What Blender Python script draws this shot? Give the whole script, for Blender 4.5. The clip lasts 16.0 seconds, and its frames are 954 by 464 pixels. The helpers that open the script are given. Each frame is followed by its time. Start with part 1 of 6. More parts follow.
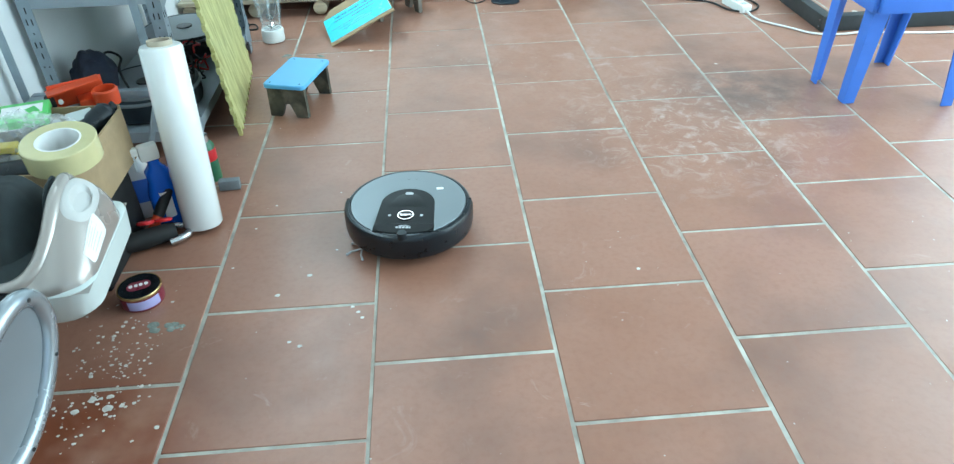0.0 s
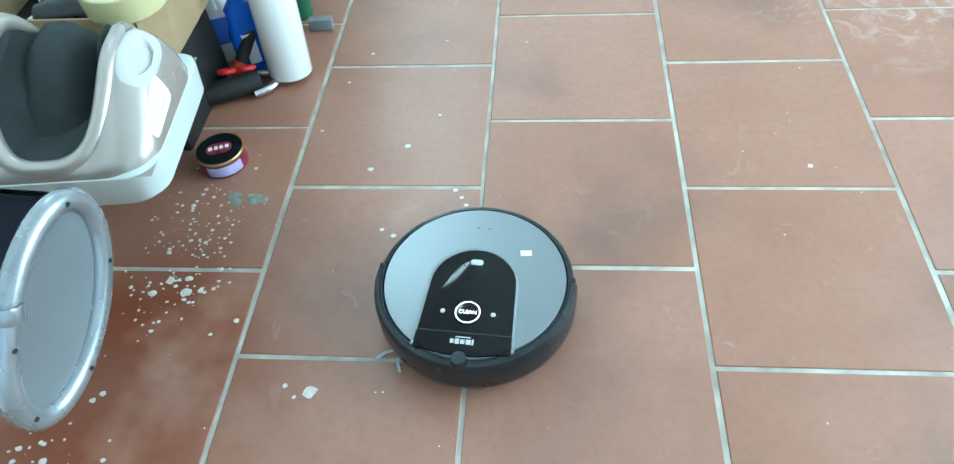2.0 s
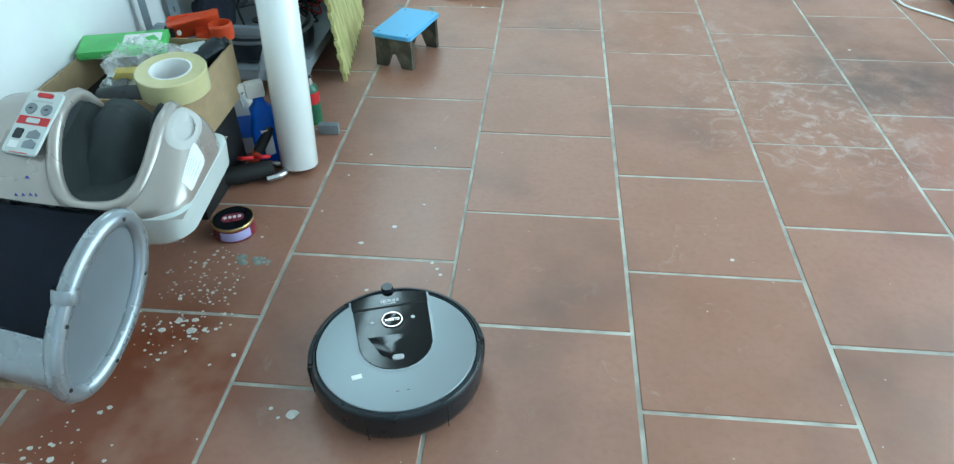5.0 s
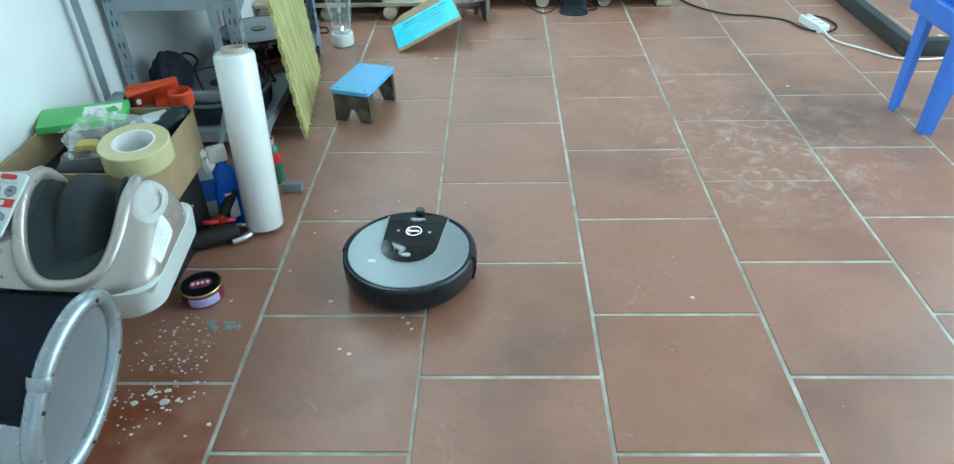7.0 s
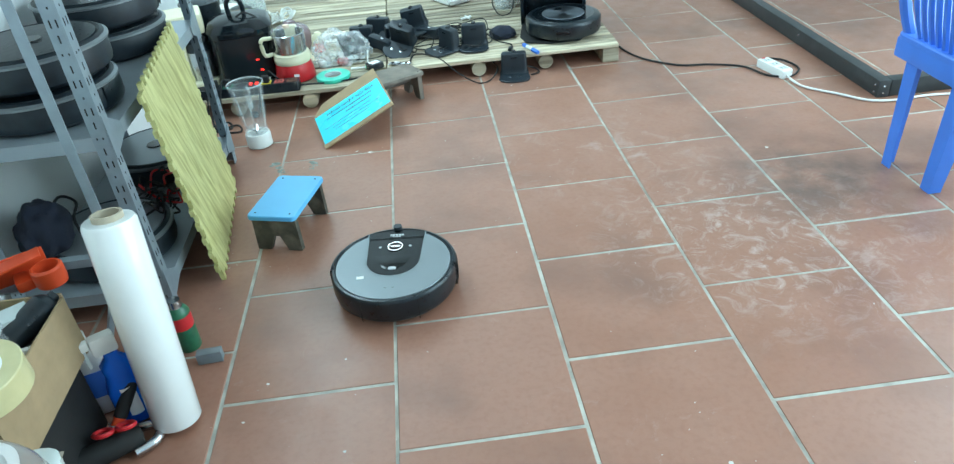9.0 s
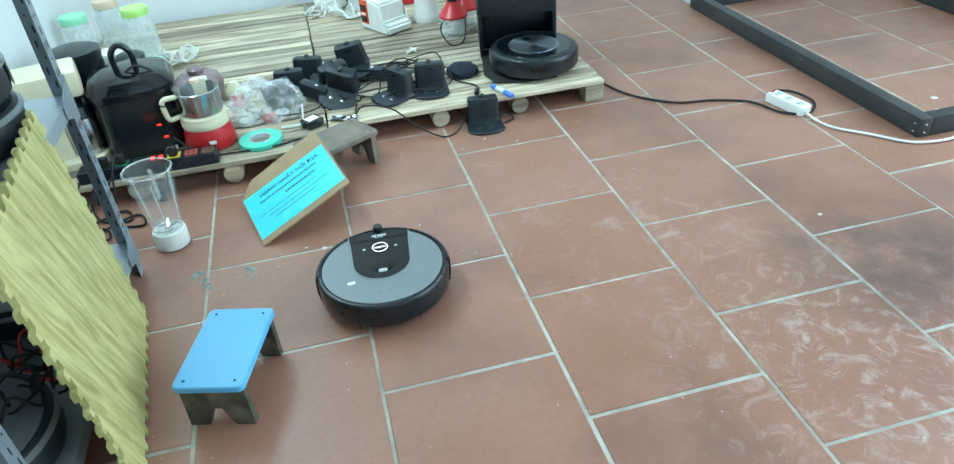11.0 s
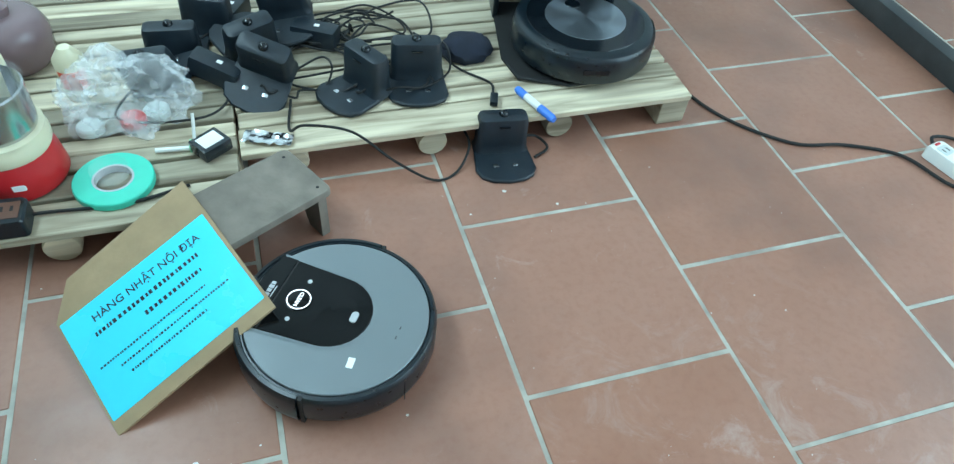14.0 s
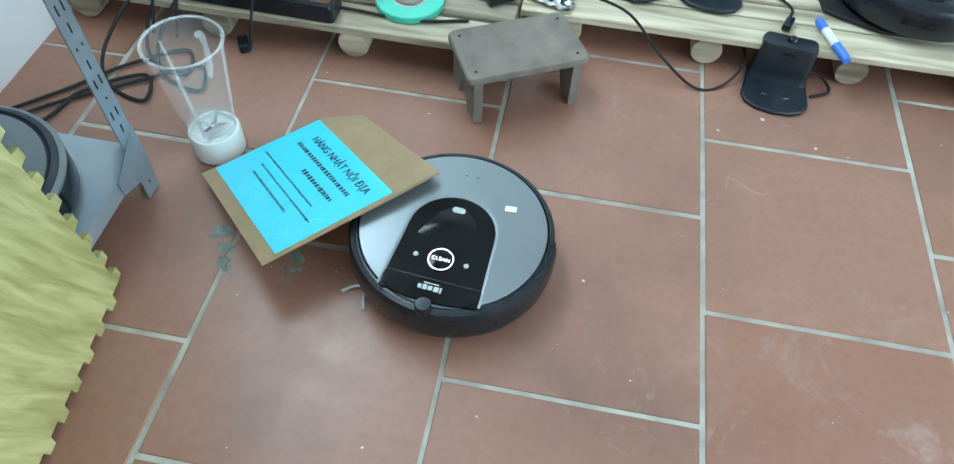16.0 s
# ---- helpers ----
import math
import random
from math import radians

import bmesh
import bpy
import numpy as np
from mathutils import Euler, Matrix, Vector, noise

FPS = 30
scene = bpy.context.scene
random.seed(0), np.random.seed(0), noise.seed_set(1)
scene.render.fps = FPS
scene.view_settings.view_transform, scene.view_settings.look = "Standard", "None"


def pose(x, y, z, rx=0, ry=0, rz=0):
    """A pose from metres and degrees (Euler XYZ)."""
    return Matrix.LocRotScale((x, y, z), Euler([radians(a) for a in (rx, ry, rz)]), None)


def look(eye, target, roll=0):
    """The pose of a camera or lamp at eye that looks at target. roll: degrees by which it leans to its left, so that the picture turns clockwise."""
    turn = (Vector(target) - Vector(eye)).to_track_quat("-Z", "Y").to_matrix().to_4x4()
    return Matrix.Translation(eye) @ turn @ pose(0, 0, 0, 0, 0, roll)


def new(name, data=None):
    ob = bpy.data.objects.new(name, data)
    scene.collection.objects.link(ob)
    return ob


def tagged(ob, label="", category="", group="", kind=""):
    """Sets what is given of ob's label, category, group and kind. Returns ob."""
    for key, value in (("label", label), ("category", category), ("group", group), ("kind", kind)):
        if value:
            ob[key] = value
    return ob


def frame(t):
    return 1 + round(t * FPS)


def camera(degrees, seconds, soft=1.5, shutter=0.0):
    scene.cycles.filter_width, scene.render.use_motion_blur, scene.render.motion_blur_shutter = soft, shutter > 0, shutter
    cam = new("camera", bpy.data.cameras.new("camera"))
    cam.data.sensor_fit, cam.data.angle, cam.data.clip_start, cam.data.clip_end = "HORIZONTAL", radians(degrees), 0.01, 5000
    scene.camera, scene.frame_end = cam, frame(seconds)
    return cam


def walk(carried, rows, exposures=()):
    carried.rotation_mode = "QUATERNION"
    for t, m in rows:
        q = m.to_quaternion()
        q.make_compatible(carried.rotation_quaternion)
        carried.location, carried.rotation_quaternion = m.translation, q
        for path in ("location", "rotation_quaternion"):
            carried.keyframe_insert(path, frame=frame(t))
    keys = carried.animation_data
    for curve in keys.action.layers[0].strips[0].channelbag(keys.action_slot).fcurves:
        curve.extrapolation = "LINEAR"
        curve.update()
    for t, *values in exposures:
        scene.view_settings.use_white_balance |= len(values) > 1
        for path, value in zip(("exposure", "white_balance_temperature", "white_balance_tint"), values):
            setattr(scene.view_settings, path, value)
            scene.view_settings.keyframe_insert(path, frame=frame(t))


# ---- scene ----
cam = camera(67.4, 16.0, soft=1.3)
PATH = [
    (0, (0.566, -1.3, 1.128), (0.665, 0.319, -0.043), -1.6),
    (0.5, (0.537, -1.255, 1.131), (0.625, 0.303, -0.12), 0.2),
    (1, (0.514, -1.14, 1.087), (0.519, 0.302, -0.299), -0.1),
    (1.5, (0.525, -0.986, 1.054), (0.478, 0.279, -0.494), -4.4),
    (2, (0.531, -0.993, 1.049), (0.335, 0.281, -0.48), -6.2),
    (2.5, (0.513, -1.012, 1.031), (0.301, 0.295, -0.469), -4.9),
    (3, (0.495, -1.009, 1.055), (0.281, 0.231, -0.5), -3.3),
    (3.2, (0.492, -1.024, 1.064), (0.315, 0.253, -0.465), -2.5),
    (5.3, (0.593, -1.292, 1.131), (0.429, 0.28, -0.095), -0.8),
    (5.5, (0.594, -1.298, 1.148), (0.423, 0.278, -0.071), -1.2),
    (6, (0.609, -1.3, 1.153), (0.475, 0.296, -0.045), -1.4),
    (6.5, (0.612, -1.298, 1.153), (0.493, 0.312, -0.027), -1.5),
    (7, (0.576, -1.28, 1.165), (0.516, 0.343, -0.002), -1.6),
    (7.5, (0.494, -1.254, 1.178), (0.531, 0.392, 0.042), -0.4),
    (8, (0.481, -1.166, 1.173), (0.593, 0.494, 0.063), 0.6),
    (8.5, (0.529, -0.928, 1.182), (0.61, 0.726, 0.062), -4.4),
    (8.7, (0.558, -0.872, 1.182), (0.631, 0.799, 0.085), -5.2),
    (10.8, (0.381, -0.226, 1.145), (0.756, 1.351, -0.026), -3.1),
    (11, (0.404, -0.122, 1.16), (0.742, 1.491, 0.026), -4.7),
    (11.5, (0.388, 0.098, 1.119), (0.828, 1.686, -0.014), -2.6),
    (12, (0.32, 0.35, 1.149), (0.985, 1.865, 0.025), 0.6),
    (12.5, (0.416, 0.571, 1.125), (0.841, 2.054, -0.147), -1.9),
    (13, (0.524, 0.737, 1.11), (0.931, 2.248, -0.135), -1.9),
    (13.5, (0.49, 0.922, 1.101), (0.967, 2.305, -0.263), 2.3),
    (14, (0.466, 1.075, 1.078), (0.965, 2.321, -0.405), 6.7),
    (14.5, (0.472, 1.1, 1.039), (0.56, 2.379, -0.497), 4.2),
    (15, (0.529, 1.103, 1.038), (0.413, 2.407, -0.475), 1.3),
    (15.5, (0.553, 1.072, 1.018), (0.376, 2.396, -0.47), -1.5),
    (16, (0.51, 0.946, 1.017), (0.344, 2.116, -0.597), 3.1),
]
EXPOSURES = [
    (0.0, 0.46, 6500, 11), (0.5, 0.46, 6450, 10), (1.0, 0.54, 6350, 9), (1.5, 0.67, 6250, 8), (2.0, 0.73, 6200, 7), (2.5, 0.75, 6200, 7),
    (3.2, 0.70, 6200, 7), (5.3, 0.14, 6350, 8), (6.0, 0.11, 6350, 8), (7.0, 0.11, 6400, 8), (8.0, 0.22, 6500, 10), (8.7, 0.32, 6500, 10),
    (10.8, 0.27, 6500, 11), (11.5, 0.25, 6500, 11), (12.0, 0.20, 6400, 11), (13.0, 0.12, 6350, 10), (14.5, 0.08, 6350, 10), (15.3, 0.09, 6400, 12), (16.0, 0.10, 6600, 18),
]
walk(cam, [(t, look(eye, target, roll)) for t, eye, target, roll in PATH], EXPOSURES)

# ---- light ----
world = bpy.data.worlds.new("world")
scene.world = world
world.use_nodes = True
wn = world.node_tree.nodes
sky = wn.new("ShaderNodeTexSky")
sky.sky_type, sky.sun_disc = "NISHITA", False
sky.sun_elevation, sky.sun_rotation = radians(38), radians(80)
wn["Background"].inputs[1].default_value = 0.12
world.node_tree.links.new(sky.outputs[0], wn["Background"].inputs[0])


def area_light(name, m, sx, sy, watts, colour):
    d = bpy.data.lights.new(name, "AREA")
    d.shape, d.size, d.size_y, d.energy, d.color = "RECTANGLE", sx, sy, watts, colour
    ob = new(name, d)
    ob.matrix_basis = m
    return ob


XE_LIGHT = 3.24
# daylight through the wide shop front; the two lamps after it are added fill
area_light("shopfront_daylight", look((XE_LIGHT, 0.2, 1.45), (XE_LIGHT - 1, 0.2, 1.4)), 3.3, 2.5, 112, (0.59, 0.885, 1.0))
# added lamp for soft light from the upper west; its opening is unseen
area_light("west_fill", look((-0.575, 2.3, 2.28), (0.4, 2.3, 1.45)), 2.2, 0.7, 72, (0.60, 0.89, 1.0))
# added weak fill from behind the camera, where no source is known
area_light("rear_fill", look((1.4, -2.72, 1.6), (1.0, 1.0, 0.6)), 2.6, 1.9, 8, (0.60, 0.89, 1.0))

# ---- materials ----


def material(name, colour, rough=0.5, metal=0.0, vary=0.12, scale=30.0, bump=0.05, bump_scale=None, coat=0.0, trans=0.0, stain=0.0, stain_scale=4.0, stain_colour=None, emit=0.0, ior=1.5, random_amount=0.0):
    """Principled material with grain, larger blotches and fine relief."""
    m = bpy.data.materials.new(name)
    m.use_nodes = True
    nt = m.node_tree
    nd, ln = nt.nodes, nt.links
    p = nd["Principled BSDF"]
    p.inputs["Roughness"].default_value, p.inputs["Metallic"].default_value, p.inputs["IOR"].default_value = rough, metal, ior
    p.inputs["Coat Weight"].default_value = coat
    p.inputs["Transmission Weight"].default_value = trans
    co = nd.new("ShaderNodeTexCoord")
    n1 = nd.new("ShaderNodeTexNoise")
    n1.inputs["Scale"].default_value, n1.inputs["Detail"].default_value = scale, 6
    ln.new(co.outputs["Object"], n1.inputs["Vector"])
    ramp = nd.new("ShaderNodeMapRange")
    ramp.inputs[1].default_value, ramp.inputs[2].default_value = 0.3, 0.7
    ramp.inputs[3].default_value, ramp.inputs[4].default_value = 1 - vary, 1 + vary
    ln.new(n1.outputs[0], ramp.inputs[0])
    mul = nd.new("ShaderNodeVectorMath")
    mul.operation = "SCALE"
    mul.inputs[0].default_value = colour
    ln.new(ramp.outputs[0], mul.inputs["Scale"])
    last = mul.outputs[0]
    if random_amount:
        info = nd.new("ShaderNodeObjectInfo")
        rr = nd.new("ShaderNodeMapRange")
        rr.inputs[3].default_value, rr.inputs[4].default_value = 1 - random_amount, 1 + random_amount
        ln.new(info.outputs["Random"], rr.inputs[0])
        m2 = nd.new("ShaderNodeVectorMath")
        m2.operation = "SCALE"
        ln.new(last, m2.inputs[0])
        ln.new(rr.outputs[0], m2.inputs["Scale"])
        last = m2.outputs[0]
    if stain:
        n2 = nd.new("ShaderNodeTexNoise")
        n2.inputs["Scale"].default_value, n2.inputs["Detail"].default_value = stain_scale, 5
        ln.new(co.outputs["Object"], n2.inputs["Vector"])
        r2 = nd.new("ShaderNodeMapRange")
        r2.inputs[1].default_value, r2.inputs[2].default_value, r2.inputs[4].default_value = 0.48, 0.72, stain
        ln.new(n2.outputs[0], r2.inputs[0])
        mx = nd.new("ShaderNodeMixRGB")
        mx.inputs[2].default_value = (*(stain_colour or [c * 0.45 for c in colour]), 1)
        ln.new(r2.outputs[0], mx.inputs[0])
        ln.new(last, mx.inputs[1])
        last = mx.outputs[0]
    ln.new(last, p.inputs["Base Color"])
    r3 = nd.new("ShaderNodeMapRange")
    r3.inputs[3].default_value, r3.inputs[4].default_value = max(rough - 0.08, 0.02), min(rough + 0.1, 1)
    ln.new(n1.outputs[0], r3.inputs[0])
    ln.new(r3.outputs[0], p.inputs["Roughness"])
    if bump:
        n3 = nd.new("ShaderNodeTexNoise")
        n3.inputs["Scale"].default_value, n3.inputs["Detail"].default_value = bump_scale or scale * 4, 4
        ln.new(co.outputs["Object"], n3.inputs["Vector"])
        b = nd.new("ShaderNodeBump")
        b.inputs["Strength"].default_value, b.inputs["Distance"].default_value = bump, 0.004
        ln.new(n3.outputs[0], b.inputs["Height"])
        ln.new(b.outputs[0], p.inputs["Normal"])
    if emit:
        p.inputs["Emission Color"].default_value = (*colour, 1)
        p.inputs["Emission Strength"].default_value = emit
    return m


def tile_material():
    """Unglazed terracotta: tone by tile, cloudy firing marks, grey scuffs, pale dust smears and specks."""
    m = bpy.data.materials.new("terracotta_tile")
    m.use_nodes = True
    nt = m.node_tree
    nd, ln = nt.nodes, nt.links
    p = nd["Principled BSDF"]
    geo = nd.new("ShaderNodeNewGeometry")
    info = nd.new("ShaderNodeObjectInfo")

    def nz(scale, detail=5.0, rough=0.55, dist=0.0):
        n = nd.new("ShaderNodeTexNoise")
        n.inputs["Scale"].default_value, n.inputs["Detail"].default_value = scale, detail
        n.inputs["Roughness"].default_value, n.inputs["Distortion"].default_value = rough, dist
        ln.new(geo.outputs["Position"], n.inputs["Vector"])
        return n.outputs[0]

    def rng(src, a, b, c, d):
        r = nd.new("ShaderNodeMapRange")
        for k, v in enumerate((a, b, c, d)):
            r.inputs[k + 1].default_value = v
        ln.new(src, r.inputs[0])
        return r.outputs[0]

    def mix(fac, a, b):
        x = nd.new("ShaderNodeMixRGB")
        ln.new(fac, x.inputs[0])
        for k, v in ((1, a), (2, b)):
            if isinstance(v, tuple):
                x.inputs[k].default_value = (*v, 1)
            else:
                ln.new(v, x.inputs[k])
        return x.outputs[0]

    def mul(a, b):
        x = nd.new("ShaderNodeMath")
        x.operation = "MULTIPLY"
        ln.new(a, x.inputs[0])
        ln.new(b, x.inputs[1])
        return x.outputs[0]

    base = mix(info.outputs["Random"], (0.300, 0.135, 0.085), (0.335, 0.163, 0.112))
    base = mix(rng(nz(5.0), 0.35, 0.7, 0.0, 0.55), base, (0.37, 0.19, 0.135))
    base = mix(rng(nz(2.2, 4), 0.5, 0.75, 0.0, 0.75), base, (0.16, 0.088, 0.068))
    base = mix(rng(nz(60, 4), 0.45, 0.75, 0.0, 0.35), base, (0.24, 0.095, 0.06))
    dust = mul(rng(nz(9.0, 8, 0.7, 1.2), 0.6, 0.74, 0.0, 0.5), rng(nz(1.6, 2), 0.47, 0.64, 0.0, 1.0))
    base = mix(dust, base, (0.55, 0.43, 0.38))
    base = mix(rng(nz(150, 2), 0.765, 0.80, 0.0, 0.6), base, (0.6, 0.55, 0.5))

    def near(x, y, r0, r1):
        """Falls from one inside r0 to nothing at r1, about a spot on the floor."""
        d = nd.new("ShaderNodeVectorMath")
        d.operation = "DISTANCE"
        ln.new(geo.outputs["Position"], d.inputs[0])
        d.inputs[1].default_value = (x, y, 0)
        return rng(d.outputs["Value"], r0, r1, 1.0, 0.0)

    # trodden plaster dust by the chair, and a darker red-brown patch by the massagers
    trodden = mul(rng(nz(13.0, 8, 0.72, 1.6), 0.5, 0.66, 0.0, 0.62), near(1.45, 0.80, 0.15, 0.55))
    base = mix(trodden, base, (0.56, 0.45, 0.40))
    scuffed = mul(rng(nz(8.0, 8, 0.72, 1.2), 0.53, 0.7, 0.0, 0.45), near(1.15, 1.35, 0.1, 0.5))
    base = mix(scuffed, base, (0.52, 0.42, 0.38))
    # the chair's shadow to its left, with some dirt, put into the tile colour
    chair_shade = mul(rng(nz(7.0, 6), 0.35, 0.6, 0.0, 0.8), near(1.72, 1.08, 0.05, 0.34))
    base = mix(chair_shade, base, (0.085, 0.062, 0.055))
    red_brown = mul(rng(nz(5.0, 3), 0.32, 0.5, 0.0, 0.9), near(-0.18, -0.44, 0.15, 0.34))
    base = mix(red_brown, base, (0.20, 0.05, 0.02))
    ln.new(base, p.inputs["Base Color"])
    ln.new(rng(nz(14, 5), 0.3, 0.7, 0.29, 0.43), p.inputs["Roughness"])
    p.inputs["Specular IOR Level"].default_value = 0.5
    b = nd.new("ShaderNodeBump")
    b.inputs["Strength"].default_value, b.inputs["Distance"].default_value = 0.06, 0.004
    ln.new(nz(45, 6), b.inputs["Height"])
    ln.new(b.outputs[0], p.inputs["Normal"])
    return m


TILE = tile_material()
GROUT = material("cement_grout", (0.41, 0.395, 0.34), 0.9, vary=0.3, scale=18, bump=0.3, stain=0.6, stain_scale=3, stain_colour=(0.2, 0.15, 0.12))
PLASTER = material("white_plaster", (0.80, 0.82, 0.82), 0.75, vary=0.03, scale=8, bump=0.1, bump_scale=60, stain=0.12, stain_scale=2)
CEILING = material("ceiling_paint", (0.8, 0.8, 0.79), 0.8, vary=0.03, scale=5)
BLACK_SATIN = material("black_satin_plastic", (0.004, 0.0095, 0.014), 0.29, vary=0.25, scale=60, bump=0.03, stain=0.08, stain_scale=9, stain_colour=(0.03, 0.033, 0.035))
BLACK_DUSTY = material("dusty_black_plastic", (0.006, 0.0125, 0.019), 0.45, vary=0.3, scale=40, bump=0.05, stain=0.2, stain_scale=14, stain_colour=(0.07, 0.075, 0.08))
BLACK_GLOSS = material("black_gloss_plastic", (0.004, 0.0065, 0.009), 0.1, vary=0.2, scale=20, bump=0.0)
PANEL_GLOSS = material("black_glass_panel", (0.004, 0.0045, 0.005), 0.07, vary=0.2, scale=20, bump=0.0, ior=1.3)
BLACK_MATT = material("black_matt_rubber", (0.01, 0.01, 0.01), 0.7, vary=0.25, scale=50)
GREY_PLATE = material("brushed_grey_plate", (0.20, 0.225, 0.238), 0.32, metal=0.45, vary=0.03, scale=5, bump=0.0)
WHITE_PLASTIC = material("white_plastic", (0.76, 0.76, 0.72), 0.38, vary=0.05, scale=12, bump=0.02, stain=0.12, stain_scale=8)
WHITE_PAPER = material("white_paper", (0.82, 0.82, 0.8), 0.7, vary=0.04)
GLOW_WHITE = material("glowing_ring_light", (0.95, 0.97, 1.0), 0.4, emit=1.1, vary=0, bump=0)
GREY_MARK = material("pale_grey_print", (0.45, 0.46, 0.47), 0.5, vary=0.05)

# ---- mesh helpers ----


def part(name, bm, mat, parent=None, label="", smooth=True, m=None):
    """Links a bmesh as one mesh object under a thing or a part."""
    me = bpy.data.meshes.new(name)
    bmesh.ops.recalc_face_normals(bm, faces=bm.faces)
    bm.to_mesh(me)
    bm.free()
    return part_me(name, me, mat, parent, label, smooth, m)


def part_me(name, me, mat, parent=None, label="", smooth=True, m=None):
    if mat:
        me.materials.clear()
        me.materials.append(mat)
    if smooth:
        me.shade_smooth()
        me.set_sharp_from_angle(angle=radians(38))
    ob = new(name, me)
    if parent:
        ob.parent = parent
    if m is not None:
        ob.matrix_basis = m
    if label:
        ob["label"] = label
    return ob


def empty(name, m, label, category, group="", kind=""):
    ob = new(name)
    ob.empty_display_size = 0.05
    ob.matrix_basis = m
    return tagged(ob, label, category, group, kind)


def box(x0, x1, y0, y1, z0, z1, bevel=0.0, seg=2, bm=None):
    b = bmesh.new()
    r = bmesh.ops.create_cube(b, size=1)
    bmesh.ops.scale(b, vec=(x1 - x0, y1 - y0, z1 - z0), verts=r["verts"])
    bmesh.ops.translate(b, vec=((x0 + x1) / 2, (y0 + y1) / 2, (z0 + z1) / 2), verts=r["verts"])
    if bevel:
        bmesh.ops.bevel(b, geom=list(b.edges), offset=bevel, segments=seg, affect="EDGES", profile=0.6)
    return merge(bm, b) if bm else b


def merge(bm, other, m=None):
    """Adds other to bm, at the pose m."""
    me = bpy.data.meshes.new("tmp")
    if m is not None:
        bmesh.ops.transform(other, matrix=m, verts=other.verts)
    other.to_mesh(me)
    other.free()
    bm.from_mesh(me)
    bpy.data.meshes.remove(me)
    return bm


def lathe(profile, seg=40, arc=(0, 360), bm=None):
    """Turns a profile of (r, z) about z."""
    b = bm or bmesh.new()
    full = arc[1] - arc[0] >= 360
    n = seg if full else seg + 1
    rings = []
    for r, z in profile:
        if r < 1e-6:
            rings.append([b.verts.new((0, 0, z))])
        else:
            rings.append([b.verts.new((r * math.cos(radians(arc[0] + (arc[1] - arc[0]) * k / seg)), r * math.sin(radians(arc[0] + (arc[1] - arc[0]) * k / seg)), z)) for k in range(n)])
    for a, c in zip(rings, rings[1:]):
        for k in range(seg):
            i, j = k % n, (k + 1) % n
            if len(a) == 1 and len(c) == 1:
                continue
            if len(a) == 1:
                b.faces.new((a[0], c[i], c[j]))
            elif len(c) == 1:
                b.faces.new((a[i], a[j], c[0]))
            else:
                b.faces.new((a[i], a[j], c[j], c[i]))
    return b


def loft(loops, cap=True, closed=True, bm=None):
    """Skins loops of equally many points."""
    b = bm or bmesh.new()
    vs = [[b.verts.new(p) for p in lp] for lp in loops]
    n = len(vs[0])
    for a, c in zip(vs, vs[1:]):
        for k in range(n if closed else n - 1):
            b.faces.new((a[k], a[(k + 1) % n], c[(k + 1) % n], c[k]))
    if cap:
        b.faces.new(list(reversed(vs[0])))
        b.faces.new(vs[-1])
    return b


def smooth_line(pts, n=8):
    """Catmull-Rom points through pts."""
    p = [Vector(q) for q in pts]
    p = [p[0] * 2 - p[1]] + p + [p[-1] * 2 - p[-2]]
    out = []
    for i in range(1, len(p) - 2):
        for k in range(n):
            t = k / n
            a, b, c, d = p[i - 1], p[i], p[i + 1], p[i + 2]
            out.append(0.5 * (2 * b + (c - a) * t + (2 * a - 5 * b + 4 * c - d) * t * t + (3 * b - a - 3 * c + d) * t**3))
    return out + [p[-2]]


def tube(pts, r, seg=8, cap=True, bm=None):
    """A round tube along points; r one radius or one for each point."""
    pts = [Vector(q) for q in pts]
    rs = r if isinstance(r, (list, tuple)) else [r] * len(pts)
    up = Vector((0.03, 0.05, 1))
    loops = []
    for i, q in enumerate(pts):
        d = (pts[min(i + 1, len(pts) - 1)] - pts[max(i - 1, 0)]).normalized()
        s = d.cross(up)
        s = s.normalized() if s.length > 1e-4 else Vector((1, 0, 0))
        u = s.cross(d)
        loops.append([q + rs[i] * (math.cos(a) * s + math.sin(a) * u) for a in (2 * math.pi * k / seg for k in range(seg))])
    return loft(loops, cap, True, bm)


def rounded_rect(w, h, r, n=5, cx=0.0, cy=0.0):
    out = []
    for sx, sy, a0 in ((1, 1, 0), (-1, 1, 90), (-1, -1, 180), (1, -1, 270)):
        for k in range(n + 1):
            a = radians(a0 + 90 * k / n)
            out.append((cx + sx * (w / 2 - r) + r * math.cos(a), cy + sy * (h / 2 - r) + r * math.sin(a)))
    return out


def prism(outline, z0, z1, bevel=0.0, bm=None):
    """An outline in xy raised from z0 to z1, its upper edge eased by bevel."""
    if bevel:
        c = Vector((sum(p[0] for p in outline) / len(outline), sum(p[1] for p in outline) / len(outline)))
        ins = []
        for p in outline:
            d = Vector(p) - c
            ins.append(tuple(c + d * max(0.0, 1 - bevel / max(d.length, 1e-5))))
        return loft([[(x, y, z0) for x, y in outline], [(x, y, z1 - bevel) for x, y in outline], [(x, y, z1) for x, y in ins]], bm=bm)
    return loft([[(x, y, z0) for x, y in outline], [(x, y, z1) for x, y in outline]], bm=bm)


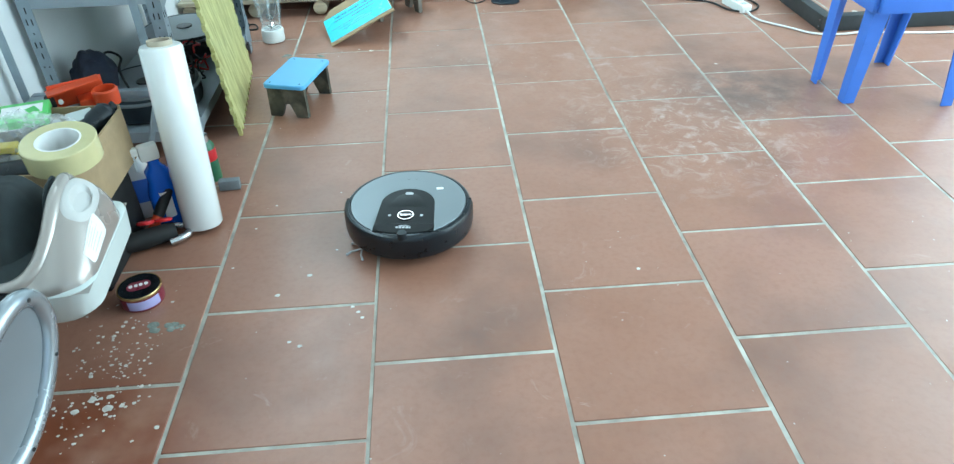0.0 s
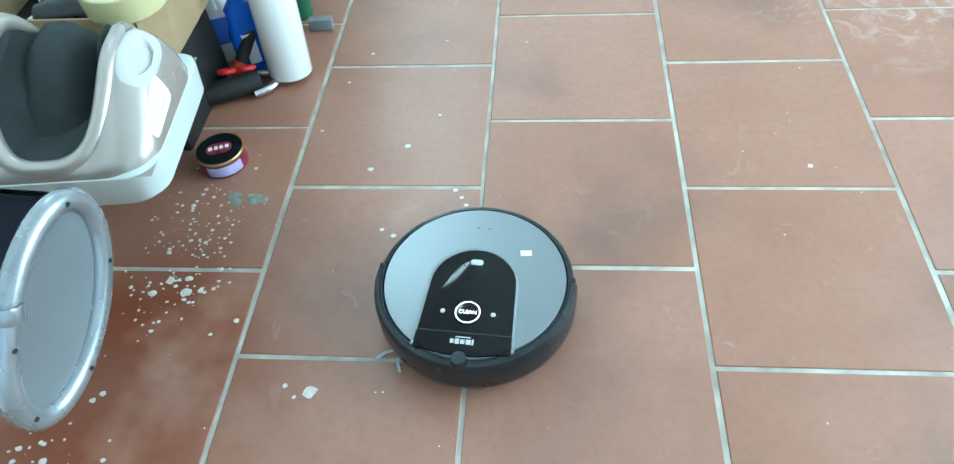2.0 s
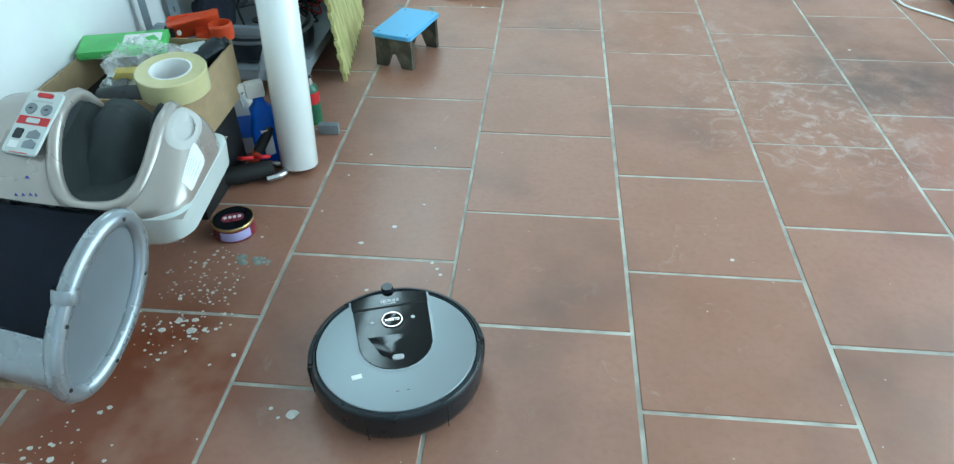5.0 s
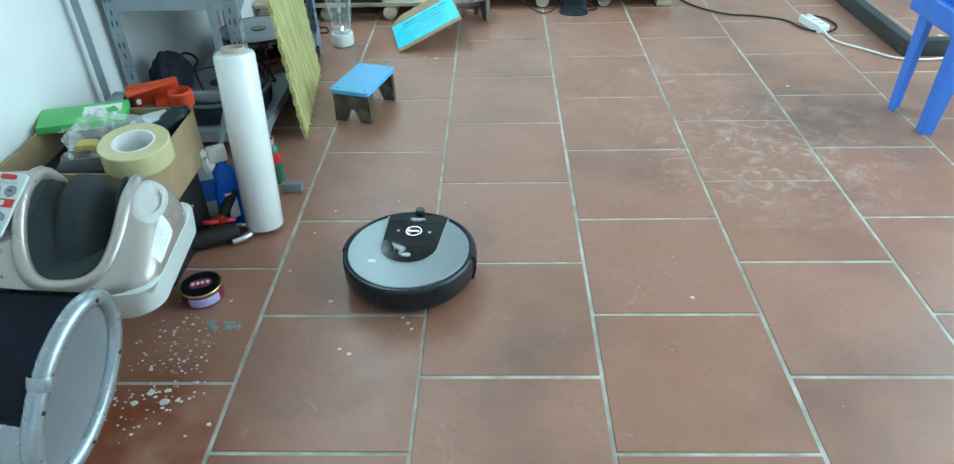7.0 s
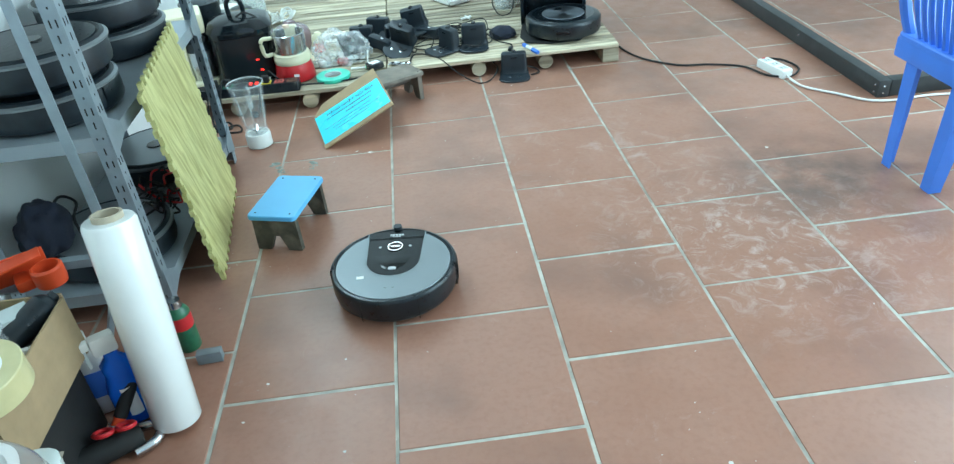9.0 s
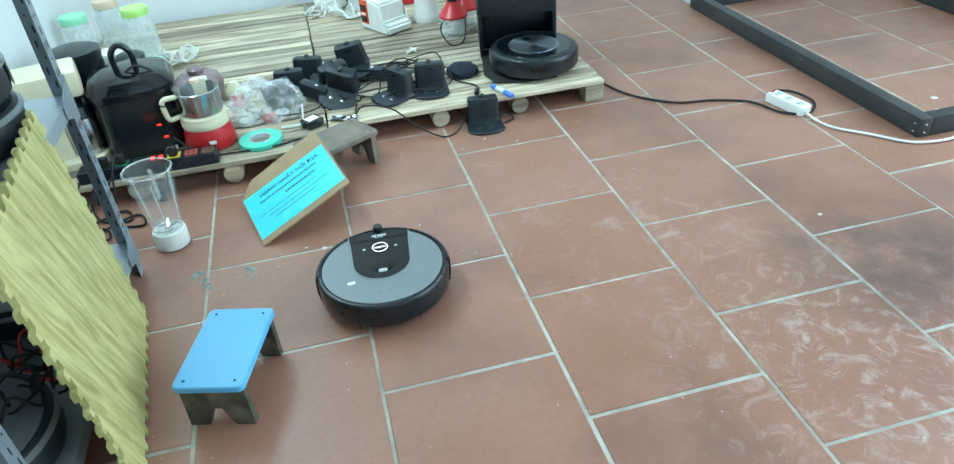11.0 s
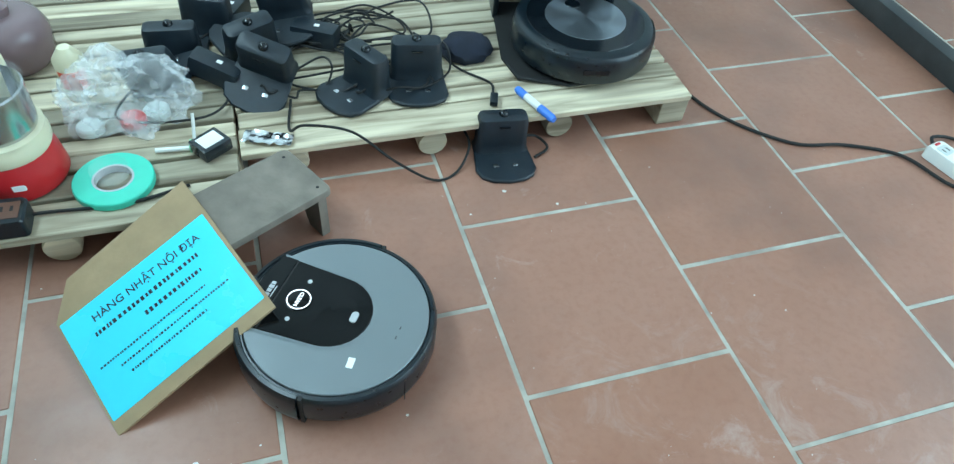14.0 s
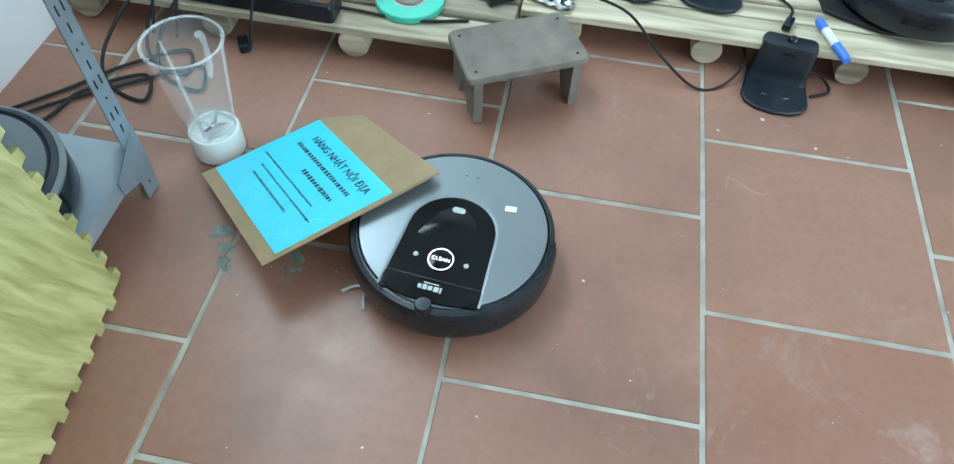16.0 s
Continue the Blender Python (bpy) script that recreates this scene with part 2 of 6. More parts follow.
def text_mesh(words, size, depth=0.0004, align="CENTER", shear=0.0):
    c = bpy.data.curves.new("words", "FONT")
    c.body, c.size, c.extrude, c.align_x, c.align_y, c.shear, c.resolution_u = words, size, depth, align, "CENTER", shear, 3
    ob = new("words", c)
    dg = bpy.context.evaluated_depsgraph_get()
    dg.update()
    me = bpy.data.meshes.new_from_object(ob.evaluated_get(dg))
    bpy.data.objects.remove(ob)
    bpy.data.curves.remove(c)
    me.name = "lettering"
    return me


# ---- room ----
XW, YW, XE, YS, ZC = -0.588, 3.80, 3.25, -2.8, 2.9
floor = part("floor", box(XW - 0.2, XE + 0.2, YS - 0.2, YW + 0.2, -0.2, -0.002), GROUT, label="cement screed and grout under terracotta tiles", smooth=False)
tagged(floor, category="floor", kind="structure")


def wall(name, bm, mat=PLASTER, label="white plastered wall"):
    ob = part(name, bm, mat, label=label, smooth=False)
    return tagged(ob, category="wall", kind="structure")


# high gap in the wall made up for the added west lamp, unseen
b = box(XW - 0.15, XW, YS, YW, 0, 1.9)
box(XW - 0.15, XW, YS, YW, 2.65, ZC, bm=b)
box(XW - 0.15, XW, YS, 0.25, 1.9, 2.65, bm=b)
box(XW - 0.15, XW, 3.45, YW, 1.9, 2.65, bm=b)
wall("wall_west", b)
wall("wall_north", box(XW - 0.15, 2.25, YW, YW + 0.15, 0, ZC))
# unseen opening, made up for the added rear lamp
b = box(XW, 0.1, YS - 0.15, YS, 0, ZC)
box(2.7, XE, YS - 0.15, YS, 0, ZC, bm=b)
box(0.1, 2.7, YS - 0.15, YS, 2.55, ZC, bm=b)
box(0.1, 2.7, YS - 0.15, YS, 0, 0.65, bm=b)
wall("wall_south", b)
b = box(XE, XE + 0.15, YS, -1.5, 0, ZC)
box(XE, XE + 0.15, 2.4, YW, 0, ZC, bm=b)
box(XE, XE + 0.15, -1.5, 2.4, 2.72, ZC, bm=b)
box(XE, XE + 0.15, -1.5, 2.4, 0, 0.07, bm=b)
wall("wall_east", b)
tagged(part("ceiling", box(XW - 0.15, XE + 0.15, YS - 0.15, YW + 0.15, ZC, ZC + 0.15), CEILING, label="plain white painted ceiling", smooth=False), category="ceiling", kind="structure")

# ---- robot vacuum ----


def arch(half, front, back, n=14, splay=0.0):
    """Outline of the dark insert: straight sides, a round end at the back."""
    out = [(half + splay, front)]
    out += [(half * math.cos(a), back + half + half * math.sin(a)) for a in (-math.pi * k / n for k in range(n + 1))]
    return out + [(-half - splay, front)]


def robot_vacuum():
    r = empty("robot_vacuum", pose(0.484, 0.293, 0), "round black robot vacuum with grey top plate on tiled floor", "robot vacuum")
    part("chassis", lathe([(0, 0.010), (0.140, 0.010), (0.154, 0.018), (0.162, 0.028), (0.1648, 0.04), (0.1652, 0.078), (0.164, 0.0845), (0.1605, 0.0885), (0.1545, 0.0895), (0.1535, 0.084), (0.15, 0.083), (0, 0.083)], 96), BLACK_SATIN, r)
    # front bumper shell, proud of the chassis, over a little more than half the round
    bumper = lathe([(0.152, 0.020), (0.163, 0.022), (0.1682, 0.028), (0.1700, 0.04), (0.1700, 0.077), (0.1688, 0.084), (0.1655, 0.0898), (0.159, 0.0918), (0.1570, 0.0885), (0.160, 0.06), (0.152, 0.020)], 64, (-3, 183))
    part("bumper", bumper, BLACK_SATIN, r, "curved black front bumper")
    for a in (-5, 185):
        part("bumper_gap", box(0.158, 0.1666, -0.0035, 0.0035, 0.02, 0.0897, 0.001), BLACK_MATT, r, m=pose(0, 0, 0, 0, 0, a))
    for a in (-64, -116):
        part("panel_seam", box(0.1648, 0.1658, -0.0008, 0.0008, 0.02, 0.08), BLACK_MATT, r, m=pose(0, 0, 0, 0, 0, a))
    plate = part("top_plate", lathe([(0.152, 0.082), (0.152, 0.0895), (0.1508, 0.091), (0.11, 0.0917), (0, 0.092)], 96), GREY_PLATE, r, "brushed grey round top plate")
    insert = part("control_panel", prism(arch(0.071, 0.1405, -0.058, splay=0.006), 0.0905, 0.0932, 0.0012), PANEL_GLOSS, r, "glossy black arched control panel")
    part("panel_trim", loft([[(x, y, 0.0928) for x, y in arch(0.0755, 0.136, -0.0625, splay=0.006)], [(x, y, 0.0924) for x, y in arch(0.0715, 0.136, -0.0585, splay=0.006)]], cap=False, closed=False), GREY_PLATE, insert, "thin silver trim line")
    # sloping camera hollow at the round end
    hollow = [(-0.052, 0.03), (-0.03, -0.02), (-0.012, -0.034), (0.012, -0.034), (0.03, -0.02), (0.052, 0.03)]
    part("camera_hood", loft([[(x, y, 0.0933) for x, y in hollow], [(x * 0.55, -0.008 + y * 0.5, 0.0952) for x, y in hollow]]), PANEL_GLOSS, insert)
    part("panel_step", box(-0.074, 0.074, 0.1065, 0.1095, 0.0925, 0.0942, 0.0006), BLACK_MATT, insert, "matt step before the flap")
    part("camera_lens", prism(rounded_rect(0.022, 0.012, 0.0055, cy=-0.03), 0.0932, 0.0962, 0.001), GREY_MARK, insert, "pale oval camera window")
    # front flap with the maker's mark as plain shapes
    flap = [(-0.0765, 0.110), (0.0765, 0.110), (0.0775, 0.128), (0.060, 0.1415), (0.03, 0.1475), (0, 0.149), (-0.03, 0.1475), (-0.060, 0.1415), (-0.0775, 0.128)]
    f = part("front_flap", prism(flap, 0.0905, 0.0945, 0.0016), PANEL_GLOSS, r, "glossy black flap above the bumper")
    for x, w, h in ((-0.0165, 0.003, 0.010), (-0.0095, 0.008, 0.009), (0, 0.007, 0.0075), (0.0085, 0.007, 0.009), (0.0165, 0.006, 0.0075)):
        part("mark", box(x - w / 2, x + w / 2, 0.1245 - h / 2, 0.1245 + h / 2, 0.0944, 0.0948), GREY_MARK, f)
    part("mark", box(-0.012, 0.012, 0.1155, 0.1175, 0.0944, 0.0948), GREY_MARK, f)
    btn = part("clean_button", lathe([(0.0225, 0.092), (0.0225, 0.0946), (0.0205, 0.0952), (0, 0.0949)], 40), PANEL_GLOSS, insert, m=pose(0, 0.07, 0))
    part("light_ring", lathe([(0.0205, 0.0950), (0.0205, 0.0956), (0.0186, 0.0956), (0.0186, 0.0950)], 40), GLOW_WHITE, btn, "white glowing ring light")
    part_me("lettering", text_mesh("CLEAN", 0.0095), GLOW_WHITE, btn, smooth=False, m=pose(0, 0, 0.0954, 0, 0, 180))
    for sx in (-1, 1):
        part("side_button", lathe([(0.0042, 0.0932), (0.0038, 0.0942), (0, 0.0942)], 14), GREY_MARK, insert, m=pose(sx * 0.041, 0.07, 0))
    part("sensor_knob", lathe([(0.0125, 0.086), (0.0125, 0.1005), (0.0112, 0.1035), (0, 0.104)], 28), BLACK_SATIN, r, "small round sensor knob", m=pose(0, 0.158, 0))
    part("sticker", box(-0.0095, 0.0095, -0.0055, 0.0055, 0.0919, 0.0924), WHITE_PAPER, plate, "small white paper sticker", m=pose(-0.08, -0.06, 0, 0, 0, 6))
    for x in (-0.011, 0.009):
        part("scuff", box(x - 0.003, x + 0.003, -0.109, -0.1075, 0.0914, 0.0918), BLACK_MATT, plate)
    brush = bmesh.new()
    for k in range(5):
        a = radians(72 * k + 20)
        tube([(0, 0, 0.008), (0.026 * math.cos(a), 0.026 * math.sin(a), 0.006), (0.043 * math.cos(a + 0.15), 0.043 * math.sin(a + 0.15), 0.003)], [0.0025, 0.0025, 0.0035], 6, bm=brush)
    part("side_brush", brush, GREY_MARK, r, "grey rotating side brush", m=pose(0.118, 0.098, 0))
    for sx in (-1, 1):
        part("wheel", lathe([(0.0, -0.009), (0.030, -0.009), (0.033, -0.004), (0.033, 0.004), (0.030, 0.009), (0, 0.009)], 24), BLACK_MATT, r, m=pose(sx * 0.115, 0, 0.033, 0, 90, 0))
    return r


ROBOT = robot_vacuum()

# ---- more materials ----
ROSE = material("champagne_lacquer", (0.40, 0.36, 0.33), 0.27, metal=0.45, vary=0.02, scale=3, bump=0.0, coat=0.3)
PALE_TRIM = material("pale_grey_plastic", (0.55, 0.60, 0.58), 0.35, vary=0.05, scale=12, bump=0.01)
SILVER_LACQUER = material("silver_lacquer", (0.30, 0.335, 0.36), 0.26, metal=0.6, vary=0.05, scale=12, bump=0.01, coat=0.3)
SILVER_DULL = material("dull_silver_plastic", (0.21, 0.235, 0.255), 0.36, metal=0.3, vary=0.05, scale=10, bump=0.01)
DARK_CLOTH = material("dark_grey_fabric", (0.026, 0.035, 0.037), 0.85, vary=0.25, scale=25, bump=0.5, bump_scale=500)
NAVY_CLOTH = material("navy_fabric", (0.012, 0.016, 0.03), 0.9, vary=0.25, scale=25, bump=0.5, bump_scale=400)
RED_PLASTIC = material("red_plastic", (0.55, 0.02, 0.025), 0.3, vary=0.06, scale=12, bump=0.01)
ORANGE_PLASTIC = material("orange_red_plastic", (0.72, 0.075, 0.02), 0.38, vary=0.06, scale=12, bump=0.02)
BLUE_PLASTIC = material("blue_plastic", (0.05, 0.19, 0.66), 0.36, vary=0.06, scale=10, bump=0.02, stain=0.12, stain_scale=8)
BLUE_INK = material("blue_ink", (0.02, 0.05, 0.4), 0.5, vary=0.05)
CREAM = material("cream_plastic", (0.72, 0.66, 0.46), 0.35, vary=0.05, scale=10, bump=0.01)
TEAL = material("teal_tape", (0.05, 0.55, 0.40), 0.35, vary=0.06, scale=20, bump=0.02)
KRAFT = material("kraft_cardboard", (0.36, 0.25, 0.14), 0.85, vary=0.1, scale=25, bump=0.15, stain=0.25, stain_scale=6)
CYAN_PAPER = material("cyan_laminated_paper", (0.04, 0.66, 0.86), 0.25, vary=0.03, scale=6, bump=0.02)
INK = material("black_ink", (0.012, 0.012, 0.02), 0.6, vary=0.05, bump=0)
STEEL = material("stainless_steel", (0.55, 0.56, 0.57), 0.22, metal=1.0, vary=0.05, scale=40, bump=0.02)
GALV = material("grey_painted_angle_steel", (0.30, 0.36, 0.40), 0.42, metal=0.5, vary=0.12, scale=20, bump=0.08, stain=0.3, stain_scale=9, stain_colour=(0.16, 0.19, 0.21))
DECK = material("grey_steel_deck", (0.33, 0.38, 0.41), 0.45, metal=0.3, vary=0.1, scale=12, bump=0.05, stain=0.3, stain_scale=6)
CHARCOAL_BAR = material("charcoal_powder_coat", (0.028, 0.032, 0.033), 0.5, vary=0.2, scale=30, bump=0.06, stain=0.2, stain_scale=10, stain_colour=(0.1, 0.1, 0.1))
FILM = material("stretch_film_roll", (0.80, 0.82, 0.80), 0.2, vary=0.04, scale=8, bump=0.06, bump_scale=25, coat=0.5)
CARD_CORE = material("cardboard_core", (0.47, 0.40, 0.30), 0.8, vary=0.1, scale=40, bump=0.1)
TAPE_AMBER = material("clear_amber_tape", (0.60, 0.54, 0.29), 0.2, vary=0.05, scale=30, bump=0.03, coat=0.4)
GREY_WOOD = material("weathered_grey_wood", (0.19, 0.16, 0.13), 0.8, vary=0.25, scale=18, bump=0.35, stain=0.5, stain_scale=7, stain_colour=(0.07, 0.06, 0.05))
DARK_WOOD = material("grimy_dark_wood", (0.065, 0.057, 0.042), 0.75, vary=0.5, scale=22, bump=0.4, stain=0.6, stain_scale=18, stain_colour=(0.25, 0.21, 0.15))
SKY_PLASTIC = material("sky_blue_board", (0.10, 0.42, 0.72), 0.38, vary=0.05, scale=10, bump=0.02, stain=0.12, stain_scale=12)
GREEN_PRINT = material("green_print", (0.10, 0.52, 0.14), 0.4, vary=0.2, scale=14)
BLUE_LIQUID = material("blue_cleaning_liquid", (0.01, 0.16, 0.75), 0.08, vary=0.05, trans=0.35, bump=0, ior=1.35)
GLOW_RED = material("red_indicator_light", (1.0, 0.03, 0.02), 0.4, emit=1.6, vary=0, bump=0)
PLUM = material("plum_tinted_plastic", (0.30, 0.20, 0.21), 0.2, vary=0.06, scale=10, trans=0.35, bump=0)
GREEN_LID = material("pale_green_plastic", (0.30, 0.70, 0.45), 0.4, vary=0.05)
LIME_LID = material("lime_plastic", (0.45, 0.75, 0.2), 0.4, vary=0.05)
PEACH_LID = material("peach_plastic", (0.75, 0.55, 0.40), 0.4, vary=0.05)
YELLOW = material("yellow_plastic", (0.72, 0.52, 0.05), 0.4, vary=0.05)
MAROON = material("maroon_print", (0.20, 0.02, 0.04), 0.3, vary=0.2, scale=30)
LILAC = material("lilac_label", (0.42, 0.40, 0.66), 0.4, vary=0.1)
BRASS = material("gold_tin_rim", (0.55, 0.40, 0.18), 0.3, metal=1.0, vary=0.05)
SMOKE = material("smoked_plastic", (0.014, 0.02, 0.024), 0.12, vary=0.1, scale=10, bump=0)
GREY_FOAM = material("grey_plastic_block", (0.18, 0.2, 0.21), 0.7, vary=0.12, scale=40, bump=0.2)
SPLAT = material("dried_white_paint", (0.62, 0.60, 0.55), 0.6, vary=0.15, scale=60, bump=0.2)
MORTAR = material("grey_green_residue", (0.22, 0.25, 0.22), 0.9, vary=0.35, scale=60, bump=0.5)


def glass_material(name, colour=(0.9, 0.97, 0.95), rough=0.02):
    m = bpy.data.materials.new(name)
    m.use_nodes = True
    p = m.node_tree.nodes["Principled BSDF"]
    p.inputs["Base Color"].default_value = (*colour, 1)
    p.inputs["Roughness"].default_value, p.inputs["Transmission Weight"].default_value, p.inputs["IOR"].default_value = rough, 1.0, 1.28
    return m


TAN = material("tan_leather", (0.42, 0.22, 0.09), 0.6, vary=0.1)
DARK_GREEN = material("dark_green_print", (0.02, 0.12, 0.06), 0.35, vary=0.3, scale=30)

PANE = glass_material("window_glass")


def glassware_material(name="clear_glassware", lo=0.03, hi=0.08):
    """Thin clear glassware that catches light on its walls."""
    m = glass_material(name, (0.86, 0.93, 0.92), 0.04)
    p = m.node_tree.nodes["Principled BSDF"]
    p.inputs["Transmission Weight"].default_value = 0.0
    lw = m.node_tree.nodes.new("ShaderNodeTexNoise")
    lw.inputs["Scale"].default_value = 9.0
    r = m.node_tree.nodes.new("ShaderNodeMapRange")
    r.inputs[3].default_value, r.inputs[4].default_value = lo, hi
    m.node_tree.links.new(lw.outputs[0], r.inputs[0])
    m.node_tree.links.new(r.outputs[0], p.inputs["Alpha"])
    return m


GLASS = glassware_material()
JAR_GLASS = glassware_material("clear_jar_plastic", 0.16, 0.34)
GLASS_EDGE = glassware_material("thick_glass_edge", 0.18, 0.34)


def bag_material():
    m = bpy.data.materials.new("clear_plastic_bag")
    m.use_nodes = True
    nd, ln = m.node_tree.nodes, m.node_tree.links
    p = nd["Principled BSDF"]
    p.inputs["Base Color"].default_value = (0.85, 0.88, 0.88, 1)
    p.inputs["Roughness"].default_value, p.inputs["IOR"].default_value = 0.12, 1.4
    n = nd.new("ShaderNodeTexNoise")
    n.inputs["Scale"].default_value = 28
    r = nd.new("ShaderNodeMapRange")
    r.inputs[1].default_value, r.inputs[2].default_value, r.inputs[3].default_value, r.inputs[4].default_value = 0.30, 0.74, 0.12, 0.42
    co = nd.new("ShaderNodeTexCoord")
    ln.new(co.outputs["Object"], n.inputs["Vector"])
    ln.new(n.outputs[0], r.inputs[0])
    ln.new(r.outputs[0], p.inputs["Alpha"])
    return m


BAG = bag_material()


def grained(name, light, dark, axis=0, stretch=14.0, rough=0.65, rings=18.0, random_amount=0.18, bump=0.2, slant=0.0):
    """Wood with streaks along one axis, toned piece by piece."""
    m = bpy.data.materials.new(name)
    m.use_nodes = True
    nd, ln = m.node_tree.nodes, m.node_tree.links
    p = nd["Principled BSDF"]
    co = nd.new("ShaderNodeTexCoord")
    info = nd.new("ShaderNodeObjectInfo")
    mp = nd.new("ShaderNodeMapping")
    sc = [rings, rings, rings]
    sc[axis] = rings / stretch
    mp.inputs["Scale"].default_value = sc
    turn = nd.new("ShaderNodeMapping")
    turn.inputs["Rotation"].default_value = (radians(slant), 0, 0)
    ln.new(co.outputs["Object"], turn.inputs["Vector"])
    ln.new(turn.outputs[0], mp.inputs["Vector"])
    comb = nd.new("ShaderNodeCombineXYZ")
    sh = nd.new("ShaderNodeMath")
    sh.operation = "MULTIPLY"
    sh.inputs[1].default_value = 37.0
    ln.new(info.outputs["Random"], sh.inputs[0])
    for k in range(3):
        ln.new(sh.outputs[0], comb.inputs[k])
    add = nd.new("ShaderNodeVectorMath")
    ln.new(mp.outputs[0], add.inputs[0])
    ln.new(comb.outputs[0], add.inputs[1])
    n = nd.new("ShaderNodeTexNoise")
    n.inputs["Scale"].default_value, n.inputs["Detail"].default_value, n.inputs["Distortion"].default_value = 1.6, 7, 0.6
    ln.new(add.outputs[0], n.inputs["Vector"])
    r = nd.new("ShaderNodeMapRange")
    r.inputs[1].default_value, r.inputs[2].default_value = 0.36, 0.68
    ln.new(n.outputs[0], r.inputs[0])
    mx = nd.new("ShaderNodeMixRGB")
    mx.inputs[1].default_value, mx.inputs[2].default_value = (*light, 1), (*dark, 1)
    ln.new(r.outputs[0], mx.inputs[0])
    rr = nd.new("ShaderNodeMapRange")
    rr.inputs[3].default_value, rr.inputs[4].default_value = 1 - random_amount, 1 + random_amount
    ln.new(info.outputs["Random"], rr.inputs[0])
    m2 = nd.new("ShaderNodeVectorMath")
    m2.operation = "SCALE"
    ln.new(mx.outputs[0], m2.inputs[0])
    ln.new(rr.outputs[0], m2.inputs["Scale"])
    ln.new(m2.outputs[0], p.inputs["Base Color"])
    p.inputs["Roughness"].default_value = rough
    b = nd.new("ShaderNodeBump")
    b.inputs["Strength"].default_value, b.inputs["Distance"].default_value = bump, 0.003
    ln.new(n.outputs[0], b.inputs["Height"])
    ln.new(b.outputs[0], p.inputs["Normal"])
    return m


PINE = grained("pallet_pine", (0.58, 0.50, 0.36), (0.23, 0.18, 0.12), 0, 10.0, rings=20, random_amount=0.42)
MAT_WOOD = grained("yellow_foam_woodgrain", (0.60, 0.57, 0.25), (0.32, 0.285, 0.09), 2, 7.0, 0.5, 30.0, 0.0, 0.3, slant=-20.0)
BENCH_WOOD = grained("bench_wood", (0.3, 0.2, 0.12), (0.15, 0.09, 0.05), 1, 16.0)

# ---- window wall and aluminium partition ----
ALU = material("white_aluminium_frame", (0.72, 0.75, 0.76), 0.4, metal=0.2, vary=0.03)
GREY_FRAME = material("grey_window_frame", (0.30, 0.30, 0.28), 0.5, vary=0.05)


def partition():
    p = empty("aluminium_partition", pose(2.25, 3.0, 0), "white aluminium partition with lower panels by the tiled floor", "partition", kind="structure")
    part("frame_post", box(0, 0.06, 0.03, 0.09, 0, 2.4, 0.003), ALU, p)
    part("frame_post", box(0, 0.06, 0.42, 0.47, 0, 2.4, 0.003), ALU, p)
    part("bottom_rail", box(0.003, 0.057, 0.09, 0.42, 0.0, 0.07, 0.003), ALU, p)
    part("bottom_rail", box(0.003, 0.057, 0.47, 0.78, 0.0, 0.07, 0.003), ALU, p)
    part("panel", box(0.022, 0.034, 0.09, 0.42, 0.07, 2.4), PALE_TRIM, p)
    part("panel", box(0.022, 0.034, 0.47, 0.78, 0.07, 2.4), PALE_TRIM, p)


partition()
wall("wall_nook", box(2.31, XE - 0.004, 3.06, 3.2, 0, ZC - 0.004))


def glazing():
    """Wide glazed shop front in the east wall."""
    w = empty("window_1", pose(XE, 0, 0), "grey framed glazed shop front letting in daylight", "window", kind="structure")
    for y in (-1.5, -0.5, 0.47, 1.40, 2.34):
        part("mullion", box(0.03, 0.10, y, y + 0.06, 0.12, 2.72, 0.004), GREY_FRAME, w)
    part("window_sill", box(0.004, 0.12, -1.5, 2.4, 0.071, 0.12, 0.004), ALU, w)
    for y0, y1 in ((-1.44, -0.5), (-0.44, 0.47), (0.53, 1.40), (1.46, 2.34)):
        pn = part("pane", box(0.06, 0.066, y0, y1, 0.12, 2.72), PANE, w, smooth=False)
        pn.visible_shadow = False


glazing()

# ---- charcoal floor frame ----


def floor_frame():
    f = empty("floor_frame", pose(2.230, 1.552, 0), "low charcoal metal rectangular frame lying on tiles", "metal frame")
    h, t = 0.066, 0.046
    part("bar", box(0, t, 0, 1.5, 0.001, h, 0.002), CHARCOAL_BAR, f, m=pose(0, 0, 0))
    part("bar", box(t + 0.002, 0.96, 0, t, 0.001, h, 0.002), CHARCOAL_BAR, f)
    part("bar", box(t + 0.002, 0.96, 1.5 - t, 1.5, 0.001, h, 0.002), CHARCOAL_BAR, f)
    part("bar", box(0.962, 0.962 + t, 0, 1.5, 0.001, h, 0.002), CHARCOAL_BAR, f)
    for x, y, z in ((-0.0025, 0.02, 0.045), (-0.0025, 0.02, 0.018), (0.02, -0.0025, 0.045), (0.02, -0.0025, 0.018), (-0.0025, 0.62, 0.045)):
        part("screw", lathe([(0, 0.003), (0.003, 0.0026), (0.004, 0)], 10), STEEL, f, m=pose(x, y, z, 0, -90, 0) if x < 0 else pose(x, y, z, 90, 0, 0))


floor_frame()


def cable(name, pts, r, mat, label, n=7, category="cable"):
    ob = part(name, tube(smooth_line(pts, n), r, 7), mat)
    return tagged(ob, label, category)


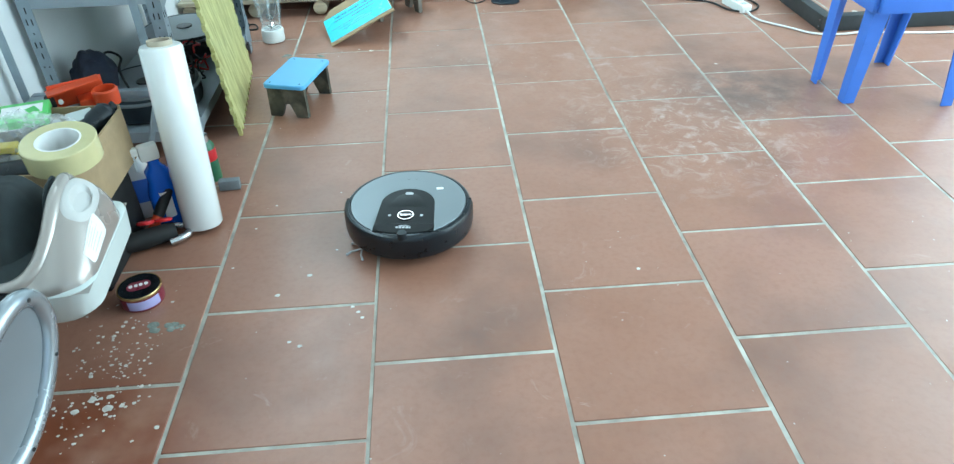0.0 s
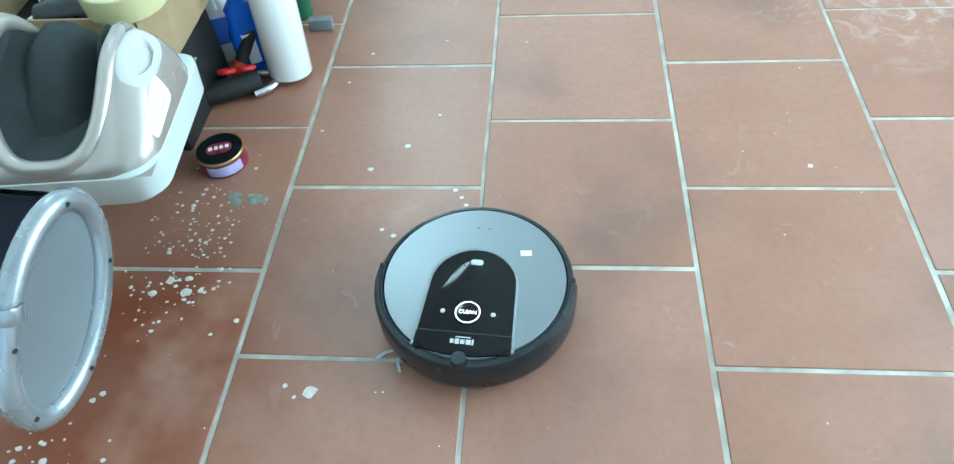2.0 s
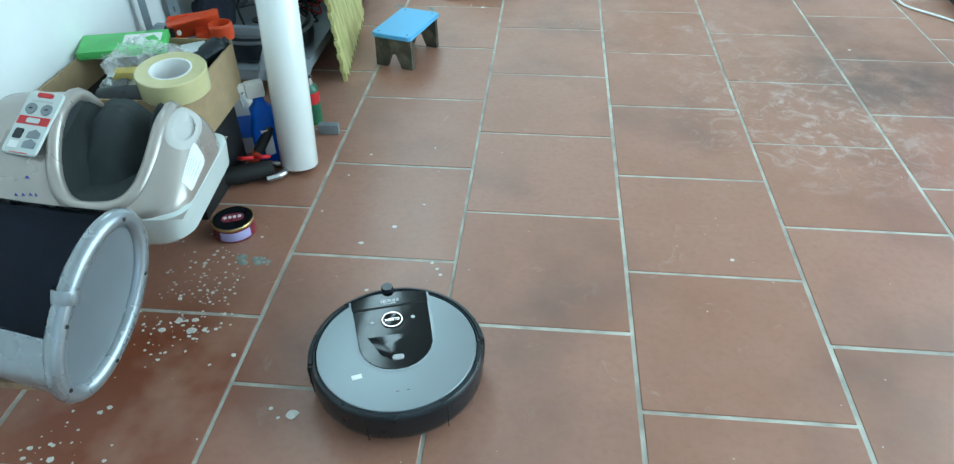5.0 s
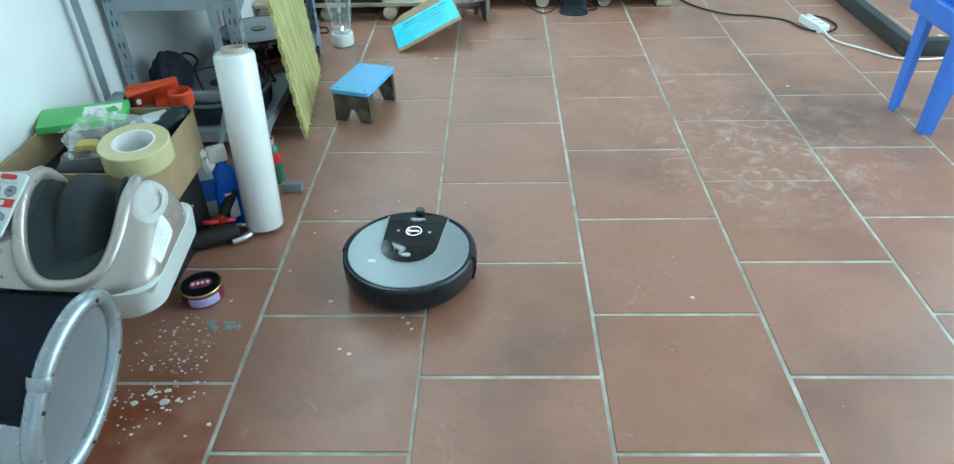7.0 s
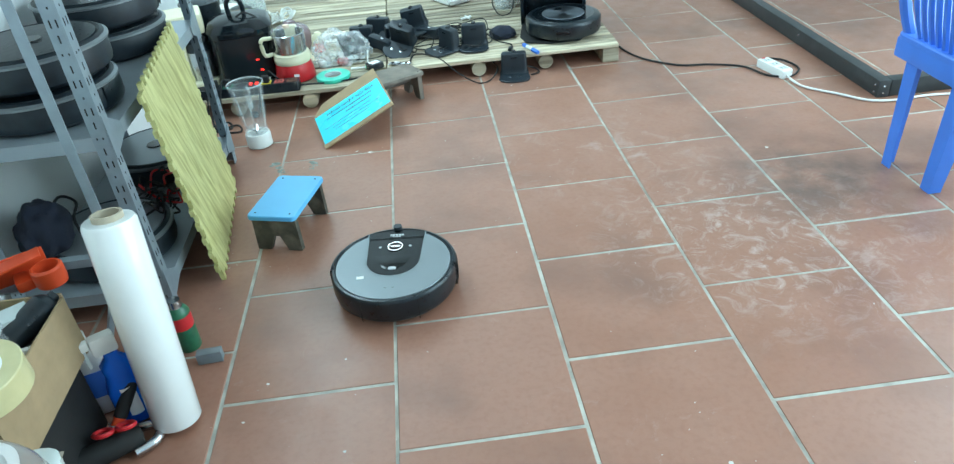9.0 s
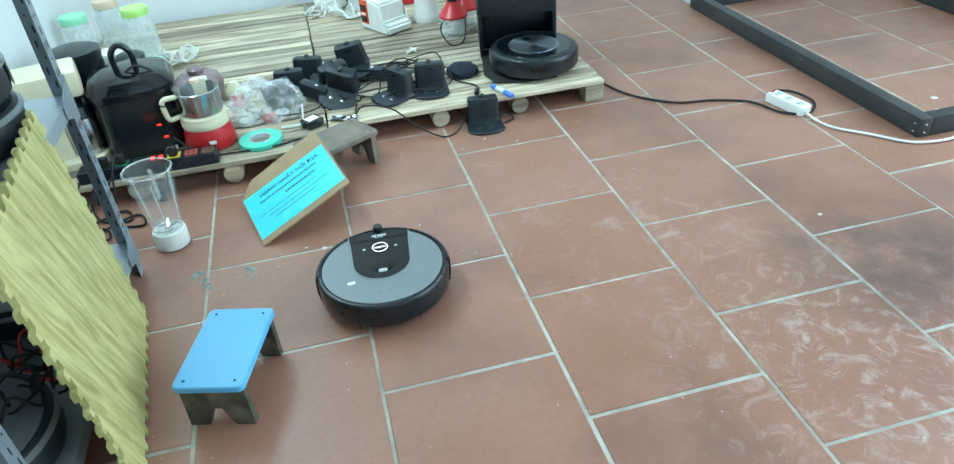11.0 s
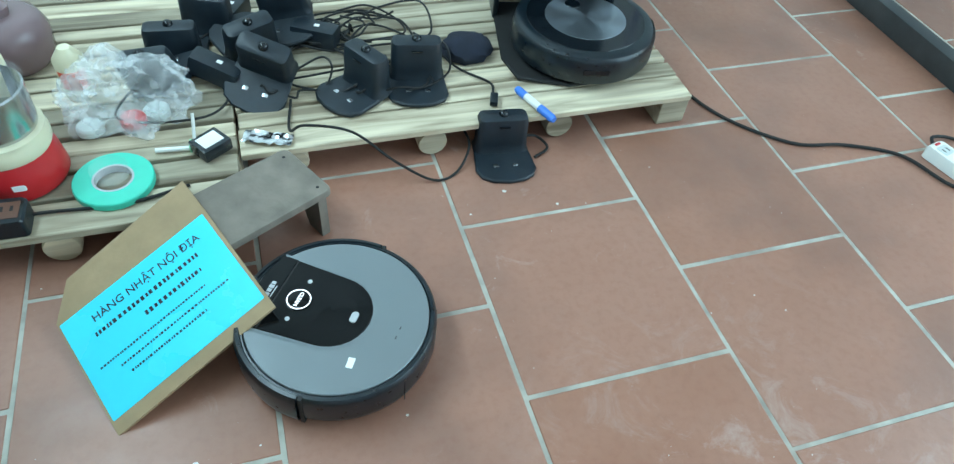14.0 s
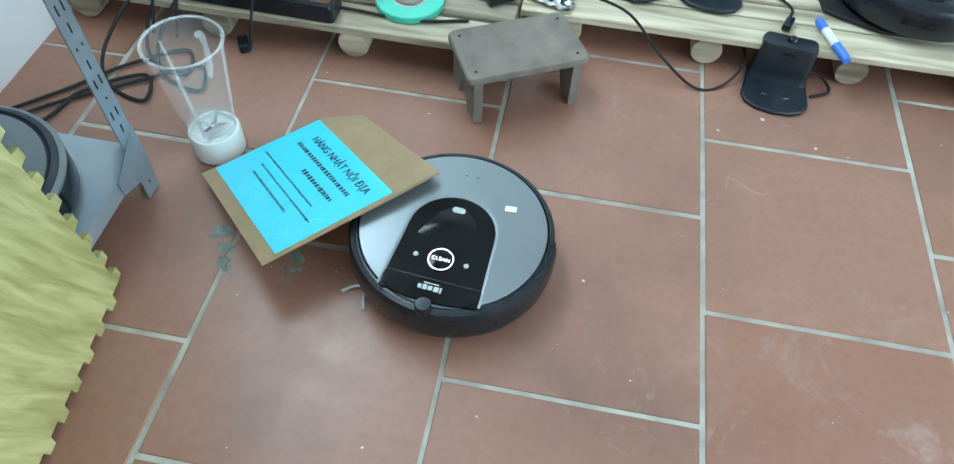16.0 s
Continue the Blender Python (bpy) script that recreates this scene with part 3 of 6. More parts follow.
def extension_socket():
    s = empty("extension_socket", pose(1.997, 1.905, 0, 0, 0, -77), "white extension socket block lying on tiles", "extension socket")
    part("body", prism(rounded_rect(0.165, 0.052, 0.008), 0.001, 0.034, 0.005), WHITE_PLASTIC, s)
    for x in (-0.05, 0.0, 0.05):
        o = part("outlet", prism(rounded_rect(0.03, 0.034, 0.004, cx=x), 0.0335, 0.0348), PALE_TRIM, s)
        for dy in (-0.007, 0.007):
            part("slot", box(x - 0.006, x + 0.006, dy - 0.0015, dy + 0.0015, 0.0345, 0.0352), BLACK_MATT, o)
    part("switch", box(-0.076, -0.070, -0.008, 0.008, 0.033, 0.037, 0.001), RED_PLASTIC, s)


extension_socket()
cable("white_cable", [(2.013, 1.825, 0.012), (2.02, 1.76, 0.005), (2.04, 1.70, 0.005), (2.12, 1.61, 0.005), (2.19, 1.53, 0.005), (2.29, 1.505, 0.006), (2.42, 1.515, 0.005), (2.65, 1.475, 0.005), (2.95, 1.46, 0.005), (3.3, 1.42, 0.005)], 0.0045, WHITE_PLASTIC, "white mains cable running across tiles")
cable("black_cable", [(1.34, 2.56, 0.09), (1.42, 2.53, 0.075), (1.47, 2.40, 0.01), (1.525, 2.22, 0.005), (1.65, 2.085, 0.005), (1.78, 2.05, 0.005), (1.90, 1.985, 0.005), (1.95, 1.87, 0.005), (2.03, 1.83, 0.005), (2.10, 1.90, 0.005), (2.085, 2.0, 0.006), (2.02, 2.02, 0.014), (1.985, 1.985, 0.02)], 0.0042, BLACK_MATT, "black mains cable running over tiles to socket")

# ---- plastic chair ----


def plastic_chair():
    """Moulded armless chair; its back leans towards the robot's lane."""
    c = empty("plastic_chair", pose(2.153, 1.01, 0, 0, 0, 0), "blue moulded plastic chair with splayed legs on tiles", "chair")

    def leg(x0, y0, x1, y1, w0=0.026, w1=0.038):
        """Angle-section leg from the seat corner down to the floor."""
        loops = []
        sx, sy = (1 if x1 > 0 else -1), (1 if y1 > 0 else -1)
        for k in range(7):
            f = k / 6
            x, y, z = x0 + (x1 - x0) * f, y0 + (y1 - y0) * f, 0.40 * (1 - f) + 0.001 * f
            w = w1 + (w0 - w1) * f
            loops.append([(x + sx * a * w, y + sy * b * w, z) for a, b in ((0.5, 0.5), (-1, 0.5), (-1, 0.32), (0.32, 0.32), (0.32, -1), (0.5, -1))])
        return loft(loops)

    for x0, y0, x1, y1 in ((-0.135, 0.105, -0.17, 0.065), (-0.135, -0.125, -0.15, -0.115), (0.155, 0.15, 0.155, 0.19), (0.155, -0.15, 0.18, -0.175)):
        part("leg", leg(x0, y0, x1, y1), BLUE_PLASTIC, c)
    part("seat", prism(rounded_rect(0.36, 0.36, 0.05), 0.385, 0.405, 0.006), BLUE_PLASTIC, c, "blue plastic seat")
    b = bmesh.new()
    for s in (-1, 1):
        box(-0.16, 0.16, s * 0.165 - 0.012, s * 0.165 + 0.012, 0.33, 0.39, 0.006, bm=b)
        box(s * 0.165 - 0.012, s * 0.165 + 0.012, -0.16, 0.16, 0.33, 0.39, 0.006, bm=b)
    part("apron", b, BLUE_PLASTIC, c)
    # back: two stiles, slats and a top rail, raked outwards
    for s in (-1, 1):
        part("stile", tube(smooth_line([(-0.15, s * 0.135, 0.385), (-0.185, s * 0.155, 0.50), (-0.215, s * 0.165, 0.64), (-0.235, s * 0.15, 0.76)], 4), 0.017, 8), BLUE_PLASTIC, c)
    for k in range(7):
        y = -0.096 + 0.032 * k
        part("slat", tube(smooth_line([(-0.155, y * 0.8, 0.39), (-0.185, y, 0.50), (-0.215, y, 0.64), (-0.232, y, 0.75)], 3), 0.0095, 6), BLUE_PLASTIC, c)
    part("top_rail", tube(smooth_line([(-0.235, -0.155, 0.755), (-0.25, -0.08, 0.785), (-0.252, 0.08, 0.785), (-0.235, 0.155, 0.755)], 5), 0.02, 8), BLUE_PLASTIC, c)
    return c


plastic_chair()
lid = part("round_tray", lathe([(0, 0.0), (0.125, 0.0), (0.14, 0.008), (0.142, 0.022), (0.135, 0.026), (0.12, 0.02), (0, 0.018)], 48), WHITE_PLASTIC, m=pose(2.193, 1.01, 0.4055))
tagged(lid, "white round plastic tray lying on blue chair", "tray")

# ---- foot stools ----


def step_stool(name, m, top_mat, leg_mat, w, d, h, label, nails=True):
    """A low stool: one board on two notched end boards."""
    s = empty(name, m, label, "stool")
    part("seat", prism(rounded_rect(w, d, 0.014), h - 0.014, h, 0.003), top_mat, s)
    for y in (-d / 2 + 0.022, d / 2 - 0.022):
        b = bmesh.new()
        o = [(-w * 0.47, 0.001), (-w * 0.455, h - 0.0145), (w * 0.455, h - 0.0145), (w * 0.47, 0.001), (w * 0.19, 0.001), (w * 0.06, h * 0.40), (-w * 0.06, h * 0.40), (-w * 0.19, 0.001)]
        vs = [[b.verts.new((x, y + dy, z)) for x, z in o] for dy in (-0.009, 0.009)]
        for side in vs:
            for q in ((0, 1, 6, 7), (1, 2, 5, 6), (2, 3, 4, 5)):
                b.faces.new([side[k] for k in q])
        for k in range(8):
            b.faces.new((vs[0][k], vs[0][(k + 1) % 8], vs[1][(k + 1) % 8], vs[1][k]))
        part("leg_board", b, leg_mat, s, "grimy notched wooden end board", smooth=False)
    part("stretcher", box(-0.012, 0.012, -d / 2 + 0.032, d / 2 - 0.032, h * 0.55, h * 0.75), leg_mat, s)
    if nails:
        for sx in (-1, 1):
            for sy in (-1, 1):
                part("nail", lathe([(0.0035, 0), (0.0028, 0.0012), (0, 0.0015)], 8), BLACK_MATT, s, m=pose(sx * w * 0.36, sy * (d / 2 - 0.02), h - 0.0004))
    return s


STOOL = step_stool("step_stool", pose(0.093, 1.122, 0, 0, 0, -16.5), SKY_PLASTIC, DARK_WOOD, 0.15, 0.245, 0.125, "small stool with sky blue board top on dark wooden legs")
step_stool("step_stool", pose(0.413, 2.056, 0, 0, 0, 118), GREY_WOOD, GREY_WOOD, 0.15, 0.245, 0.118, "small weathered grey wooden stool standing by pallet")

# ---- notice on a cardboard flap ----


def notice_board():
    n = empty("notice_board", pose(0.258, 1.82, 0.082, 7.5, -25.2, 13), "cyan printed notice on bent brown cardboard leaning on stool", "sign")
    board = [(-0.153, -0.13), (0.153, -0.13), (0.156, 0.112), (0.155, 0.19), (-0.10, 0.175), (-0.152, 0.112)]
    part("cardboard", prism([(x, y) for x, y in board], -0.0055, -0.0005), KRAFT, n, "brown corrugated cardboard", smooth=False)
    sheet = part("sheet", prism(rounded_rect(0.297, 0.21, 0.002, 2), -0.0004, 0.0006), CYAN_PAPER, n, "cyan laminated sheet", smooth=False)
    part_me("lettering", text_mesh("HÀNG NHẬT NỘI ĐỊA", 0.0215), INK, sheet, smooth=False, m=pose(0.012, 0.072, 0.0009))
    # lines that give numbers, names and an address stand as plain bars
    rows = [(-0.105, 0.105, 0.044, 0.0125, 26), (-0.02, 0.095, 0.016, 0.0125, 15), (-0.125, 0.085, -0.014, 0.0055, 40), (-0.095, 0.125, -0.034, 0.0055, 40), (-0.085, 0.065, -0.054, 0.0065, 26)]
    rnd = random.Random(3)
    bars = []
    for x0, x1, y, h, k in rows:
        x = x0
        while x < x1 - 0.003:
            w = min(rnd.uniform(0.6, 1.4) * (x1 - x0) / k, x1 - x)
            bars.append((x, x + w * 0.56, y, h * rnd.uniform(0.75, 1.0)))
            x += w
    for x0, x1, y, h in bars:
        part("printed_bar", box(x0, x1, y - h * 0.36, y + h * 0.36, 0.0006, 0.0011), INK, sheet, smooth=False)
    return n


NOTICE = notice_board()

# ---- blender jug on the floor ----


def blender_jug():
    j = empty("blender_jug", pose(-0.107, 1.778, 0), "clear glass blender jug with white base standing on tiles", "blender jug")
    out = [(0.040, 0.050), (0.043, 0.075), (0.052, 0.13), (0.061, 0.20), (0.066, 0.245)]
    part("glass", lathe(out + [(0.0675, 0.250), (0.065, 0.2525), (0.0625, 0.249)] + [(r - 0.0035, z) for r, z in reversed(out[1:])] + [(0.030, 0.056), (0, 0.055), (0, 0.05), (0.03, 0.05), (0.040, 0.050)], 56), GLASS, j, "thick clear glass")
    for a in (40, 160, 280):
        part("rib", tube([(0.040 * math.cos(radians(a)), 0.040 * math.sin(radians(a)), 0.065), (0.059 * math.cos(radians(a)), 0.059 * math.sin(radians(a)), 0.225)], 0.003, 8), GLASS_EDGE, j)
    part("base_collar", lathe([(0, 0.001), (0.044, 0.001), (0.0475, 0.004), (0.0475, 0.048), (0.045, 0.054), (0.0405, 0.054), (0.039, 0.046), (0, 0.044)], 48), WHITE_PLASTIC, j, "white plastic screw base")
    part("glass_rim", lathe([(0.0660, 0.2475), (0.0682, 0.2505), (0.0652, 0.2535), (0.0618, 0.2505), (0.0635, 0.2478)], 56), GLASS_EDGE, j, "thick bright glass rim")
    part("glass_foot", lathe([(0.0402, 0.0545), (0.0425, 0.058), (0.0436, 0.068), (0.0428, 0.072)], 56), GLASS_EDGE, j, "thick glass foot")
    b = bmesh.new()
    for a in (0, 90, 180, 270):
        c, s = math.cos(radians(a)), math.sin(radians(a))
        loft([[(c * x - s * y, s * x + c * y, z) for x, y, z in ((0.004, -0.004, 0.058), (0.004, 0.004, 0.058), (0.004, 0.004, 0.06), (0.004, -0.004, 0.06))], [(c * x - s * y, s * x + c * y, z) for x, y, z in ((0.028, -0.003, 0.070), (0.028, 0.003, 0.070), (0.028, 0.003, 0.0715), (0.028, -0.003, 0.0715))]], bm=b)
    part("blade", b, STEEL, j, smooth=False)
    part("handle", tube(smooth_line([(0.062, 0, 0.215), (0.078, 0, 0.2), (0.075, 0, 0.15), (0.055, 0, 0.125)], 5), 0.006, 8), GLASS_EDGE, j, m=pose(0, 0, 0, 0, 0, 100))


blender_jug()

# ---- foam mat against the shelf ----


def foam_mat():
    """Jigsaw-edged foam square with printed grain, leaning on the shelf."""
    n, e = 12, 0.56
    pts = []
    for side in range(4):
        for k in range(n):
            a, bq = k / n * e, (k + 0.5) / n * e
            out = 0.016
            seq = [(a, 0), (a + e / n * 0.06, -out), (bq - e / n * 0.06, -out), (bq, 0)]
            for u, v in seq:
                if side == 0:
                    pts.append((u, v))
                elif side == 1:
                    pts.append((e - v, u))
                elif side == 2:
                    pts.append((e - u, e - v))
                else:
                    pts.append((v, e - u))
    b = bmesh.new()
    vs = [[b.verts.new((t, x, y)) for x, y in pts] for t in (-0.006, 0.006)]
    for k in range(len(pts)):
        b.faces.new((vs[0][k], vs[0][(k + 1) % len(pts)], vs[1][(k + 1) % len(pts)], vs[1][k]))
    b.faces.new(vs[0])
    b.faces.new(list(reversed(vs[1])))
    ob = part("foam_mat", b, MAT_WOOD, m=pose(-0.086, 0.895, 0.0155, 0, -4.5, 6.5), smooth=False)
    tagged(ob, "yellow wood-grain jigsaw foam mat leaning on steel shelf", "foam mat")


foam_mat()

# ---- slotted-angle shelf ----


def slotted_post(h):
    """An angle post with rows of round and long holes cut as dark insets."""
    b = box(0, 0.036, 0, 0.0025, 0.001, h)
    box(0, 0.0025, 0.0025, 0.036, 0.001, h, bm=b)
    return b


def slots(h):
    b = bmesh.new()
    z = 0.03
    k = 0
    while z < h - 0.03:
        hh = 0.011 if k % 3 else 0.005
        for x in ((0.011, 0.025) if k % 2 else (0.018,)):
            box(x - 0.004, x + 0.004, -0.0008, 0.0033, z - hh, z + hh, 0.003, 1, bm=b)
            box(-0.0008, 0.0033, x - 0.004, x + 0.004, z - hh, z + hh, 0.003, 1, bm=b)
        z += 0.033
        k += 1
    return b


def steel_shelf():
    s = empty("steel_shelf", pose(-0.18, 0.76, 0), "grey slotted-angle steel shelf holding robot vacuums", "shelf")
    h, dx, dy = 1.8, -0.385, 0.91
    pb, sb = slotted_post(h), slots(h)
    pm, sm = bpy.data.meshes.new("post"), bpy.data.meshes.new("post_slots")
    pb.to_mesh(pm), pb.free(), sb.to_mesh(sm), sb.free()
    for x, y, a in ((0, 0, 90), (0, dy, 180), (dx, 0, 0), (dx, dy, -90)):
        p = part_me("post", pm, GALV, s, m=pose(x, y, 0, 0, 0, a), smooth=False)
        part_me("slot_row", sm, BLACK_MATT, p, smooth=False)
    for z in (0.10, 0.53, 0.98, 1.42):
        d = box(dx, 0, 0, dy, z - 0.003, z, 0)
        box(-0.003, -0.001, 0.004, dy - 0.004, z - 0.035, z - 0.003, bm=d)
        box(dx + 0.001, dx + 0.003, 0.004, dy - 0.004, z - 0.035, z - 0.003, bm=d)
        box(dx + 0.004, -0.004, 0.001, 0.003, z - 0.035, z - 0.003, bm=d)
        box(dx + 0.004, -0.004, dy - 0.003, dy - 0.001, z - 0.035, z - 0.003, bm=d)
        part("shelf_deck", d, DECK, s, smooth=False)
        for y, sg in ((0, 1), (dy, -1)):
            g = bmesh.new()
            vs = [[g.verts.new((x, y + sg * u, z + w)) for u, w in ((0.0, 0.05), (0.085, 0.0), (0.085, -0.03), (0.0, -0.06))] for x in (0.001, 0.0035)]
            for k in range(4):
                g.faces.new((vs[0][k], vs[0][(k + 1) % 4], vs[1][(k + 1) % 4], vs[1][k]))
            g.faces.new(vs[0]), g.faces.new(list(reversed(vs[1])))
            part("gusset", g, GALV, s, smooth=False)
    return s


steel_shelf()


def angle_stand():
    """Bare angle-bar frame between the shelf and the carton."""
    s = empty("angle_stand", pose(-0.2, 0.60, 0), "bare grey steel angle frame beside the shelf", "metal frame")
    for x in (0.0, -0.36):
        b = box(x, x + 0.022, 0, 0.003, 0.001, 1.5)
        box(x, x + 0.003, 0.003, 0.022, 0.001, 1.5, bm=b)
        part("upright", b, GALV, s, smooth=False)
    part("crossbar", box(-0.337, -0.001, 0.004, 0.026, 0.285, 0.307, 0.002), GALV, s)
    part("crossbar", box(-0.337, -0.001, 0.004, 0.010, 1.40, 1.43), GALV, s)
    part("brace", tube([(0.005, -0.004, 0.30), (-0.10, -0.006, 0.03)], 0.009, 4), GALV, s, smooth=False)
    part("shelf_arm", box(-0.336, -0.15, -0.09, 0.003, 0.30, 0.306, 0.001), GALV, s)


angle_stand()


def stored_robot(m, plate=BLACK_SATIN, label="black robot vacuum stored on steel shelf", name="stored_robot"):
    r = empty(name, m, label, "robot vacuum", "stored robot vacuums")
    part("chassis", lathe([(0, 0.003), (0.150, 0.003), (0.164, 0.014), (0.167, 0.03), (0.167, 0.072), (0.164, 0.08), (0.155, 0.084), (0.150, 0.080), (0, 0.080)], 72), BLACK_DUSTY, r)
    part("rim_band", lathe([(0.1665, 0.068), (0.1722, 0.0695), (0.1722, 0.0745), (0.164, 0.079)], 72), GREY_PLATE, r, "thin silver rim line")
    tp = part("top_plate", lathe([(0.148, 0.079), (0.147, 0.0835), (0, 0.085)], 72), plate, r)
    part("clean_button", lathe([(0.03, 0.0845), (0.028, 0.088), (0, 0.088)], 32), BLACK_GLOSS, tp)
    part("bumper", lathe([(0.168, 0.012), (0.171, 0.02), (0.171, 0.066), (0.169, 0.07)], 48, (0, 180)), BLACK_SATIN, r)
    return r


stored_robot(pose(-0.37, 0.955, 0.5305, 0, 0, -20))
stored_robot(pose(-0.365, 0.965, 0.6225, 0, 0, 40))
stored_robot(pose(-0.37, 1.42, 0.5305, 0, 0, 100))
stored_robot(pose(-0.37, 1.42, 0.6225, 0, 0, 10))
stored_robot(pose(-0.37, 1.475, 0.1005, 0, 0, 10), GREY_PLATE, "robot vacuum with grey top stored on lower deck")
stored_robot(pose(-0.365, 0.96, 0.1005, 0, 0, 60), SILVER_DULL, "robot vacuum with grey top stored on lower deck")


def charger_bundle():
    """Coiled black charger and its lead on the lower deck against the wall."""
    c = empty("charger", pose(-0.50, 0.90, 0.19), "black charger brick with coiled lead on stored robot", "charger")
    part("brick", box(-0.03, 0.03, -0.045, 0.045, 0, 0.06, 0.01), BLACK_DUSTY, c)
    part("lead", tube(smooth_line([(0, 0.04, 0.05), (0.03, 0.08, 0.09), (0.08, 0.06, 0.08), (0.09, 0.0, 0.06), (0.12, -0.04, 0.01)], 6), 0.004, 6), BLACK_MATT, c)


charger_bundle()


def shelf_clutter():
    """A black cloth bag and a heap of black and red leads on the lower deck."""
    b = bmesh.new()
    bmesh.ops.create_icosphere(b, subdivisions=4, radius=1)
    for v in b.verts:
        v.co *= 1 + 0.22 * noise.noise(v.co * 2.3) + 0.06 * noise.noise(v.co * 7)
        v.co = Vector((v.co.x * 0.062, v.co.y * 0.075, max(v.co.z, -0.6) * 0.085 + 0.052))
    tagged(part("cloth_bag", b, NAVY_CLOTH, m=pose(-0.475, 0.865, 0.19)), "slumped black cloth bag on stored robot", "bag")
    rnd3 = random.Random(31)
    for k in range(14):
        cx, cy, a = rnd3.uniform(-0.29, -0.235), rnd3.uniform(0.98, 1.16), rnd3.uniform(0, 6)
        q = []
        for i in range(9):
            a += rnd3.uniform(0.5, 1.1)
            rr = rnd3.uniform(0.02, 0.055)
            q.append((min(-0.195, cx + rr * math.cos(a)), cy + rr * 1.3 * math.sin(a), 0.106 + 0.012 * k * rnd3.uniform(0.5, 1.0)))
        cable("coiled_lead", q, 0.0032, RED_PLASTIC if k % 4 == 3 else BLACK_MATT, "thin red lead coiled on lower deck" if k % 4 == 3 else "black lead coiled on lower deck", 5)


shelf_clutter()

# ---- foot massagers ----
for y0, y1, x1, top, lab in ((-0.20, 0.07, -0.15, 0.213, "low brown wooden bench under the foot massager"), (-0.60, -0.46, -0.16, 0.213, "low brown wooden bench under the leg massager")):
    bench = part("low_bench", box(-0.55, x1, y0, y1, top - 0.015, top, 0.002), BENCH_WOOD)
    for y in (y0 + 0.03, y1 - 0.03):
        part("leg", box(-0.55, -0.47, y - 0.012, y + 0.012, 0.001, top - 0.015), BENCH_WOOD, bench)
    tagged(bench, lab, "bench", "low wooden benches")


CAP_PLASTIC = material("pale_champagne_plastic", (0.52, 0.51, 0.49), 0.4, vary=0.04, scale=10, bump=0.01)


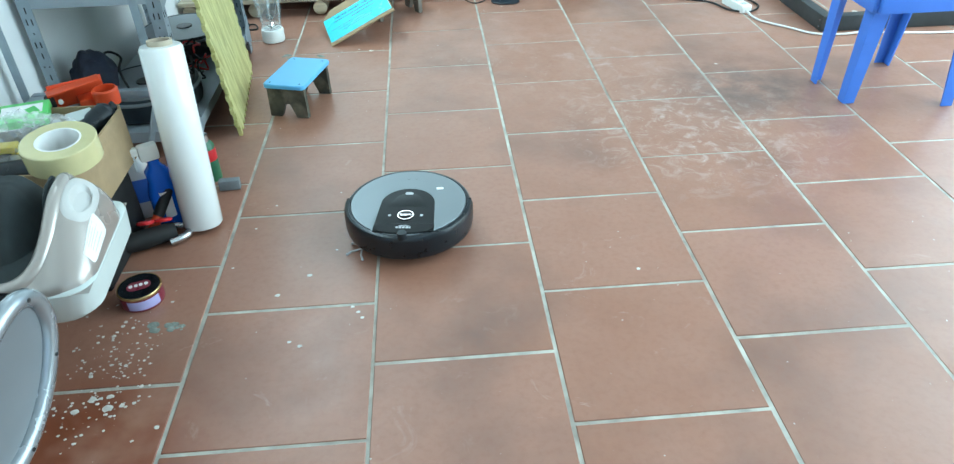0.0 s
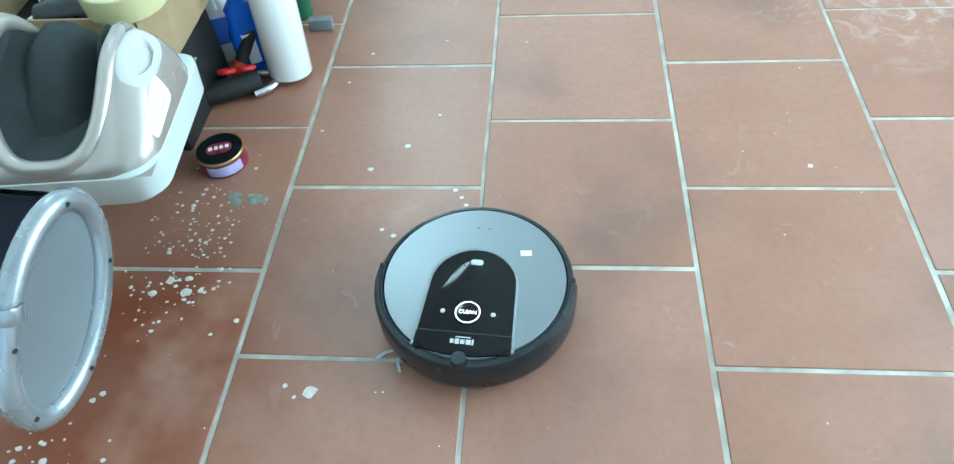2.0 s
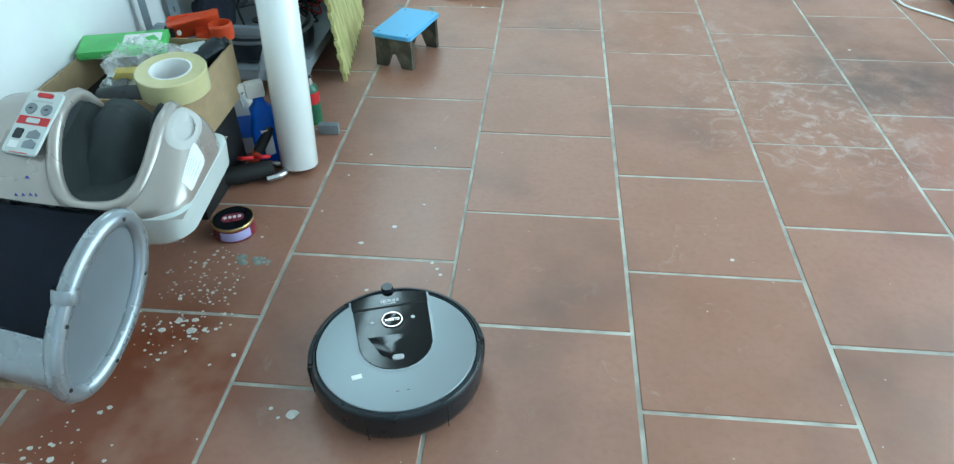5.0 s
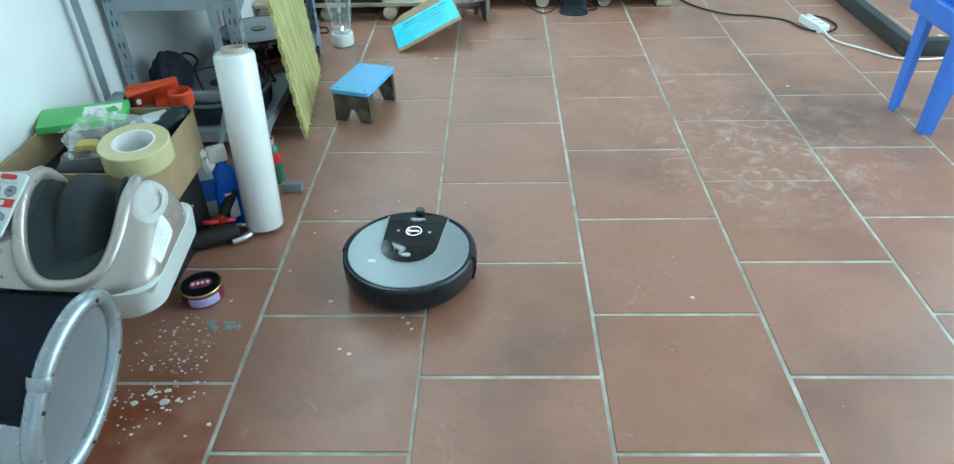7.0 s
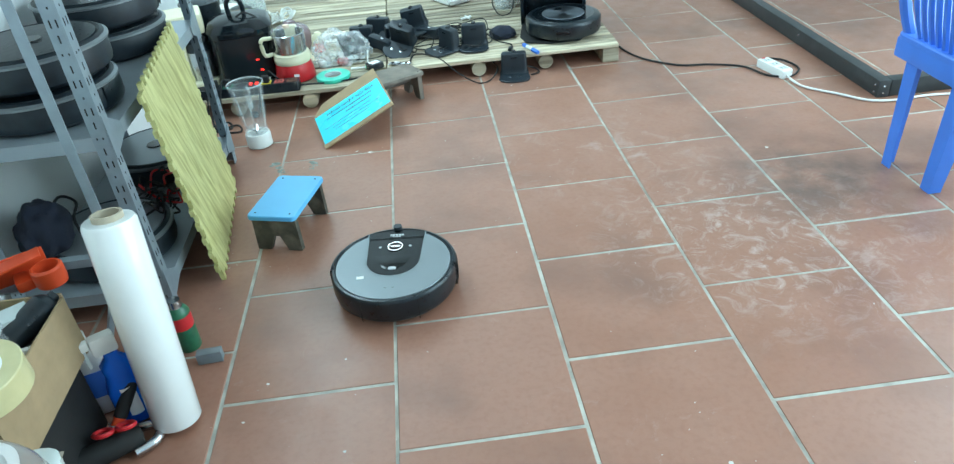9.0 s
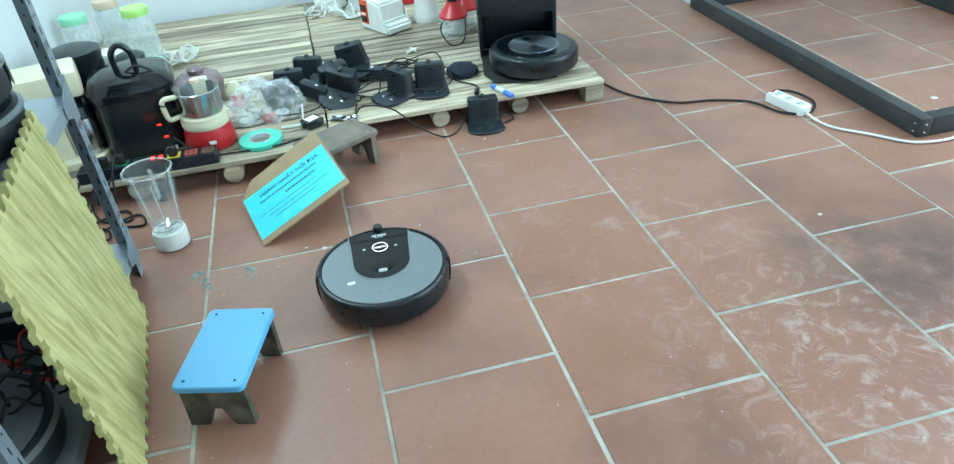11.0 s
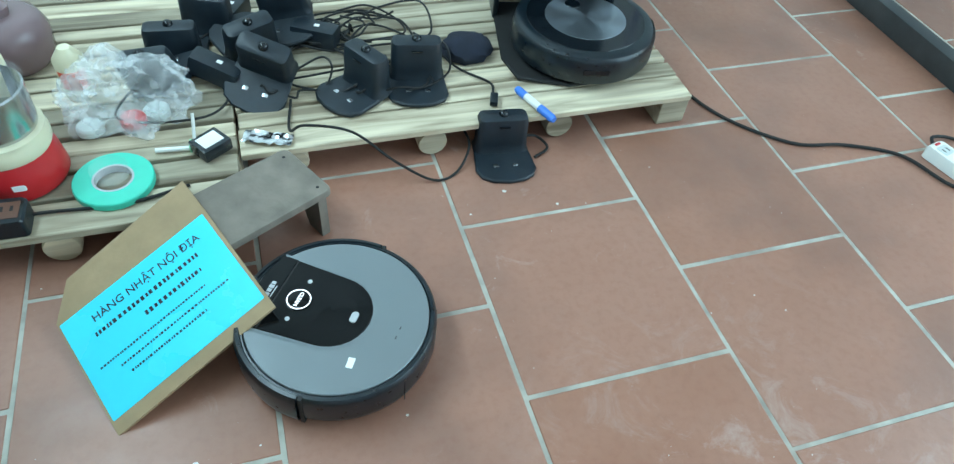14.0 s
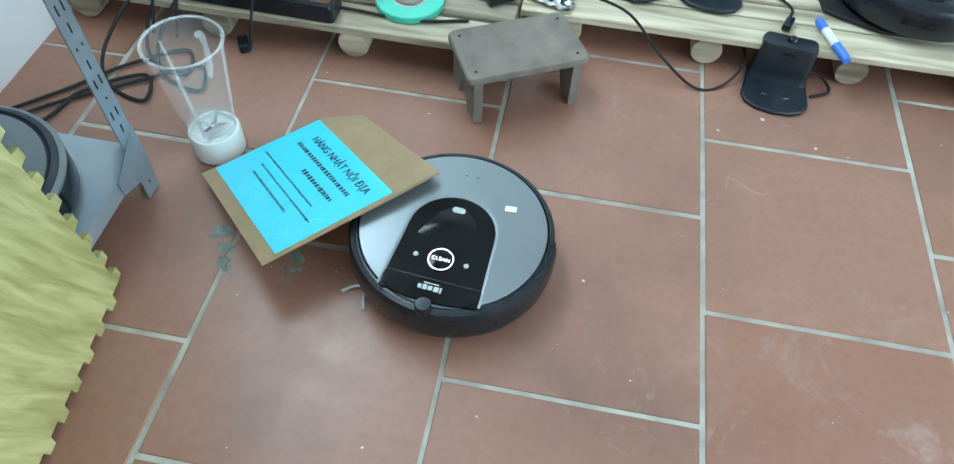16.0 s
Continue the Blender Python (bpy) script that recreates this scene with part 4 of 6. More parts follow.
def foot_massager():
    """Foot massager: a champagne shell with a control ridge, a domed end lobe, a thick-rimmed well and cloth pads."""
    z0 = 0.2135
    f = empty("foot_massager", pose(-0.352, -0.095, z0, 0, 0, 5), "champagne foot massager with dark cloth wells on bench", "foot massager")
    W, WL, yF, yB = 0.254, 0.216, -0.18, 0.125
    VC, VA = -0.006, 0.158
    RIDGE = -0.050
    WELL = (0.086, 0.095)

    def sst(a, b, x):
        t = max(0.0, min(1.0, (x - a) / (b - a)))
        return t * t * (3 - 2 * t)

    def crown(x, y):
        """Top surface above the base, without the wells."""
        u = abs(x)
        back = sst(yF - 0.02, 0.02, y)
        mid, out = 0.110 + 0.112 * back, 0.110 + 0.080 * back
        h = mid + (out - mid) * sst(0.05, 0.24, abs(x - RIDGE))
        UC, UA = WELL
        h -= 0.010 * (1 - sst(0.72, 1.25, abs(x - UC) / UA)) * (1 - sst(-0.13, -0.02, y))
        h -= 0.07 * sst(0.04, 0.15, y) ** 2
        lim = W if x > 0 else WL
        # rounded in plan and in section, so that the end lobes come out as domes
        ex = max(0.0, min(1.0, (lim - u) / 0.085))
        ey = max(0.0, min(1.0, (y - yF) / 0.075, (yB - y) / 0.085))
        dome = max(0.0, 1 - (1 - ex) ** 2.4 - (1 - ey) ** 2.4)
        h = max(0.075, 0.075 + (h - 0.075) * dome ** 0.46)
        # carrying recess in the end lobe
        q = ((x - W + 0.034) / 0.016) ** 2 + ((y - 0.005) / 0.042) ** 2
        return h - 0.016 * (1 - sst(0.45, 1.0, q))

    def ratio(x, y):
        UC, UA = WELL
        return (abs((x - UC) / UA) ** 3 + abs((y - VC) / VA) ** 3) ** (1 / 3)

    def height(x, y):
        return 0.045 if ratio(x, y) < 1.0 else crown(x, y)

    b = bmesh.new()
    nx, ny = 130, 100
    xs = [-WL + (W + WL) * (0.5 - 0.5 * math.cos(math.pi * i / nx)) for i in range(nx + 1)]
    ys = [yF + (yB - yF) * (0.5 - 0.5 * math.cos(math.pi * j / ny)) for j in range(ny + 1)]
    g = [[b.verts.new((x, y, height(x, y))) for y in ys] for x in xs]
    for i in range(nx):
        for j in range(ny):
            b.faces.new((g[i][j], g[i + 1][j], g[i + 1][j + 1], g[i][j + 1]))
    part("shell", b, ROSE, f, "champagne lacquered shell")
    cx, wd = (W - WL) / 2, W + WL
    base = loft([[(x, y, 0.001) for x, y in rounded_rect(wd - 0.04, 0.29, 0.05, cx=cx, cy=-0.02)], [(x, y, 0.02) for x, y in rounded_rect(wd - 0.002, 0.318, 0.05, cx=cx, cy=-0.02)], [(x, y, 0.074) for x, y in rounded_rect(wd + 0.004, 0.324, 0.045, cx=cx, cy=-0.02)], [(x, y, 0.079) for x, y in rounded_rect(wd - 0.01, 0.31, 0.04, cx=cx, cy=-0.02)]])
    part("base", base, PALE_TRIM, f, "pale grey base tray")

    def ring(r, n=72):
        out = []
        for k in range(n):
            a = 2 * math.pi * k / n
            c, d = math.cos(a), math.sin(a)
            e = r / (abs(c) ** 3 + abs(d) ** 3) ** (1 / 3)
            out.append((WELL[0] + WELL[1] * c * e, VC + VA * d * e))
        return out

    rim = [Vector((x, y, crown(x, y) - 0.006)) for x, y in ring(1.01)]
    loops = []
    for k in range(73):
        q = rim[k % 72]
        d = (rim[(k + 1) % 72] - rim[(k - 1) % 72]).normalized()
        o = Vector((0, 0, 1)).cross(d).normalized()
        v = d.cross(o)
        loops.append([q + 0.0145 * (math.cos(t) * o + math.sin(t) * v) for t in (2 * math.pi * i / 12 for i in range(12))])
    part("well_rim", loft(loops, cap=False), ROSE, f, "thick rounded champagne rim")
    # padded cloth: two cushions with a fold between them, sunk below the rim
    rows = []
    for i in range(27):
        r = 1.0 - i / 26 * 0.985
        row = []
        for x, y in ring(r):
            t = (x - WELL[0]) / WELL[1]
            left = math.exp(-((t + 0.28) / 0.58) ** 4) * sst(-0.14, 0.05, y)
            right = math.exp(-((t - 0.70) / 0.25) ** 2) * sst(-0.10, 0.05, y)
            z = min(0.066 + 0.120 * max(left, right), crown(x, y) + 0.016)
            z += 0.004 * noise.noise(Vector((x * 30, y * 30, 2))) + 0.003 * abs(noise.noise(Vector((x * 14, y * 55, 7))))
            skirt = crown(x, y) - 0.014
            k = sst(0.80, 0.96, r)
            groove = 0.020 * math.exp(-((r - 0.86) / 0.05) ** 2)
            row.append((x, y, max(0.05, z * (1 - k) + skirt * k - groove)))
        rows.append(row)
    part("cloth_pad", loft(rows), DARK_CLOTH, f, "dark grey padded cloth lining")

    def skin(x0, x1, y0, y1, lift, power=4.0, n=40, m=10):
        """A patch that follows the shell."""
        bm = bmesh.new()
        mx, my, ax, ay = (x0 + x1) / 2, (y0 + y1) / 2, (x1 - x0) / 2, (y1 - y0) / 2
        rows = []
        for i in range(m + 1):
            r = 1.0 - 0.98 * i / m
            row = []
            for k in range(n):
                a = 2 * math.pi * k / n
                e = r / (abs(math.cos(a)) ** power + abs(math.sin(a)) ** power) ** (1 / power)
                x, y = mx + ax * e * math.cos(a), my + ay * e * math.sin(a)
                o = lift if i else 0.0
                row.append((x + o * 0.7, y, crown(x, y) + o))
            rows.append(row)
        return loft(rows, bm=bm)

    # control panel on the front slope of the middle ridge
    y1 = -0.040
    a = math.degrees(math.atan2(crown(RIDGE, y1 + 0.05) - crown(RIDGE, y1 - 0.06), 0.11))
    p = part("control_panel", prism(rounded_rect(0.080, 0.140, 0.010), 0.0, 0.005, 0.002), PALE_TRIM, f, "pale control panel with red buttons", m=pose(RIDGE + 0.002, y1, crown(RIDGE, y1) + 0.002, a, 0, -15))
    part("button", prism(rounded_rect(0.036, 0.010, 0.005, cy=0.060), 0.005, 0.008, 0.001), RED_PLASTIC, p)
    part("stripe", box(-0.036, 0.036, -0.006, 0.012, 0.005, 0.0056), RED_PLASTIC, p, smooth=False)
    part("button", prism(rounded_rect(0.030, 0.011, 0.003, cy=0.003), 0.0054, 0.0075, 0.001), PALE_TRIM, p)
    part("legend", box(-0.024, 0.024, 0.045, 0.048, 0.005, 0.0056), GREY_MARK, p, smooth=False)
    for x in (-0.018, 0.018):
        bt = part("button", lathe([(0.0125, 0.005), (0.0118, 0.0075), (0, 0.0075)], 20), SILVER_DULL, p, m=pose(x, 0.029, 0))
        part("symbol", box(-0.004, 0.004, -0.0015, 0.0015, 0.0074, 0.008), BLACK_MATT, bt, smooth=False)
    part("display", prism(rounded_rect(0.020, 0.022, 0.004, cx=-0.019, cy=-0.027), 0.005, 0.0062), BLACK_GLOSS, p, smooth=False)
    for y in (-0.026, -0.047):
        part("button", prism([(0.003, y - 0.008), (0.031, y - 0.008), (0.031, y + 0.004), (0.017, y + 0.011), (0.003, y + 0.004)], 0.005, 0.0066), SILVER_DULL, p, smooth=False)
    part("label", box(-0.029, -0.009, -0.058, -0.043, 0.005, 0.0058), WHITE_PAPER, p, smooth=False)
    part("legend", box(-0.020, 0.022, -0.068, -0.066, 0.005, 0.0056), RED_PLASTIC, p, smooth=False)
    part("end_cap", skin(W - 0.062, W - 0.012, -0.055, 0.07, 0.0016, 2.6), CAP_PLASTIC, f, "pale end cap with carrying recess")
    lab = part("label", skin(W - 0.0155, W - 0.0012, -0.112, -0.012, 0.0012, 10.0), WHITE_PAPER, f, "white printed paper label")
    for k in range(5):
        x = W - 0.0130 + 0.0024 * k
        part("printed_bar", skin(x - 0.00025, x + 0.00025, -0.103, -0.02 - 0.012 * (k % 2), 0.0019, 12.0, 16, 2), GREY_MARK, lab, smooth=False)
    # pen marks on the front face
    for x, z, w in ((-0.044, 0.135, 0.010), (-0.062, 0.112, 0.008), (-0.048, 0.112, 0.007), (-0.034, 0.112, 0.009), (-0.024, 0.112, 0.004)):
        y = next((y for y in ys if crown(x, y) > z), yF)
        part("pen_mark", tube([(x - w / 2, y - 0.001, z - 0.004), (x, y - 0.001, z + 0.006), (x + w / 2, y - 0.001, z - 0.003)], 0.0012, 5), BLUE_INK, f)


foot_massager()


def leg_massager():
    """Silver trough with dark lining and a big oval end plate."""
    m0 = pose(-0.084, -0.530, 0.2135, 0, 0, -9)
    f = empty("leg_massager", m0, "silver calf massager with oval end and dark lining", "leg massager")
    tilt = radians(52)
    cz, a, c = 0.122, 0.150, 0.080

    def oval(x, s, k, n=40, inset=0.0):
        th = 2 * math.pi * k / n
        u, v = (c * s - inset) * math.cos(th), (a * s - inset) * math.sin(th)
        return (x, u * math.cos(tilt) + v * math.sin(tilt), max(0.002, cz + v * math.cos(tilt) - u * math.sin(tilt)))

    ring = [Vector(oval(0.0, 0.93, k)) for k in range(40)]
    loops = []
    for k in range(41):
        q = ring[k % 40]
        d = (ring[(k + 1) % 40] - ring[(k - 1) % 40]).normalized()
        o = Vector((1, 0, 0)).cross(d)
        loops.append([q + 0.0155 * (math.cos(t) * Vector((1, 0, 0)) + math.sin(t) * o) for t in (2 * math.pi * i / 10 for i in range(10))])
    rim = part("rim", loft(loops, cap=False), SILVER_LACQUER, f, "thick silver rounded rim")
    part("end_plate", loft([[oval(-0.006, 0.9, k) for k in range(40)], [oval(0.004, 0.9, k) for k in range(40)], [oval(0.002, 0.82, k) for k in range(40)]]), SILVER_DULL, f, "dull silver oval end plate")
    for k in (3, 12, 22, 28, 36):
        q = oval(0.0155, 0.93, k)
        part("screw_hole", lathe([(0.0036, 0), (0.003, 0.001), (0, 0.0012)], 10), BLACK_MATT, rim, m=Matrix.Translation(q) @ pose(0, 0, 0, 0, 90, 0))
    j = oval(0, 0.93, 20)
    part("clamp_band", lathe([(0.0185, -0.011), (0.0195, -0.008), (0.0195, 0.008), (0.0185, 0.011)], 20), SILVER_LACQUER, rim, m=Matrix.Translation(j) @ pose(0, 0, 0, -30, 0, 0))
    shell, lin = [], []
    for i in range(9):
        x = -0.012 - 0.43 * i / 8
        s = 0.98 - 0.06 * math.sin(math.pi * i / 8)
        # open on the side that faces the room
        shell.append([oval(x, s, k, 40) for k in range(-17, 12)])
        lin.append([oval(x, s, k, 40, 0.008) for k in range(-17, 12)])
    part("shell", loft([list(q) for q in shell], cap=False, closed=False), SILVER_LACQUER, f, "silver outer shell")
    part("lining", loft([list(q) for q in lin], cap=False, closed=False), NAVY_CLOTH, f, "dark navy cloth lining")


leg_massager()


def wax_tin():
    t = empty("wax_tin", pose(-0.163, 0.070, 0, 0, 0, 20), "small round maroon tin with black lid on tiles", "tin")
    part("can", lathe([(0, 0.001), (0.049, 0.001), (0.050, 0.003), (0.050, 0.036), (0, 0.036)], 48), MAROON, t)
    part("rim", lathe([(0.050, 0.034), (0.0515, 0.036), (0.0515, 0.040), (0.050, 0.042), (0.048, 0.042)], 48), BRASS, t, "gold rim")
    l = part("lid", lathe([(0.048, 0.04), (0.047, 0.0425), (0, 0.043)], 48), BLACK_GLOSS, t, "black lid with red print")
    part("print", prism(rounded_rect(0.055, 0.034, 0.016, cy=0.0), 0.0426, 0.0432), MAROON, l, smooth=False)
    for x, w in ((-0.018, 0.009), (-0.006, 0.008), (0.005, 0.008), (0.017, 0.009)):
        part("mark", prism(rounded_rect(w, 0.012, 0.004, 3, cx=x, cy=0.002), 0.0431, 0.0436), WHITE_PAPER, l, smooth=False)
    part("label", lathe([(0.0503, 0.006), (0.0506, 0.007), (0.0506, 0.03), (0.0503, 0.031)], 24, (-130, -40)), LILAC, t, "lilac label")


wax_tin()

# ---- carton and what is in it ----


def carton():
    x0, x1, y0, y1, h, t = -0.575, -0.218, 0.085, 0.405, 0.35, 0.005
    # plain black block added to fill the dark space under the carton
    crate = part("carton_support", box(x0 + 0.01, x1 - 0.03, y0 + 0.02, y1 - 0.01, 0.001, 0.208, 0.006), BLACK_MATT)
    tagged(crate, "plain black block added under the cardboard carton", "crate")
    c = empty("carton", pose(0, 0, 0), "open brown cardboard carton full of tools", "carton")
    part("base", box(x0, x1, y0, y1, 0.209, 0.214), KRAFT, c, smooth=False)
    part("side", box(x0, x1, y0, y0 + t, 0.214, h), KRAFT, c, smooth=False)
    part("side", box(x0, x1, y1 - t, y1, 0.214, h + 0.01), KRAFT, c, smooth=False)
    part("side", box(x0, x0 + t, y0 + t, y1 - t, 0.214, h), KRAFT, c, smooth=False)
    part("side", box(x1 - t, x1, y0 + t, y1 - t, 0.214, h), KRAFT, c, smooth=False)
    ob = part("packing_paper", prism([(x0 + 0.006, y0 + 0.006), (x1 - 0.006, y0 + 0.006), (x1 - 0.006, y1 - 0.006), (x0 + 0.006, y1 - 0.006)], 0.2145, 0.27), BLACK_MATT, smooth=False)
    tagged(ob, "dark packed tool bag filling the carton", "bag")


carton()


def tape_roll(name, m, ro, ri, h, mat, core, label, category="tape roll"):
    t = empty(name, m, label, category)
    part("tape", lathe([(ri + 0.004, 0), (ro - 0.002, 0), (ro, 0.002), (ro, h - 0.002), (ro - 0.002, h), (ri + 0.004, h), (ri + 0.004, 0)], 56), mat, t)
    part("core", lathe([(ri, 0.001), (ri + 0.004, 0.001), (ri + 0.004, h + 0.0005), (ri, h + 0.0005), (ri, 0.001)], 48), core, t, "white core")


tape_roll("packing_tape", pose(-0.252, 0.145, 0.352, 5, 2, 0), 0.078, 0.043, 0.052, TAPE_AMBER, WHITE_PAPER, "thick roll of clear amber packing tape on carton")


def glove_box():
    g = empty("glove_box", pose(-0.478, 0.352, 0.352, 6, 0, 16), "flat green and white printed cardboard glove box", "box")
    part("carton_body", box(-0.105, 0.105, -0.045, 0.045, 0, 0.020, 0.002), GREEN_PRINT, g)
    part("print", box(0.0, 0.092, -0.012, 0.03, 0.0198, 0.0206), WHITE_PAPER, g, smooth=False)
    part("print", box(-0.012, 0.012, -0.016, 0.016, 0.0204, 0.0211), GREEN_PRINT, g, smooth=False, m=pose(0.07, 0, 0, 0, 0, 30))
    part_me("lettering", text_mesh("GĂNG TAY", 0.011), WHITE_PAPER, g, smooth=False, m=pose(-0.02, -0.0455, 0.007, 90, 0, 0))
    part("print", box(-0.06, 0.05, -0.045, 0.045, -0.0006, 0.001), WHITE_PAPER, g, smooth=False)


glove_box()


def crumpled(name, m, rx, ry, rz, seed, label, category="bag", rough=0.35, group=""):
    b = bmesh.new()
    bmesh.ops.create_icosphere(b, subdivisions=5, radius=1)
    for v in b.verts:
        n = noise.noise(v.co * 2.2 + Vector((seed, 0, 0))) * rough + (0.25 - abs(noise.noise(v.co * 5 + Vector((0, seed, 0))))) * rough * 0.9
        v.co *= 1 + n
        v.co = Vector((v.co.x * rx, v.co.y * ry, max(v.co.z, -0.55) * rz + 0.55 * rz))
    ob = part(name, b, BAG, m=m)
    return tagged(ob, label, category, group)


crumpled("plastic_bag", pose(-0.385, 0.262, 0.285), 0.105, 0.085, 0.072, 2.0, "crumpled clear plastic bag on carton")


def power_drill():
    d = empty("power_drill", pose(-0.375, 0.165, 0.272, 0, 0, 8), "black cordless drill lying in carton", "drill")
    part("body", lathe([(0, -0.085), (0.026, -0.08), (0.032, -0.05), (0.032, 0.03), (0.024, 0.06), (0.02, 0.10), (0.012, 0.11), (0, 0.112)], 24), BLACK_SATIN, d, m=pose(0, 0, 0.04, 0, 90, 0))
    part("grip", box(-0.075, -0.04, 0.02, 0.10, 0.012, 0.048, 0.01), BLACK_MATT, d)
    part("battery", box(-0.085, -0.03, 0.095, 0.13, 0.006, 0.062, 0.006), YELLOW, d)


power_drill()


def bottle_tube(name, m, r, h, mat, label, category, cap=None):
    t = empty(name, m, label, category)
    part("body", lathe([(0, 0), (r - 0.003, 0), (r, 0.003), (r, h * 0.8), (r * 0.7, h * 0.88), (r * 0.4, h * 0.92), (0, h * 0.92)], 28), mat, t)
    part("cap", lathe([(r * 0.42, h * 0.90), (r * 0.45, h), (0, h)], 20), cap or mat, t)
    return t


bottle_tube("black_bottle", pose(-0.31, 0.315, 0.312, 0, 70, 50), 0.028, 0.13, BLACK_SATIN, "black plastic bottle lying in carton", "bottle")
bottle_tube("white_tube", pose(-0.240, 0.315, 0.300, 60, 0, -10), 0.011, 0.14, WHITE_PLASTIC, "thin white plastic tube lying in carton", "tube")
hb = part("halogen_box", box(-0.03, 0.03, -0.02, 0.02, 0, 0.035, 0.002), PALE_TRIM, m=pose(-0.30, 0.362, 0.325, 10, 0, 35))
tagged(hb, "pale green small folded box in carton", "box")
for k, x in enumerate((-0.50, -0.475, -0.45)):
    tagged(part("label_pack", box(-0.011, 0.011, -0.03, 0.03, 0, 0.02, 0.001), WHITE_PAPER, m=pose(x, 0.175 + 0.004 * k, 0.2705, 0, 0, -14)), "small white paper pack in the carton", "paper pack", "white packs")


def tape_dispenser():
    d = empty("tape_dispenser", pose(-0.362, 0.528, 0.308, 0, 0, 30) @ Matrix.Scale(0.86, 4), "orange-red plastic packing tape dispenser with roller", "tape dispenser")
    part("side_plate", box(-0.085, 0.07, 0.02, 0.026, 0.0, 0.075, 0.003), ORANGE_PLASTIC, d)
    part("top_plate", box(-0.085, 0.07, -0.03, 0.02, 0.066, 0.073, 0.002), ORANGE_PLASTIC, d, m=pose(0, 0, 0, 0, -6, 0))
    part("drum", lathe([(0.030, 0), (0.036, 0), (0.038, 0.012), (0.038, 0.045), (0.034, 0.05), (0.030, 0.05), (0.030, 0)], 36), ORANGE_PLASTIC, d, m=pose(0.062, -0.045, 0.005))
    part("handle", box(-0.015, 0.03, -0.04, 0.02, 0.0, 0.03, 0.008), ORANGE_PLASTIC, d)
    part("roller", lathe([(0, -0.03), (0.014, -0.03), (0.014, 0.03), (0, 0.03)], 20), BLACK_MATT, d, m=pose(-0.088, -0.004, 0.035, 90, 0, 0))
    for y in (-0.034, 0.03):
        part("bolt", lathe([(0, -0.005), (0.007, -0.005), (0.007, 0.005), (0, 0.005)], 14), WHITE_PLASTIC, d, m=pose(-0.062, y, 0.04, 90, 0, 0))


tape_dispenser()


def film_roll():
    m = Matrix.Translation((-0.086, 0.368, 0.006)) @ pose(0, 0, 0, -8.6, -0.6, 0)
    f = empty("film_roll", m, "tall white roll of stretch film standing on tiles", "film roll")
    part("film", lathe([(0.030, 0.004), (0.049, 0.004), (0.0515, 0.008), (0.0525, 0.25), (0.052, 0.485), (0.048, 0.492), (0.030, 0.493), (0.030, 0.004)], 48), FILM, f)
    part("core", lathe([(0.0245, 0.002), (0.0298, 0.002), (0.0298, 0.505), (0.0245, 0.505), (0.0245, 0.002)], 40), CARD_CORE, f, "grey-brown cardboard core")


film_roll()


def spray_bottle():
    s = empty("spray_bottle", pose(-0.182, 0.405, 0, 0, 0, 30), "blue window cleaner spray bottle standing on tiles", "spray bottle")
    part("bottle", loft([[(x, y, z) for x, y in rounded_rect(w, d, min(w, d) * 0.35)] for z, w, d in ((0.001, 0.07, 0.045), (0.01, 0.078, 0.05), (0.10, 0.076, 0.05), (0.14, 0.056, 0.044), (0.165, 0.06, 0.044), (0.185, 0.03, 0.03), (0.20, 0.027, 0.027))]), BLUE_LIQUID, s)
    part("label", lathe([(0.026, 0.03), (0.0262, 0.11)], 20, (-140, -40)), WHITE_PAPER, s, m=pose(0, -0.003, 0))
    h = part("trigger_head", box(-0.03, 0.02, -0.014, 0.014, 0.2, 0.245, 0.007), WHITE_PLASTIC, s, "pale spray trigger head")
    part("nozzle", box(-0.055, -0.03, -0.009, 0.009, 0.222, 0.243, 0.004), WHITE_PLASTIC, h)
    part("trigger", box(-0.048, -0.040, -0.006, 0.006, 0.175, 0.225, 0.003), PALE_TRIM, h)


spray_bottle()
gb = empty("cleaner_bottle", pose(-0.262, 0.452, 0, 0, 0, 20), "white plastic cleaner bottle with blue label on tiles", "bottle")
part("bottle", loft([[(x, y, z) for x, y in rounded_rect(w, d, min(w, d) * 0.4)] for z, w, d in ((0.001, 0.075, 0.05), (0.008, 0.085, 0.058), (0.14, 0.083, 0.056), (0.175, 0.05, 0.04), (0.19, 0.03, 0.03), (0.215, 0.03, 0.03))]), WHITE_PLASTIC, gb)
part("label", box(-0.032, 0.032, -0.031, -0.029, 0.055, 0.125, 0.0005), BLUE_PLASTIC, gb, "blue label")
sc = empty("spray_can", pose(-0.118, 0.625, 0), "red and green aerosol can standing on tiles", "aerosol can")
part("can", lathe([(0, 0.001), (0.027, 0.001), (0.0285, 0.004), (0.0285, 0.11), (0.026, 0.118), (0.018, 0.13), (0, 0.131)], 32), DARK_GREEN, sc)
part("band", lathe([(0.0286, 0.07), (0.0289, 0.071), (0.0289, 0.106), (0.0286, 0.107)], 32), RED_PLASTIC, sc)
part("cap", lathe([(0.017, 0.128), (0.016, 0.15), (0, 0.152)], 20), STEEL, sc)
tagged(part("grey_block", box(-0.03, 0.03, -0.012, 0.012, 0.001, 0.032, 0.002), GREY_FOAM, m=pose(-0.052, 0.56, 0, 0, 0, 4)), "small dark grey plastic block on tiles", "block")


